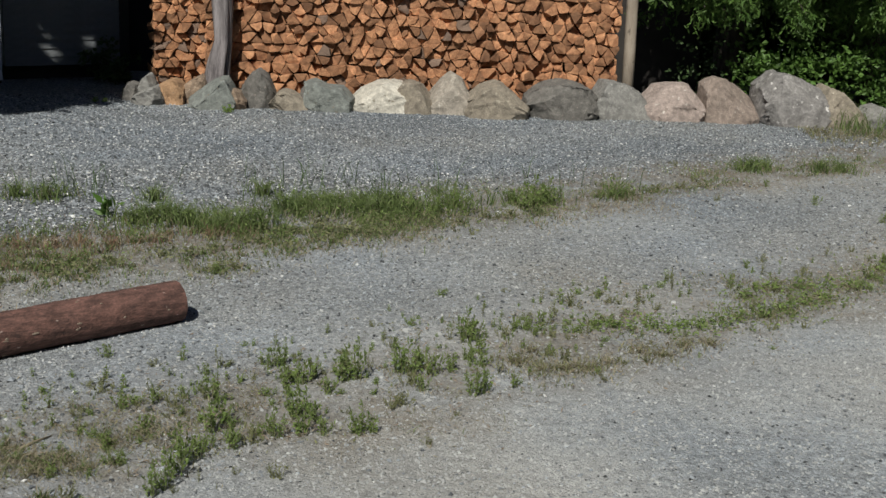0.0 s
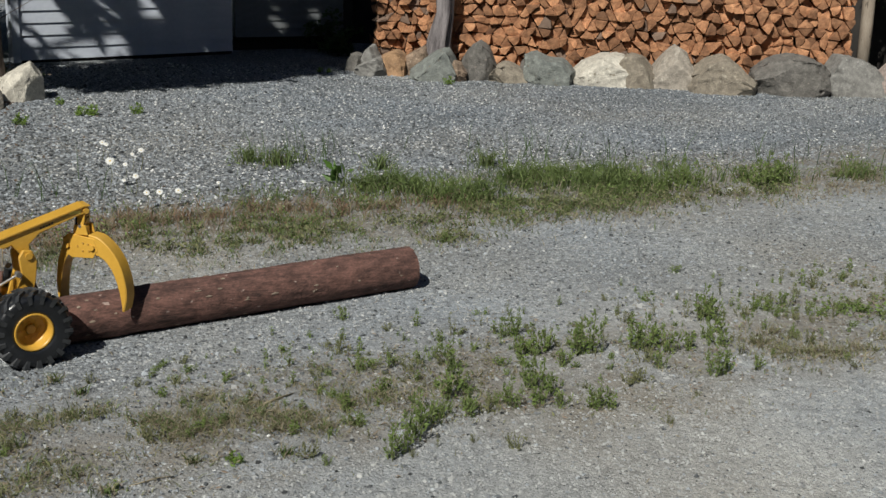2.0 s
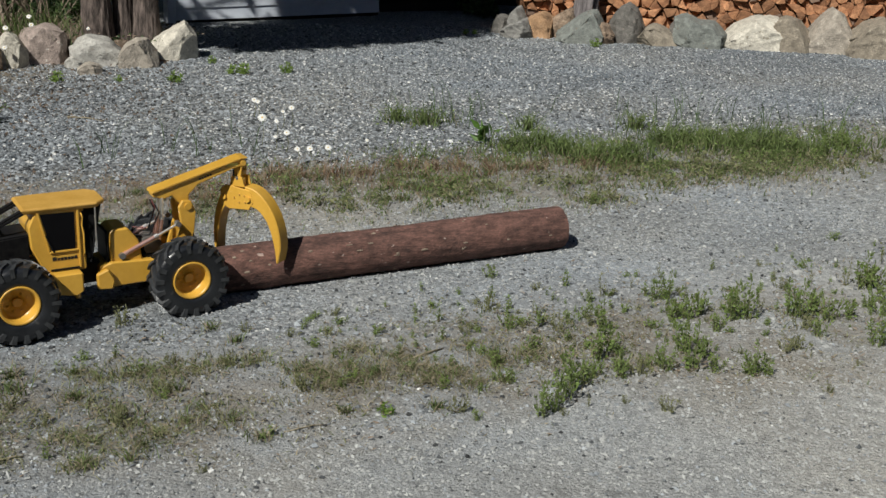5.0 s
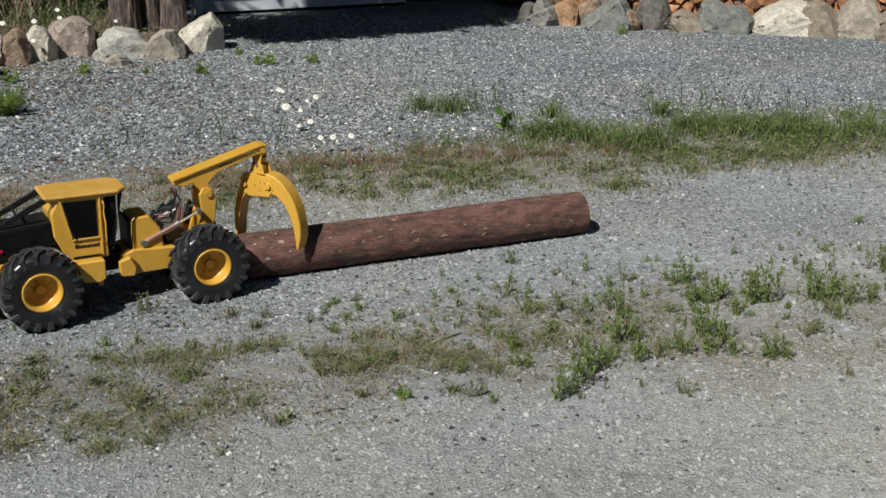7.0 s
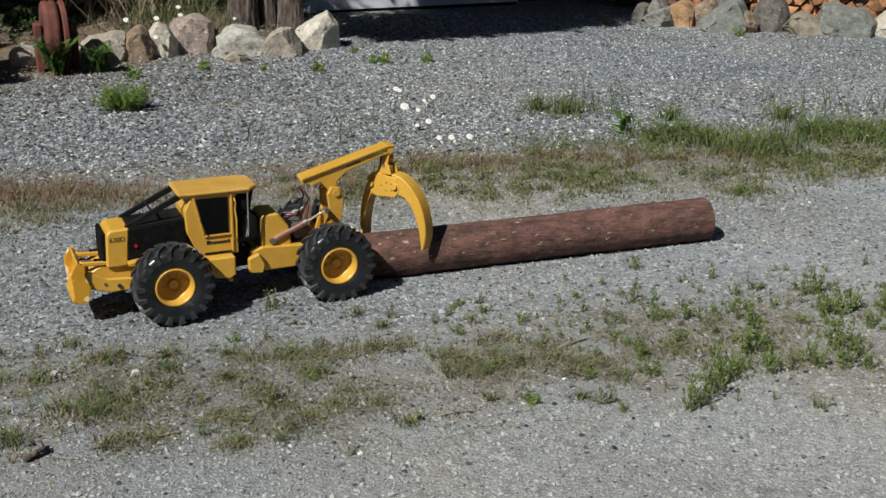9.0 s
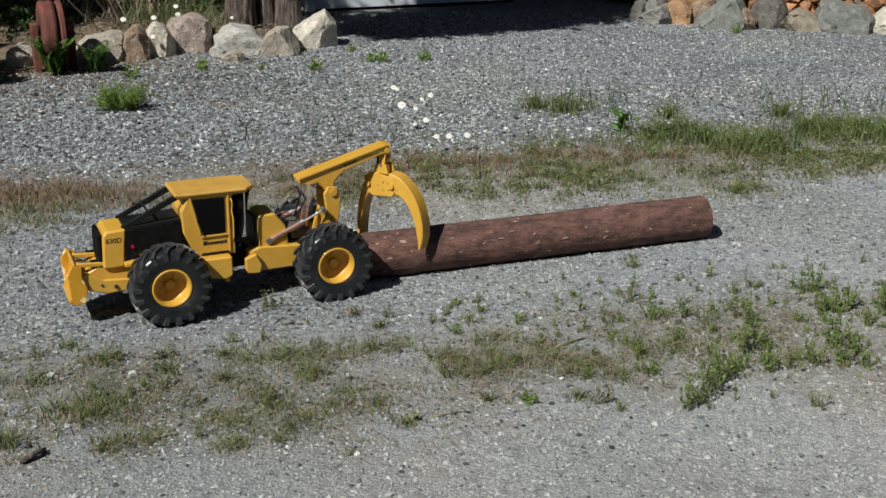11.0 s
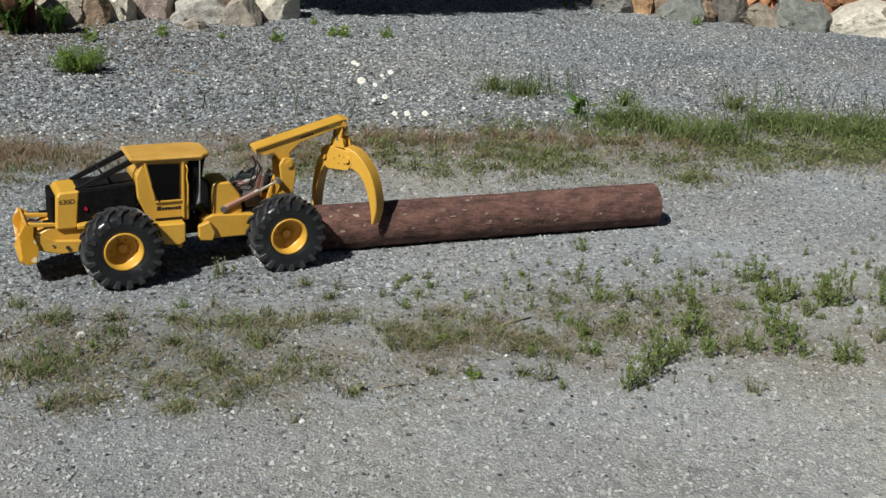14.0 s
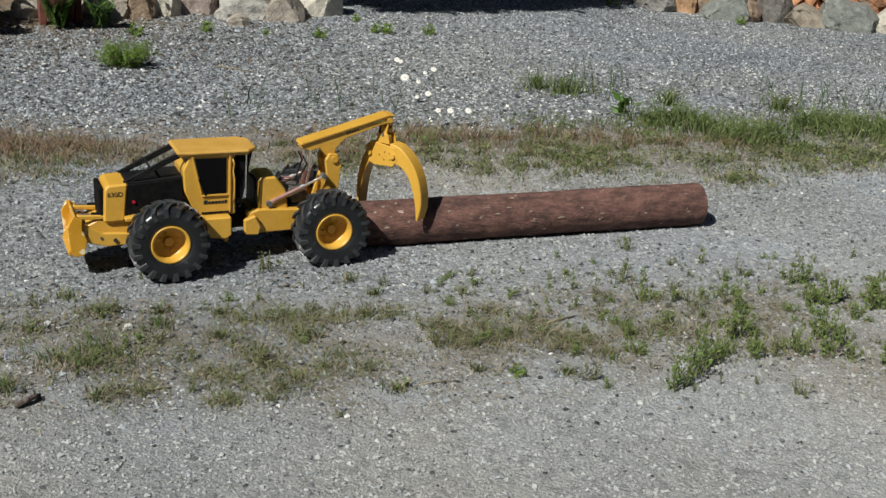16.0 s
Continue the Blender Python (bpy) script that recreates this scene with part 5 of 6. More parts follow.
stuff("dead_grass_flecks", [(*leaves(rng, fleck3[:half:2], 0.020, 0.05, 0.16), 0), (*leaves(rng, fleck3[1:half:2], 0.018, 0.05, 0.22), 1), (*leaves(rng, fleck3[half::2], 0.024, 0.05, 0.16), 0), (*leaves(rng, fleck3[half + 1::2], 0.020, 0.05, 0.25), 1)],
      [STRAW, TWIG], "short dead grass flecks lying on the soil", "dead grass")
# near strip: matted dry weeds to one side, leafy weeds to the other
near_dry = strip(rng, 3800, -0.9, 2.2, 3.24, 0.20, 0.05)
near_olive = strip(rng, 2600, -0.9, 2.3, 3.24, 0.20, 0.10)
near_grn = strip(rng, 1700, -0.9, 6.0, 3.27, 0.20, 0.28)
near_dry2 = strip(rng, 2600, 1.6, 6.4, 3.32, 0.20, 0.05)
near_low = strip(rng, 2000, -0.9, 6.2, 3.32, 0.22, 0.25)
low3 = np.c_[near_low, rng.uniform(0.002, 0.022, len(near_low)) + swell_np(near_low)]
MATS = [(-2.01, 2.77, 0.8), (-1.93, 2.76, 1), (-1.87, 2.81, 1), (-1.82, 2.85, 1), (-1.75, 2.86, 1), (-1.70, 2.90, 0.9), (-1.65, 2.97, 0.8), (-1.58, 3.00, 0.7), (-1.76, 2.75, 0.8), (-1.92, 2.64, 0.7), (-1.77, 2.58, 0.8), (-1.81, 2.42, 0.9),
        (-1.74, 2.42, 1), (-1.71, 2.54, 0.8), (-1.62, 2.44, 1), (-1.61, 2.51, 1), (-1.58, 2.60, 0.8), (-1.56, 2.68, 0.8), (-1.47, 2.64, 0.8), (-1.95, 2.21, 0.8), (-1.90, 2.25, 0.7), (-1.70, 2.30, 0.5)]
STRAW_MATS = [(-1.42, 2.98, 1), (-1.35, 2.97, 1.1), (-1.28, 2.96, 1.1), (-1.23, 3.02, 1), (-1.32, 2.90, 1), (-1.15, 3.10, 0.9), (-1.07, 3.09, 1), (-1.02, 3.11, 0.9), (-1.07, 3.03, 0.8), (-0.95, 3.06, 0.7), (-1.21, 3.16, 0.7), (-1.34, 3.17, 0.6),
              (-0.92, 3.22, 0.8), (-0.84, 3.32, 0.7)]
mat_a, mat_b, mat_c = tuft_spots(rng, MATS + STRAW_MATS, 130, 0.11), tuft_spots(rng, MATS + STRAW_MATS, 110, 0.11), tuft_spots(rng, MATS + STRAW_MATS, 36, 0.10)
straw_at = tuft_spots(rng, STRAW_MATS, 90, 0.12)
DRY_PATCHES = [(0.30, 4.09, 0.9), (0.38, 4.04, 1), (0.46, 4.05, 1.1), (0.54, 4.06, 1), (0.62, 4.13, 0.8), (0.35, 4.21, 0.8), (0.75, 4.26, 0.8), (0.83, 4.22, 0.9), (0.93, 4.35, 0.8), (1.04, 4.37, 0.6)]
LOW_PATCHES = [(0.61, 4.54, 0.8), (0.70, 4.52, 1), (0.83, 4.55, 1), (0.95, 4.55, 1.1), (1.04, 4.57, 1.1), (1.13, 4.62, 0.9)]
MIXED_PATCHES = [(1.22, 4.70, 1.1), (1.33, 4.75, 1.1), (1.44, 4.84, 1.1), (1.56, 4.94, 1.1), (1.66, 5.04, 1.1), (1.31, 4.99, 0.9), (1.47, 5.13, 1), (1.61, 5.20, 1), (1.82, 5.23, 1), (1.98, 5.39, 1), (2.08, 5.55, 0.9)]
dry_at, green_at = tuft_spots(rng, DRY_PATCHES + MIXED_PATCHES, 130, 0.13), tuft_spots(rng, LOW_PATCHES + MIXED_PATCHES, 120, 0.13)
green3 = np.c_[green_at, rng.uniform(0.002, 0.03, len(green_at)) + swell_np(green_at)]
stuff("weed_patches", [(*blades(rng, dry_at, 0.040, 0.0032, 1.5), 0), (*blades(rng, tuft_spots(rng, MIXED_PATCHES + DRY_PATCHES, 120, 0.14), 0.042, 0.0034, 1.6), 1), (*leaves(rng, green3, 0.018, 0.35, 0.4), 2)],
      [STRAW, LEAF_DULL, LEAF], "dry brown and green mats of weeds in the gravel", "weeds")
stuff("weed_mat", [(*blades(rng, mat_a, 0.032, 0.0028, 2.0), 0), (*blades(rng, straw_at, 0.046, 0.0026, 1.7), 0), (*blades(rng, mat_b, 0.036, 0.0030, 1.6), 2), (*blades(rng, mat_c, 0.044, 0.0030, 1.3), 1), (*blades(rng, near_dry, 0.030, 0.0026, 2.1), 0), (*blades(rng, near_olive, 0.030, 0.0030, 1.8), 2),
                   (*blades(rng, near_grn, 0.036, 0.003, 1.5), 1), (*blades(rng, near_dry2, 0.028, 0.0026, 2.0), 0), (*leaves(rng, low3, 0.012, 0.3), 2)],
      [STRAW, GRASS, LEAF_DULL], "matted low weeds and dry grass in the gravel", "weeds")


WEED_RAW = []


def weed_mesh(name, seed, height, spread, stems, leaf, mat):
    """A leafy weed: several stems with whorls of small leaves, denser towards the tips."""
    r = np.random.default_rng(seed)
    sets = []
    pts = []
    for k in range(stems):
        a = r.uniform(0, 2 * np.pi)
        rr = spread * r.random() ** 0.6
        foot = np.array((rr * 0.45 * math.cos(a), rr * 0.45 * math.sin(a), -0.004))
        h = height * r.uniform(0.45, 1.0) * (1 - 0.35 * rr / max(spread, 1e-6))
        tip = np.array((rr * math.cos(a), rr * math.sin(a), h))
        sets.append((*tube([foot, (foot + tip) / 2 + (0, 0, 0.01), tip], [0.0016, 0.0013, 0.0007], 4), 1))
        m = int(9 + h * 250)
        t = r.random(m) ** 0.7
        pts.append(foot + (tip - foot) * t[:, None] + r.normal(0, 0.004, (m, 3)))
    sets.insert(0, (*leaves(r, np.concatenate(pts), leaf, 0.55, 0.34), 0))
    v, f, ix = joined(sets)
    WEED_RAW.append((v, f, mat))
    return mesh_np(name, v, f, [mat, LEAF_DULL], False, ix)


WEEDS = [weed_mesh("weed", 31, 0.165, 0.030, 5, 0.0155, LEAF), weed_mesh("weed", 32, 0.095, 0.052, 7, 0.015, LEAF),
         weed_mesh("weed", 33, 0.065, 0.045, 6, 0.013, LEAF_LIGHT), weed_mesh("weed", 34, 0.05, 0.05, 7, 0.011, LEAF_DULL),
         weed_mesh("weed", 35, 0.04, 0.016, 3, 0.010, LEAF), weed_mesh("weed", 36, 0.10, 0.018, 2, 0.012, LEAF_DULL), weed_mesh("weed", 37, 0.075, 0.055, 9, 0.022, FRESH)]
WEED_WORDS = ["tall leafy green weed in gravel", "bushy green weed in gravel", "fresh light green weed in gravel", "low grey-green weed in gravel", "tiny green seedling in gravel", "thin upright grey-green weed in gravel", "bright green leafy weed on gravel"]


def weed(kind, x, y, size=1.0, turn=0.0):
    ob = new("weed", WEEDS[kind])
    ob.matrix_basis = Matrix.Translation((x, y, swell(x, y))) @ Matrix.Rotation(turn, 4, "Z") @ Matrix.Diagonal((0.86 * size, 0.86 * size, (1.05 if kind > 3 else 1.55) * size, 1))
    return tagged(ob, WEED_WORDS[kind], "weed", "weeds in the gravel")


LEAFY = [(1, -0.72, 2.92, 0.69), (1, -0.70, 2.97, 0.78), (1, -0.69, 3.05, 0.89), (1, -0.69, 3.13, 0.87), (2, -0.66, 3.17, 0.96), (2, -0.64, 3.22, 0.81), (0, -0.68, 3.59, 0.61), (1, -0.65, 3.36, 1.00), (1, -0.63, 3.43, 0.59), (1, -0.55, 3.93, 0.70),
         (1, -0.52, 3.96, 0.66), (2, -0.48, 3.75, 1.10), (2, -0.45, 3.79, 1.23), (2, -0.41, 3.84, 1.12), (1, -0.42, 3.49, 0.90), (1, -0.38, 3.37, 0.99), (2, -0.36, 3.49, 0.92), (1, -0.57, 3.25, 0.67), (1, -0.46, 3.33, 0.72), (3, -0.52, 3.28, 0.99),
         (3, -0.41, 3.06, 0.80), (3, -0.53, 3.08, 0.41), (5, -0.62, 3.02, 0.47)]
SMALL = [(4, -1.08, 3.74, 1.12), (3, -1.05, 3.62, 0.95), (4, -0.99, 3.67, 1.10), (5, -0.90, 3.62, 0.63), (4, -0.87, 3.95, 1.27), (4, -1.18, 3.48, 1.07), (5, -1.10, 3.46, 0.61), (4, -1.26, 3.52, 0.88), (4, -1.12, 3.35, 1.12), (4, -0.77, 3.46, 0.94),
         (4, -0.88, 3.79, 0.71), (5, -0.65, 4.01, 0.51), (4, -0.59, 3.95, 1.15), (2, -0.96, 3.50, 0.77), (2, -0.87, 3.55, 0.77), (2, -0.79, 3.60, 0.66), (2, -0.84, 3.34, 0.79), (2, -0.92, 3.20, 0.71), (2, -0.86, 3.10, 0.64), (3, -0.94, 2.87, 0.85),
         (2, -0.88, 2.84, 0.45), (5, -0.81, 3.02, 0.51), (3, -0.67, 2.95, 0.39), (6, -1.11, 2.80, 0.48), (3, -1.42, 2.37, 0.43)]
FARTHER = [(1, -0.30, 3.82, 0.93), (1, -0.26, 3.86, 0.98), (5, -0.22, 3.93, 0.82), (1, -0.13, 3.94, 0.87), (1, -0.09, 3.91, 0.95), (5, -0.06, 4.04, 0.72), (1, -0.21, 3.39, 0.72), (2, -0.18, 3.41, 0.84), (2, -0.23, 3.40, 0.78), (1, 0.11, 4.27, 0.98),
           (2, 0.14, 4.31, 1.17), (1, 0.14, 3.76, 0.83), (1, 0.17, 3.79, 0.67), (2, 0.27, 3.85, 0.75), (2, -0.04, 3.77, 0.85), (2, 0.00, 3.92, 1.14), (2, 0.06, 3.97, 0.96), (2, 0.16, 4.04, 0.91), (5, 0.20, 4.07, 0.64), (2, -0.32, 3.37, 0.83)]
STREWN = [(5, 0.18, 4.59, 0.62), (5, 0.47, 4.63, 0.72), (2, 0.34, 4.44, 0.78), (2, 0.30, 4.46, 0.71), (5, 0.43, 4.85, 0.75), (4, 0.51, 4.79, 1.61), (4, -0.19, 4.61, 0.71), (5, -0.19, 4.26, 0.66), (4, -0.41, 4.30, 0.90), (4, 1.00, 5.18, 1.35),
          (4, 0.72, 5.02, 1.43), (4, 0.67, 4.89, 1.27), (3, -0.01, 3.34, 0.50), (3, -0.13, 3.61, 0.84), (3, -0.09, 3.63, 0.84), (3, 0.08, 3.57, 0.30), (2, -0.51, 3.35, 0.61), (2, -0.48, 3.37, 0.67), (2, -0.59, 3.28, 0.66), (3, 1.46, 4.61, 0.50), (3, 0.77, 4.15, 0.61)]
for n, (kind, x, y, s) in enumerate(LEAFY + SMALL + FARTHER + STREWN):
    weed(kind, x, y, s * 1.04, n * 1.3)
wr = random.Random(77)
for n in range(150):          # seedlings strewn along the near strip, thicker where the leafy weeds grow
    u, v = wr.uniform(-0.6, 6.2), wr.gauss(3.40, 0.22)
    kind = wr.choice((4, 4, 5, 4, 3, 3, 2, 2)) if u > 1.3 else wr.choice((4, 3, 4))
    x, y = u * ALONG[0] + v * ACROSS[0], u * ALONG[1] + v * ACROSS[1]
    weed(kind, x, y, wr.uniform(0.5, 1.1), wr.uniform(0, 6))
sets = []
for n in range(340):          # and many tiny ones that nobody could count
    u = wr.uniform(0.6, 3.6) if n % 3 else wr.uniform(-1.0, 6.5)
    v = wr.gauss(3.38, 0.19)
    x, y = u * ALONG[0] + v * ACROSS[0], u * ALONG[1] + v * ACROSS[1]
    k, s, a = wr.choice((4, 4, 4, 2, 3)), wr.uniform(0.35, 0.8), wr.uniform(0, 6)
    rv, rf, rm = WEED_RAW[k]
    c, sn = math.cos(a) * s, math.sin(a) * s
    sets.append((np.c_[rv[:, 0] * c - rv[:, 1] * sn + x, rv[:, 0] * sn + rv[:, 1] * c + y, rv[:, 2] * s + swell(x, y)], rf, {2: 1, 3: 2, 4: 0}[k]))
stuff("seedlings", sets, [LEAF, LEAF_LIGHT, LEAF_DULL], "tiny weed seedlings strewn over the gravel", "weeds")
for n in range(26):
    u, v = wr.uniform(-1.0, 6.5), wr.gauss(5.05, 0.22)
    weed(wr.choice((3, 2, 3)), u * ALONG[0] + v * ACROSS[0], u * ALONG[1] + v * ACROSS[1], wr.uniform(0.5, 0.9), wr.uniform(0, 6))
for x, y, s in ((-3.43, 7.46, 1.0), (-3.67, 7.30, 1.0), (-3.74, 7.28, 0.9), (-3.91, 6.84, 1.0), (-4.60, 6.59, 1.0), (-4.25, 6.74, 0.6), (-4.85, 6.20, 1.1), (-4.06, 7.64, 0.7), (-1.73, 9.50, 0.9), (-2.84, 9.72, 0.6), (-2.77, 9.74, 0.5)):
    weed(6, x, y, s * 1.05, x * 7)

for x, y, s in ((0.05, 6.31, 1.1), (-0.02, 6.31, 0.9), (0.12, 6.31, 1.0), (0.44, 6.51, 1.0), (0.50, 6.57, 1.2), (0.58, 6.63, 1.1), (0.53, 6.60, 0.9)):
    weed(1, x, y, s * 1.15, x * 9)

# dock leaves beside the strip
r2 = np.random.default_rng(5)
dock_pts = np.c_[r2.normal(0, 0.02, 16), r2.normal(0, 0.02, 16), r2.uniform(0.0, 0.09, 16)]
dv, df = leaves(r2, dock_pts, 0.085, 0.9, 0.3)
dock = tagged(new("dock_plant", mesh_np("dock_plant", dv, df, BUSH_LEAF)), "broad-leaved dark green dock at the grass edge", "weed")
dock.matrix_basis = pose(-1.67, 5.93, 0)

# feathery shrub on the gravel
r3 = np.random.default_rng(6)
sets, pts = [], []
for k in range(40):
    a, e = r3.uniform(0, 2 * np.pi), r3.uniform(0.3, 1.2)
    ln_ = r3.uniform(0.10, 0.20)
    d = np.array((math.cos(a) * math.cos(e) * 1.15, math.sin(a) * math.cos(e) * 1.15, math.sin(e)))
    foot = np.array((d[0] * 0.05, d[1] * 0.05, 0.0))
    sets.append((*tube([foot, foot + d * ln_ * 0.5, foot + d * ln_ + (0, 0, 0.01)], [0.003, 0.002, 0.0008], 4), 1))
    t = r3.random(150)
    pts.append(foot + d * (ln_ * t)[:, None] + r3.normal(0, 0.010, (150, 3)))
sets.append((*leaves(r3, np.abs(np.concatenate(pts)) * [1, 1, 1] * np.sign(np.concatenate(pts)) + [0, 0, 0.006], 0.020, 0.6, 0.24), 0))
v, f, ix = joined(sets)
shrub = tagged(new("shrub", mesh_np("shrub", v, f, [FRESH, TWIG], False, ix)), "small feathery bright green shrub on the gravel", "shrub")
shrub.matrix_basis = pose(-4.33, 5.41, 0) @ Matrix.Diagonal((0.72, 0.72, 0.9, 1))


# ---- daisies ----
def daisy(x, y, h, face, size):
    top = thing("daisy", "white ox-eye daisy with yellow eye on a thin stem", "flower", pose(x, y, swell(x, y)), "daisies")
    lean = Vector((face[0] * 0.25 * h, face[1] * 0.25 * h, h))
    v, f = tube([(0, 0, 0), lean * 0.5 + Vector((0.01, 0, 0)), lean], [0.0018, 0.0015, 0.0013], 5)
    part("stem", mesh_np("stem", v, f, LEAF_DULL), None, top)
    m = Matrix.Translation(lean) @ Vector((face[0], face[1], 0.9)).to_track_quat("Z", "Y").to_matrix().to_4x4()
    pv, pf = [], []
    for k in range(14):
        a = 2 * math.pi * k / 14
        w = 0.16
        c = [(0.18, -w * 0.5), (0.7, -w), (1.0, -w * 0.4), (1.0, w * 0.4), (0.7, w), (0.18, w * 0.5)]
        b = len(pv)
        pv += [(size * (r * math.cos(a) - s * math.sin(a)), size * (r * math.sin(a) + s * math.cos(a)), size * (0.1 - 0.12 * r * r + 0.03 * (k % 2))) for r, s in c]
        pf.append(tuple(range(b, b + 6)))
    petals = part("petals", mesh_np("petals", pv, pf, PETAL), None, top, "white petals", m)
    bm = bmesh.new()
    bmesh.ops.create_uvsphere(bm, u_segments=10, v_segments=6, radius=size * 0.22, matrix=Matrix.Diagonal((1, 1, 0.5, 1)) @ Matrix.Translation((0, 0, size * 0.15)))
    part("eye", bm, YOLK, petals, "yellow eye", smooth=True)


for x, y, h, sz in ((-2.70, 5.49, 0.142, 0.032), (-3.02, 6.08, 0.10, 0.022), (-2.96, 6.00, 0.11, 0.018), (-2.73, 5.92, 0.11, 0.022), (-2.77, 5.90, 0.09, 0.016), (-2.70, 5.66, 0.09, 0.018), (-2.53, 5.40, 0.10, 0.022), (-2.38, 5.18, 0.08, 0.020),
                    (-2.33, 5.21, 0.08, 0.022), (-2.26, 5.26, 0.08, 0.022), (-2.58, 5.38, 0.08, 0.014), (-2.14, 5.46, 0.08, 0.013)):
    daisy(x, y, h, (0.45, -0.75), sz * 0.74)
for x, y, h, sz in ((-5.54, 7.08, 0.22, 0.026), (-5.37, 6.88, 0.13, 0.024), (-5.16, 6.88, 0.15, 0.022), (-5.27, 7.06, 0.25, 0.024), (-5.24, 7.3, 0.24, 0.024), (-5.28, 7.34, 0.29, 0.022), (-4.94, 7.52, 0.2, 0.018)):
    daisy(x, y, h, (0.45, -0.75), sz * 0.82)


# ---- rusty block at the bed ----
block = thing("rusty_pulley_block", "old rusty iron pulley block standing at the planting bed", "pulley block", pose(-5.465, 6.250, 0.0, 0, 0, -44) @ Matrix.Diagonal((1.0, 0.8, 1.0, 1.0)))
for y0, wd, lab in ((-0.095, 0.115, "broad rusty sheave"), (0.036, 0.045, "narrow rusty flange")):
    bm = lathe([(0.03, 0.0), (0.200, 0.0), (0.212, 0.010), (0.214, wd * 0.35), (0.208, wd * 0.5), (0.214, wd * 0.7), (0.208, wd), (0.03, wd)], 44)
    part("sheave", bm, RUST, block, lab, Matrix.Translation((0, y0, 0.225)), True)
for y0 in (-0.165, 0.105):
    part("cheek", prism([(-0.055, 0.0), (0.055, 0.0), (0.060, 0.16), (0.052, 0.30), (-0.052, 0.30), (-0.060, 0.16)], y0, y0 + 0.055, 0.006), RUST, block, "rusty cheek plate")
part("axle_pin", rod((0, -0.165, 0.225), (0, 0.165, 0.225), 0.03, None, 14), RUST, block, "rusty axle pin")


def fern(x, y, size, turn, fronds=11):
    r = np.random.default_rng(int(abs(x * 100 + y * 37)))
    top = thing("fern", "green fern with arching fronds beside the rocks", "fern", pose(x, y, 0, 0, 0, turn), "ferns")
    for k in range(fronds):
        a = 2 * math.pi * k / fronds + r.uniform(-0.2, 0.2)
        ln_ = size * r.uniform(0.75, 1.1)
        n = 36
        t = np.linspace(0.06, 1, n)
        px_, pz = ln_ * (0.22 * t + 0.26 * t * t), ln_ * (1.20 * t - 0.42 * t * t)
        verts, faces = [], []
        for i in range(n - 1):
            w = ln_ * 0.29 * math.sin(math.pi * min(1, t[i] * 0.85 + 0.12)) + 0.004
            for s in (-1, 1):
                b = len(verts)
                verts += [(px_[i], 0, pz[i]), (px_[i] - ln_ * 0.008, s * w * 0.45, pz[i] + 0.006), (px_[i] + ln_ * 0.035, s * w, pz[i] - 0.006), (px_[i] + ln_ * 0.034, s * w * 0.45, pz[i] + 0.006)]
                faces.append((b, b + 1, b + 2, b + 3))
        part("frond", mesh_np("frond", verts, faces, DARK_LEAF if k % 3 == 0 else BUSH_LEAF), None, top, m=Matrix.Rotation(a, 4, "Z"))


fern(-5.35, 6.10, 0.30, 10, 15)
fern(-5.17, 6.28, 0.22, 60, 13)
fern(-5.60, 5.60, 0.36, 0, 17)
fern(-5.86, 5.82, 0.42, 30, 17)
fern(-5.95, 6.05, 0.40, 70, 15)

# planting bed behind the rocks: litter mound, grass, dry twigs
br = np.random.default_rng(9)
mv, mf = [], []
NX, NY = 26, 16
for j in range(NY + 1):
    for i in range(NX + 1):
        u, w = i / NX, j / NY
        x, y = -6.6 + 2.5 * u - 0.75 * w, 6.25 + 1.25 * u + 1.25 * w
        rise = 0.16 * min(1, w * 3.2) * min(1, (1 - u) * 5) * min(1, u * 6 + 0.3)
        mv.append((x, y, -0.02 + rise + 0.035 * noise.noise(Vector((x * 3, y * 3, 1.0))) * min(1, w * 4)))
for j in range(NY):
    for i in range(NX):
        a = j * (NX + 1) + i
        mf.append((a, a + 1, a + NX + 2, a + NX + 1))
LITTER = material("needle_litter", (0.065, 0.047, 0.034), (0.18, 0.130, 0.092), 0.06, 0.95, 0.8, 0.012, depth=0.01)
tagged(new("planting_bed", mesh_np("planting_bed", mv, mf, LITTER, True)), "brown needle litter mounded behind the rocks", "planting bed", kind="structure")
bed = np.c_[br.normal(-5.42, 0.22, 260), br.normal(7.45, 0.16, 260)]
bv, bf = blades(br, bed, 0.27, 0.006, 0.8)
bv[:, 2] += 0.12
dryb = np.c_[br.uniform(-7.0, -4.9, 600), br.uniform(7.1, 8.6, 600)]
cv, cf = blades(br, dryb, 0.20, 0.006, 1.2)
cv[:, 2] += 0.10
lit_x, lit_y = br.uniform(-6.9, -4.4, 5200), br.uniform(6.5, 8.6, 5200)
lit_ok = (lit_y > 7.12 + (lit_x + 5.3) * 0.52) & (lit_y < 8.5 - (lit_x + 5.3) * 0.4)
lit = np.c_[lit_x, lit_y, 0.13 + br.normal(0, 0.02, 5200)][lit_ok]
half = len(lit) // 2
stuff("leaf_litter", [(*leaves(br, lit[:half], 0.035, 0.25, 0.3), 0), (*leaves(br, lit[half:], 0.03, 0.4, 0.35), 1)], [TWIG, DARK_LEAF], "brown leaf litter and low green growth on the bed", "leaf litter")
stuff("bed_grass", [(bv, bf, 0), (cv, cf, 1)], [GRASS, STRAW], "long green and dry grass in the planting bed", "grass")
sets = []
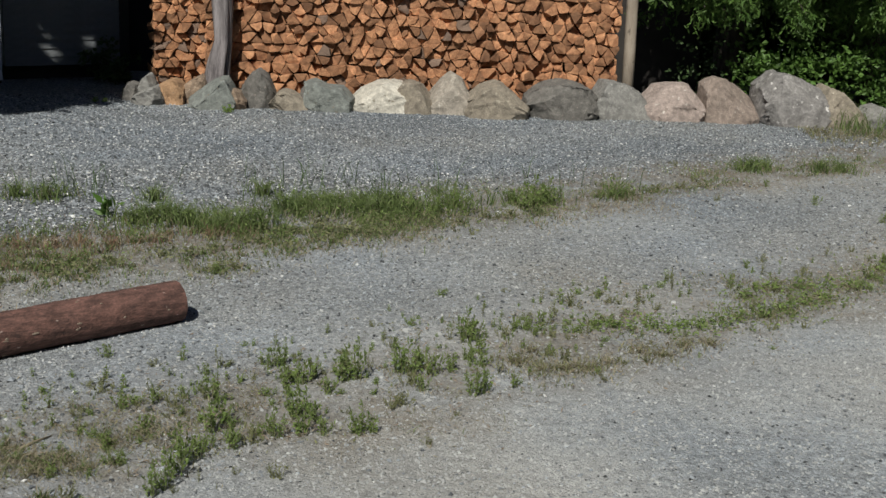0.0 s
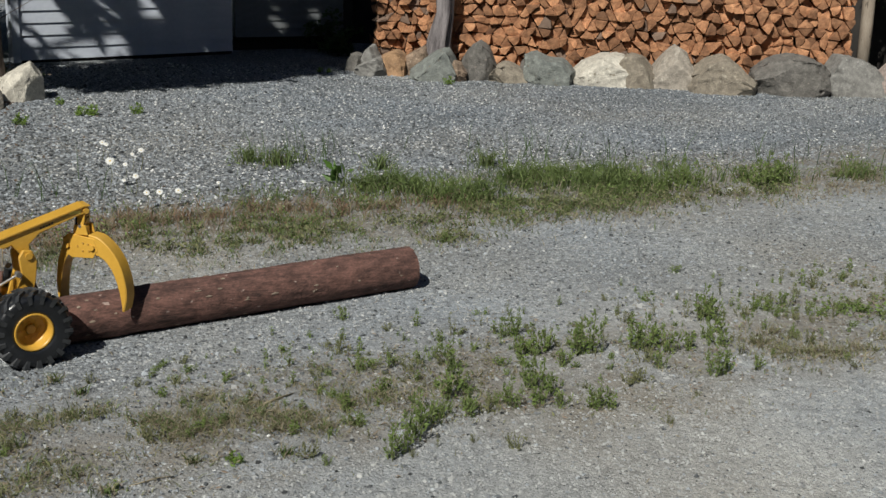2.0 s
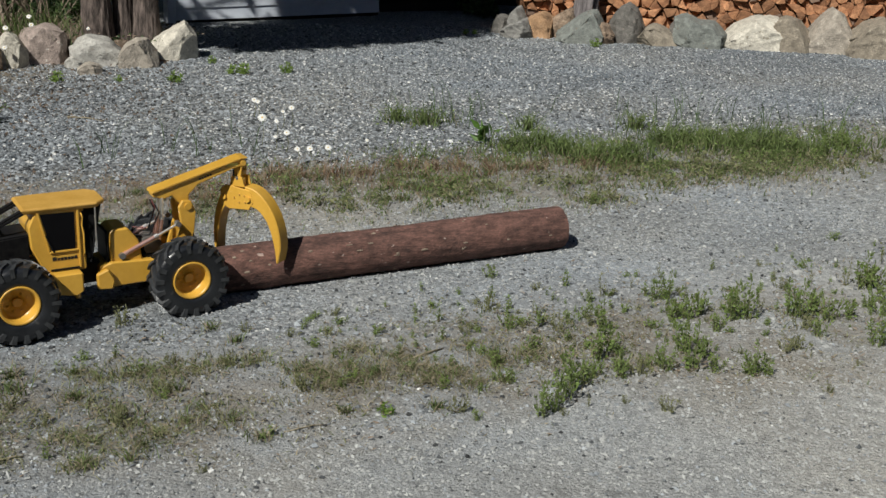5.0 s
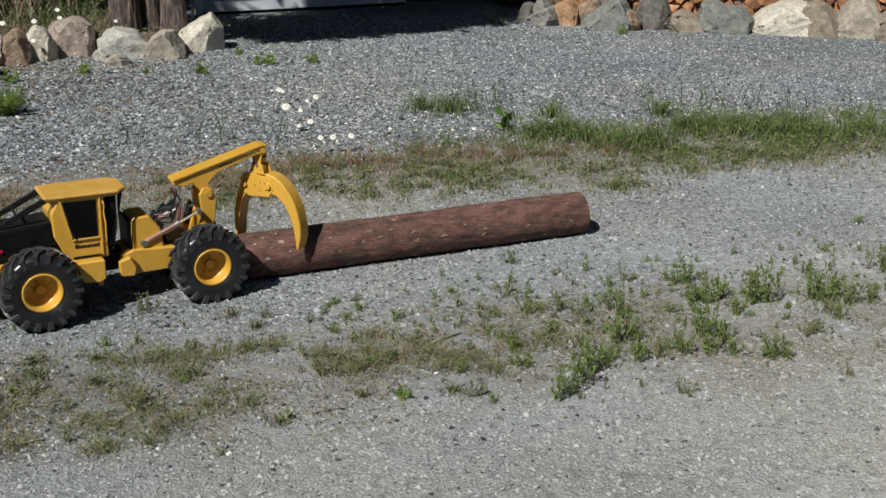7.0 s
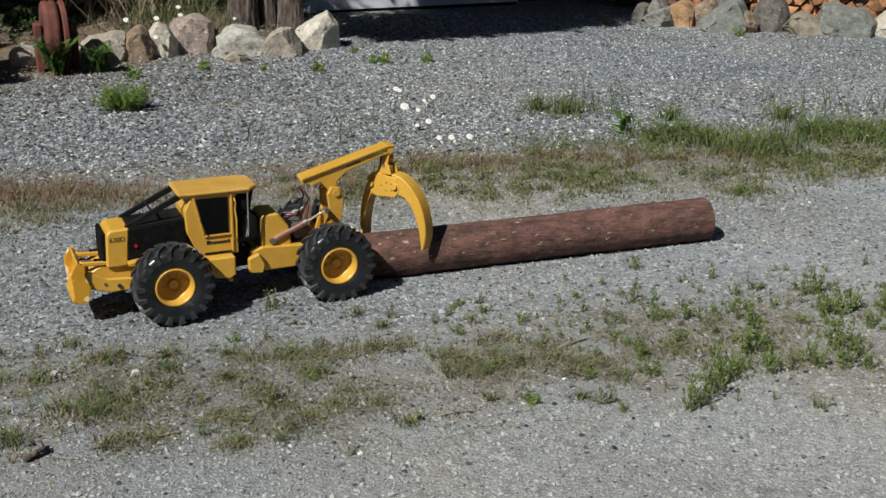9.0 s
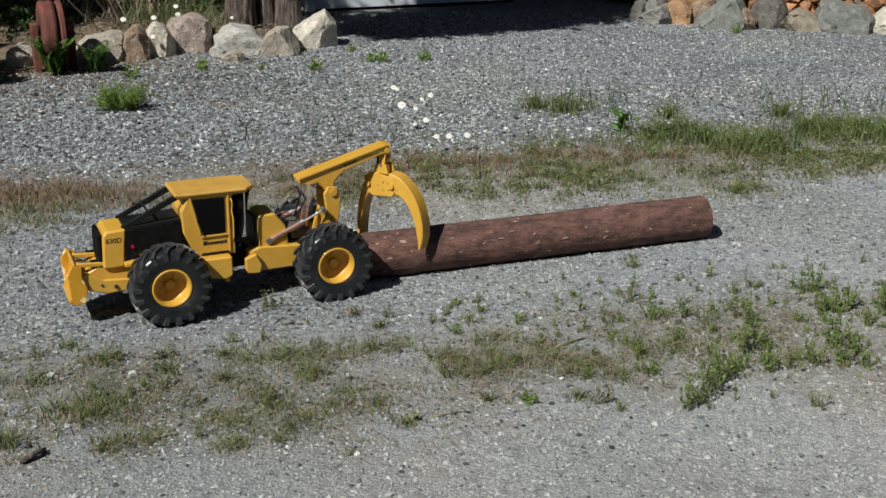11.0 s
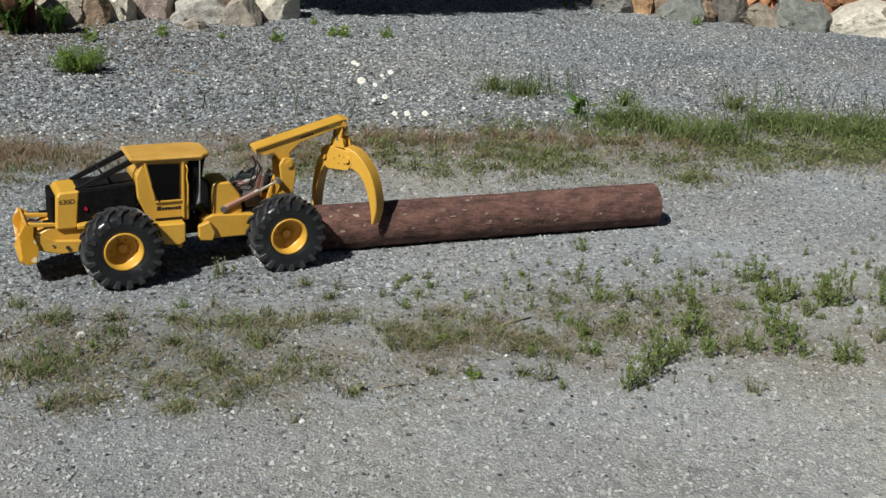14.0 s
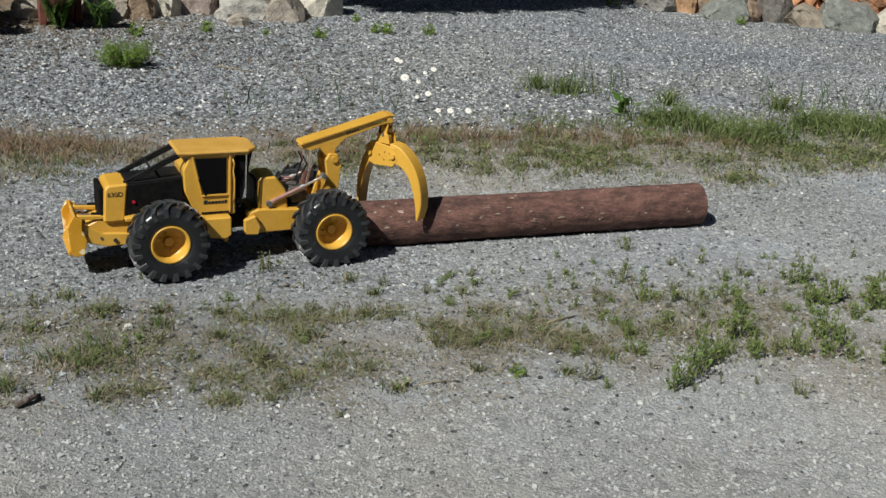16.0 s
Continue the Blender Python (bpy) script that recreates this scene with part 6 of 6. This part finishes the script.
for k in range(420):
    x, y = br.uniform(-7.4, -5.45), br.uniform(7.3, 8.7)
    d = np.array((br.normal(0, 0.35), br.normal(0, 0.35), br.uniform(0.5, 1.0)))
    sets.append((*tube([(x, y, 0.05), (x + d[0] * 0.5, y + d[1] * 0.5, d[2] * 0.6), (x + d[0], y + d[1], d[2] * 1.1)], [0.007, 0.004, 0.0015], 5), 0))
stuff("dry_twigs", sets, [TWIG], "bare grey-brown twigs of a dry bush", "twigs")


# small gaps between the boughs, through which round spots of sun fall on the sheds: distance along the wall and height
ALONG_WHITE, ALONG_GREY = Vector((0.718, 0.696, 0)), Vector((0.832, 0.555, 0))
SUN_SPOTS = [Vector((-5.23, 9.28, 0)) + ALONG_WHITE * u + Vector((0, 0, z)) for u, z in ((0.73, 0.40), (0.80, 0.17), (1.15, 0.37), (1.21, 0.19), (1.37, 0.15), (1.62, 0.06), (1.52, 0.26), (1.70, 0.33), (1.73, 0.30), (1.0, 0.62), (1.4, 0.66))]
SUN_SPOTS += [Vector((-3.92, 10.75, 0)) + ALONG_GREY * u + Vector((0, 0, z)) for u, z in ((0.07, 0.31), (0.10, 0.21), (0.03, 0.15), (0.42, 0.24), (0.78, 0.30), (0.72, 0.39), (0.3, 0.5))]
LEVEL = Vector((0, 0, 1)).cross(SUN_WAY).normalized()
STEEP = SUN_WAY.cross(LEVEL)
GAPS = np.array([(q.dot(LEVEL), q.dot(STEEP)) for q in SUN_SPOTS])
GAP_WIDTH = np.array([0.78] * 11 + [0.66] * 7)          # the boughs before the white wall are the denser ones


def clump_cloud(r, centers, per, radius, size, up=0.0, aspect=0.45, drop=0.0, origin=None):
    n = len(centers) * per
    c = np.repeat(np.asarray(centers, float), per, 0)
    off = r.normal(0, 1, (n, 3))
    off *= (radius * r.random(n) ** 0.5 / np.maximum(np.linalg.norm(off, axis=1), 1e-6))[:, None]
    off[:, 2] = off[:, 2] * 0.6 - drop * np.linalg.norm(off[:, :2], axis=1)
    at = c + off
    if origin is not None:
        flat = (at + origin) @ np.array([LEVEL, STEEP]).T
        gone = (np.linalg.norm(flat[:, None] - GAPS[None], axis=2) < 0.035 + GAP_WIDTH[None] * size).any(1)
        at = at[~gone]
    return leaves(r, at, size, up, aspect)


def bark_trunk(radius, seed):
    """A trunk whose lower part is furrowed: upright ridges of bark broken into plates."""
    seg, verts, faces = 72, [], []
    heights = [-0.05 + 0.022 * k for k in range(66)] + [1.8, 2.6, 3.8, 5.2, 6.5]
    for i, z in enumerate(heights):
        swollen = radius * (1 + 0.5 * math.exp(-max(z, 0) / 0.12)) * max(0.15, 1 - 0.13 * max(z, 0))
        for k in range(seg):
            a = 2 * math.pi * k / seg
            c, s = math.cos(a), math.sin(a)
            sway = 0.10 * noise.noise(Vector((c * 0.9, s * 0.9, z * 1.1 + seed)))
            wob = noise.noise(Vector((c * 2, s * 2, z * 5 + seed))) * 0.7
            ridge = abs(noise.noise(Vector((c * 5.5 + wob, s * 5.5 + wob, z * 3.2 + seed * 1.7))))
            plate = noise.noise(Vector((c * 9, s * 9, z * 16 + seed)))
            r = swollen * (1 + sway + 0.10 * min(1.0, ridge * 4.5) - 0.07 + 0.035 * plate)
            verts.append((r * c, r * s, z))
    for i in range(len(heights) - 1):
        for k in range(seg):
            a, b = i * seg + k, i * seg + (k + 1) % seg
            faces.append((a, b, b + seg, a + seg))
    return verts, faces


def conifer(x, y, radius, seed, crown_spots, label, limb=True, boughs=()):
    r = np.random.default_rng(seed)
    top = thing("tree", label, "tree", pose(x, y, 0))
    v, f = bark_trunk(radius, seed)
    part("trunk", mesh_np("trunk", v, f, TRUNK, True), None, top, "furrowed grey-brown trunk")
    spots = np.asarray(crown_spots, float) - (x, y, 0)
    if limb:
        for s in spots[:: max(1, len(spots) // 16)]:
            z0 = min(6.0, max(1.6, s[2] * 0.9))
            v, f = tube([(0, 0, z0), s * 0.5 + np.array((0, 0, z0 * 0.5 + 0.15)), s], [0.045, 0.028, 0.01], 6)
            part("limb", mesh_np("limb", v, f, TRUNK, True), None, top)
    v, f = clump_cloud(r, spots, 60, 0.36, 0.17, -0.2, 0.35, 0.25, (x, y, 0))
    part("crown", mesh_np("crown", v, f, CEDAR), None, top, "dense hanging green crown")
    if len(boughs):
        v, f = clump_cloud(r, np.asarray(boughs, float) - (x, y, 0), 70, 0.20, 0.11, -0.2, 0.4, 0.2, (x, y, 0))
        part("low_boughs", mesh_np("low_boughs", v, f, CEDAR), None, top, "unseen dense boughs added to shade the white wall")
    return top


# the crowns overhang the yard's far corner and shade the sheds behind it
cr = np.random.default_rng(14)


def overhang(count, x0, x1, y_from, y_to, z0, z1):
    """Spots of a crown high over a stretch of ground, set back along the sunlight's way."""
    out = []
    for _ in range(count):
        x = cr.uniform(x0, x1)
        lo = y_from(x)
        y, z = cr.uniform(lo, max(lo + 0.3, y_to)), cr.uniform(z0, z1)
        out.append((x + SUN_WAY.x / SUN_WAY.z * z, y + SUN_WAY.y / SUN_WAY.z * z + 0.2, z))
    return out


def edge(x):
    return 8.42 + (x + 4.07) * 1.09 if x > -4.07 else 8.42 + (-4.07 - x) * 0.45


# out of view, added to keep sky light off the sheds
over_sheds = [(cr.uniform(-6.0, -2.6), cr.uniform(8.9, 11.2), cr.uniform(2.6, 3.6)) for _ in range(170)] + [(cr.uniform(-4.7, -3.4), cr.uniform(7.6, 9.0), cr.uniform(2.5, 3.2)) for _ in range(90)]      # boughs straight over the sheds
# unseen boughs added between the sun and the white wall to shade it
wall_boughs = []
while len(wall_boughs) < 135:
    u, z, back = cr.uniform(0.2, 1.95), cr.uniform(0.0, 0.8), cr.uniform(3.4, 5.4)
    if u > 1.05 - 1.1 * z:
        q = Vector((-5.23, 9.28, z)) + ALONG_WHITE * u - SUN_WAY * back
        wall_boughs.append((q.x, q.y, q.z))
conifer(-4.92, 7.60, 0.105, 61, overhang(470, -4.35, -3.7, edge, 11.9, 2.6, 5.0) + over_sheds, "tall conifer with furrowed trunk behind the rocks", True, wall_boughs)
conifer(-4.80, 7.76, 0.075, 62, overhang(480, -3.9, -2.95, edge, 12.6, 2.8, 5.2), "tall conifer with furrowed trunk behind the rocks")
conifer(-4.62, 7.76, 0.086, 63, overhang(60, -7.4, -5.9, edge, 11.5, 2.6, 5.2) + overhang(10, -5.3, -4.4, edge, 9.1, 2.6, 4.6), "tall conifer with furrowed trunk behind the rocks")
back_spots = [(-7.4 + 1.5 * cr.random() * math.cos(a), 9.6 + 1.2 * cr.random() * math.sin(a), cr.uniform(1.0, 5.5)) for a in cr.uniform(0, 6.28, 90)]
conifer(-7.3, 9.7, 0.14, 64, back_spots + overhang(90, -9.0, -6.05, lambda x: 6.9, 8.6, 2.4, 4.6) + overhang(140, -9.5, -5.65, lambda x: 8.4, 11.0, 2.4, 5.0), "dark conifer at the back of the planting bed")

# dark bushes at the back of the bed
for x, y, s in ((-5.95, 8.0, 0.34), (-5.55, 8.3, 0.30), (-6.55, 7.25, 0.30), (-6.25, 7.0, 0.20), (-6.8, 6.3, 0.30), (-7.0, 6.65, 0.42), (-6.15, 7.75, 0.28), (-7.9, 7.4, 0.55), (-6.9, 7.1, 0.32), (-7.3, 8.6, 0.7), (-6.3, 9.2, 0.6), (-8.6, 8.4, 0.8), (-9.2, 7.0, 0.8)):
    r = np.random.default_rng(int(abs(x * 91)))
    cs = np.c_[r.normal(0, s * 0.45, 26), r.normal(0, s * 0.4, 26), np.abs(r.normal(s * 0.55, s * 0.3, 26))]
    v, f = clump_cloud(r, cs, 40, s * 0.32, 0.055, 0.3)
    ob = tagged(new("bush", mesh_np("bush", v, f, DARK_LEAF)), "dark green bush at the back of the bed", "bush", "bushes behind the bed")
    ob.matrix_basis = pose(x, y, 0)

# bushes at the shed's foot, the shade there given by the dark leaf colour
for x, y, s in ((-3.12, 11.08, 0.26), (-2.98, 10.85, 0.16)):
    r = np.random.default_rng(int(abs(x * 77)))
    cs = np.c_[r.normal(0, s * 0.4, 16), r.normal(0, s * 0.3, 16), np.abs(r.normal(s * 0.6, s * 0.4, 16))]
    v, f = clump_cloud(r, cs, 26, s * 0.34, 0.06, 0.4)
    ob = tagged(new("bush", mesh_np("bush", v, f, DARK_LEAF)), "small bush at the shed's foot, its shade put into the dark leaf colour", "bush", "bushes by the shed")
    ob.matrix_basis = pose(x, y, 0)

# ---- greenery behind the rocks at the yard's other side ----
gr_ = np.random.default_rng(33)
# the first bush has its shade in the darker leaf colour
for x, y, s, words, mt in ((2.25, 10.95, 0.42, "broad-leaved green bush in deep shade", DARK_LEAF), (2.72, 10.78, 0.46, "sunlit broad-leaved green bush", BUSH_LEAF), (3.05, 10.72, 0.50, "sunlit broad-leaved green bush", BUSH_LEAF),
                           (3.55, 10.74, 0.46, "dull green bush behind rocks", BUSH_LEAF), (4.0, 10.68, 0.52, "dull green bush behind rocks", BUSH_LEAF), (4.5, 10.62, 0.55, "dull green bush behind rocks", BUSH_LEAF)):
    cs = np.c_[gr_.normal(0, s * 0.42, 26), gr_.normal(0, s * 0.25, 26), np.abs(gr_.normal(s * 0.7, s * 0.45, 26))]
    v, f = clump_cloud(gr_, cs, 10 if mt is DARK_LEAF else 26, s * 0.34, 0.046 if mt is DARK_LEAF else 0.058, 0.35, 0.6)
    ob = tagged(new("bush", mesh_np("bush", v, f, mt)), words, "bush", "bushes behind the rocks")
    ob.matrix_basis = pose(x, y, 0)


def cedar(x, y, seed, reach, low, label):
    """A cedar whose drooping boughs hang low towards the yard."""
    r = np.random.default_rng(seed)
    top = thing("cedar", label, "tree", pose(x, y, 0), "cedars")
    v, f = tube([(0, 0, -0.05), (0, 0, 0.5), (0.02, 0, 2.0), (0, 0, 5.5)], [0.17, 0.14, 0.12, 0.03], 16, 0.12, seed)
    part("trunk", mesh_np("trunk", v, f, TRUNK, True), None, top)
    pts = []
    for k in range(46):
        a = r.uniform(-2.9, 0.3) if k % 3 else r.uniform(0, 6.28)
        z0 = low + 0.25 + 3.6 * r.random() ** 1.2
        ln_ = reach * r.uniform(0.6, 1.0) * (1.1 - z0 / 7)
        d = np.array((math.cos(a), math.sin(a), 0))
        tip = d * ln_ + (0, 0, z0 - 0.28 * ln_)
        mid = d * ln_ * 0.5 + (0, 0, z0 + 0.06)
        v, f = tube([(0, 0, z0), mid, tip], [0.022, 0.012, 0.004], 5)
        part("bough", mesh_np("bough", v, f, TRUNK), None, top)
        t = r.uniform(0.25, 1.05, 15)
        base = np.where(t[:, None] < 0.5, np.array((0, 0, z0)) + (mid - (0, 0, z0)) * (t[:, None] * 2), mid + (tip - mid) * (t[:, None] * 2 - 1))
        pts.append(base + r.normal(0, 0.07, (15, 3)))
    for k in range(12):          # low outer boughs that catch the sun
        tip = np.array((r.uniform(-0.75, 1.2), 10.32 - y + r.uniform(-0.12, 0.30), r.uniform(0.88, 1.18)))
        mid = tip * (0.55, 0.55, 1) + (0, 0, 0.35)
        v, f = tube([(0, 0, 1.6), mid, tip], [0.022, 0.012, 0.004], 5)
        part("bough", mesh_np("bough", v, f, TRUNK), None, top)
        t = r.uniform(0.62, 1.03, 20)[:, None]
        pts.append(mid + (tip - mid) * (t * 2 - 1) + r.normal(0, 0.05, (20, 3)))
    c = np.concatenate(pts)
    n = 24
    q = np.repeat(c, n, 0)
    q = q + np.c_[r.normal(0, 0.055, len(q)), r.normal(0, 0.055, len(q)), -np.abs(r.normal(0, 0.075, len(q)))]
    v, f = leaves(r, q, 0.058, -1.1, 0.30)
    hi = np.c_[r.uniform(-1.0, 1.0, 130), r.uniform(-1.35, 0.7, 130), r.uniform(0.95, 2.4, 130)]
    hv, hf = clump_cloud(r, hi, 34, 0.26, 0.11, -0.5, 0.3, 0.3)
    part("upper_sprays", mesh_np("upper_sprays", hv, hf, CEDAR), None, top)
    near = [np.array(q) - (x, y, 0) for q in canopy if abs(q[0] - x + 0.6) < 0.75]
    if near:
        kv, kf = clump_cloud(r, near, 40, 0.30, 0.16, -0.3, 0.35, 0.2)
        part("outer_boughs", mesh_np("outer_boughs", kv, kf, CEDAR), None, top)
    part("sprays", mesh_np("sprays", v, f, CEDAR), None, top, "drooping yellow-green cedar sprays")


# unseen boughs over the yard, added to shade the greenery behind the rocks
canopy = overhang(330, 2.0, 6.0, lambda x: 11.4, 13.2, 2.2, 4.0)
cedar(2.7, 12.0, 71, 1.5, 0.75, "cedar with drooping boughs behind the rocks")
cedar(4.1, 11.8, 72, 1.6, 0.60, "cedar with drooping boughs behind the rocks")
cedar(5.6, 11.2, 73, 1.5, 0.45, "cedar with drooping boughs behind the rocks")
sets = []
# backdrop of dark leaves, coloured as the deep shade behind the cedars
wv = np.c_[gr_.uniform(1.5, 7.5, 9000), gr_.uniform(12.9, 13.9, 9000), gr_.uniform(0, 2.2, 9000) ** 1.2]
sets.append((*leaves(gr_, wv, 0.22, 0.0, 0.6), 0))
stuff("far_undergrowth", sets, [DARK_LEAF], "dark leaf backdrop added to fill the shade behind the cedars", "undergrowth")
gz = np.c_[gr_.uniform(3.2, 4.6, 900), gr_.uniform(9.6, 10.7, 900)]
gv2, gf2 = blades(gr_, gz, 0.22, 0.007, 0.7)
low_v = np.c_[gr_.uniform(2.85, 4.6, 3600), gr_.normal(9.75, 0.28, 3600)]
dv2, df2 = blades(gr_, low_v[::2], 0.06, 0.006, 1.3)
ev2, ef2 = blades(gr_, low_v[1::2], 0.06, 0.006, 1.5)
stuff("verge_grass", [(gv2, gf2, 0), (dv2, df2, 1), (ev2, ef2, 2)], [GRASS, LEAF_DULL, STRAW], "long grass round the end of the rock row", "grass")
r4 = np.random.default_rng(3)
wisps = np.r_[scatter(r4, [(-0.6, 6.9), (-0.25, 6.95), (-1.0, 6.8)], 75, (0.30, 0.17)), scatter(r4, [(-2.10, 6.35), (-2.0, 6.5), (-2.9, 5.3), (-3.2, 5.0)], 70, (0.14, 0.12)), scatter(r4, [(0.7, 7.2)], 20, (0.3, 0.1))]
wv1, wf1 = blades(r4, wisps, 0.25, 0.0050, 0.75)
stuff("seed_stalks", [(wv1, wf1, 0)], [DARK_LEAF], "thin dry seed stalks in the gravel", "grass stalks")


# ---- brown leaf bits on the gravel before the bed ----
r5 = np.random.default_rng(8)
bits = np.c_[r5.normal(-4.9, 0.75, 3200), r5.normal(5.95, 0.75, 3200)]
bits = np.c_[bits, swell_np(bits) + 0.006]
stuff("leaf_bits", [(*leaves(r5, bits, 0.020, 0.15, 0.5), 0)], [LITTER], "brown dry leaf bits strewn over the gravel", "leaf litter")


# ---- woods round the yard ----
# tall dark conifers all round the clearing, behind and beside the camera too
# never in view; added to keep low sky light out of the shadows
r6 = np.random.default_rng(17)
sets = []
for k in range(84):
    a = 2 * math.pi * (k + r6.uniform(-0.3, 0.3)) / 84
    far = r6.uniform(15.5, 19.0)
    x, y, tall = -1.5 + far * math.cos(a), 4.0 + far * math.sin(a), r6.uniform(8.5, 11.0)
    if y > 9:
        tall *= 0.9
    sets.append((*tube([(x, y, -0.1), (x, y, tall * 0.5), (x, y, tall)], [0.22, 0.14, 0.03], 7), 1))
    z = tall * r6.random(420) ** 0.8
    r, b = (1.0 - z / tall) * 1.9 * r6.random(420) ** 0.4 + 0.1, r6.uniform(0, 2 * np.pi, 420)
    sets.append((*leaves(r6, np.c_[x + r * np.cos(b), y + r * np.sin(b), z], 0.75, -0.5, 0.5), 0))
stuff("far_woods", sets, [DARK_LEAF, TRUNK], "unseen conifer woods added round the yard to cut low sky light", "woods")


# ---- loose chips and sticks on the gravel ----
for k, (x, y, w) in enumerate([(-1.42, 3.98, 0.03), (-1.46, 3.39, 0.02), (-1.32, 4.22, 0.018), (-0.11, 4.37, 0.03), (0.01, 4.35, 0.022), (-2.17, 2.55, 0.028), (-2.37, 2.46, 0.025), (-1.4, 2.38, 0.016), (-0.78, 2.8, 0.016), (-0.76, 2.87, 0.014), (0.3, 6.4, 0.035), (0.98, 4.86, 0.02), (-1.28, 3.27, 0.02)]):
    ob = new("stone_chip", mesh_bm("stone_chip", boulder(90 + k, w * 0.9, w * 0.7, w * 0.35, 5, 0.05), WHITE_CHIP))
    ob.matrix_basis = pose(x, y, swell(x, y) + 0.002, 0, 0, k * 47)
    tagged(ob, "pale flat stone chip lying on the gravel", "stone", "loose pale chips")
for k, (x0, y0, x1, y1, r) in enumerate([(-2.1, 2.03, -2.09, 2.1, 0.0085), (-1.9, 2.25, -1.85, 2.3, 0.0025), (-1.17, 3.15, -1.1, 3.27, 0.0035), (-1.14, 3.12, -1.09, 3.13, 0.003), (-1.32, 2.62, -1.23, 2.7, 0.002), (-3.97, 5.74, -3.73, 5.71, 0.004)]):
    mx, my = (x0 + x1) / 2 + 0.01, (y0 + y1) / 2 + 0.012
    v, f = tube([(x0, y0, swell(x0, y0) + r), (mx, my, swell(mx, my) + r * 1.6 + 0.003), (x1, y1, swell(x1, y1) + r)], [r, r * 0.85, r * 0.5], 9, 0.45, k)
    tagged(new("stick", mesh_np("stick", v, f, TRUNK if r > 0.008 else STRAW, True)), "short dark stick lying on the gravel" if r > 0.008 else "pale dry stalk lying on the gravel", "stick", "sticks on the gravel")

tagged(new("timber_post", mesh_bm("timber_post", box(-5.85, -5.78, 8.72, 8.80, -0.05, 1.6, 0.006), POST_WOOD)), "brown sawn timber post behind the tree trunks", "post")
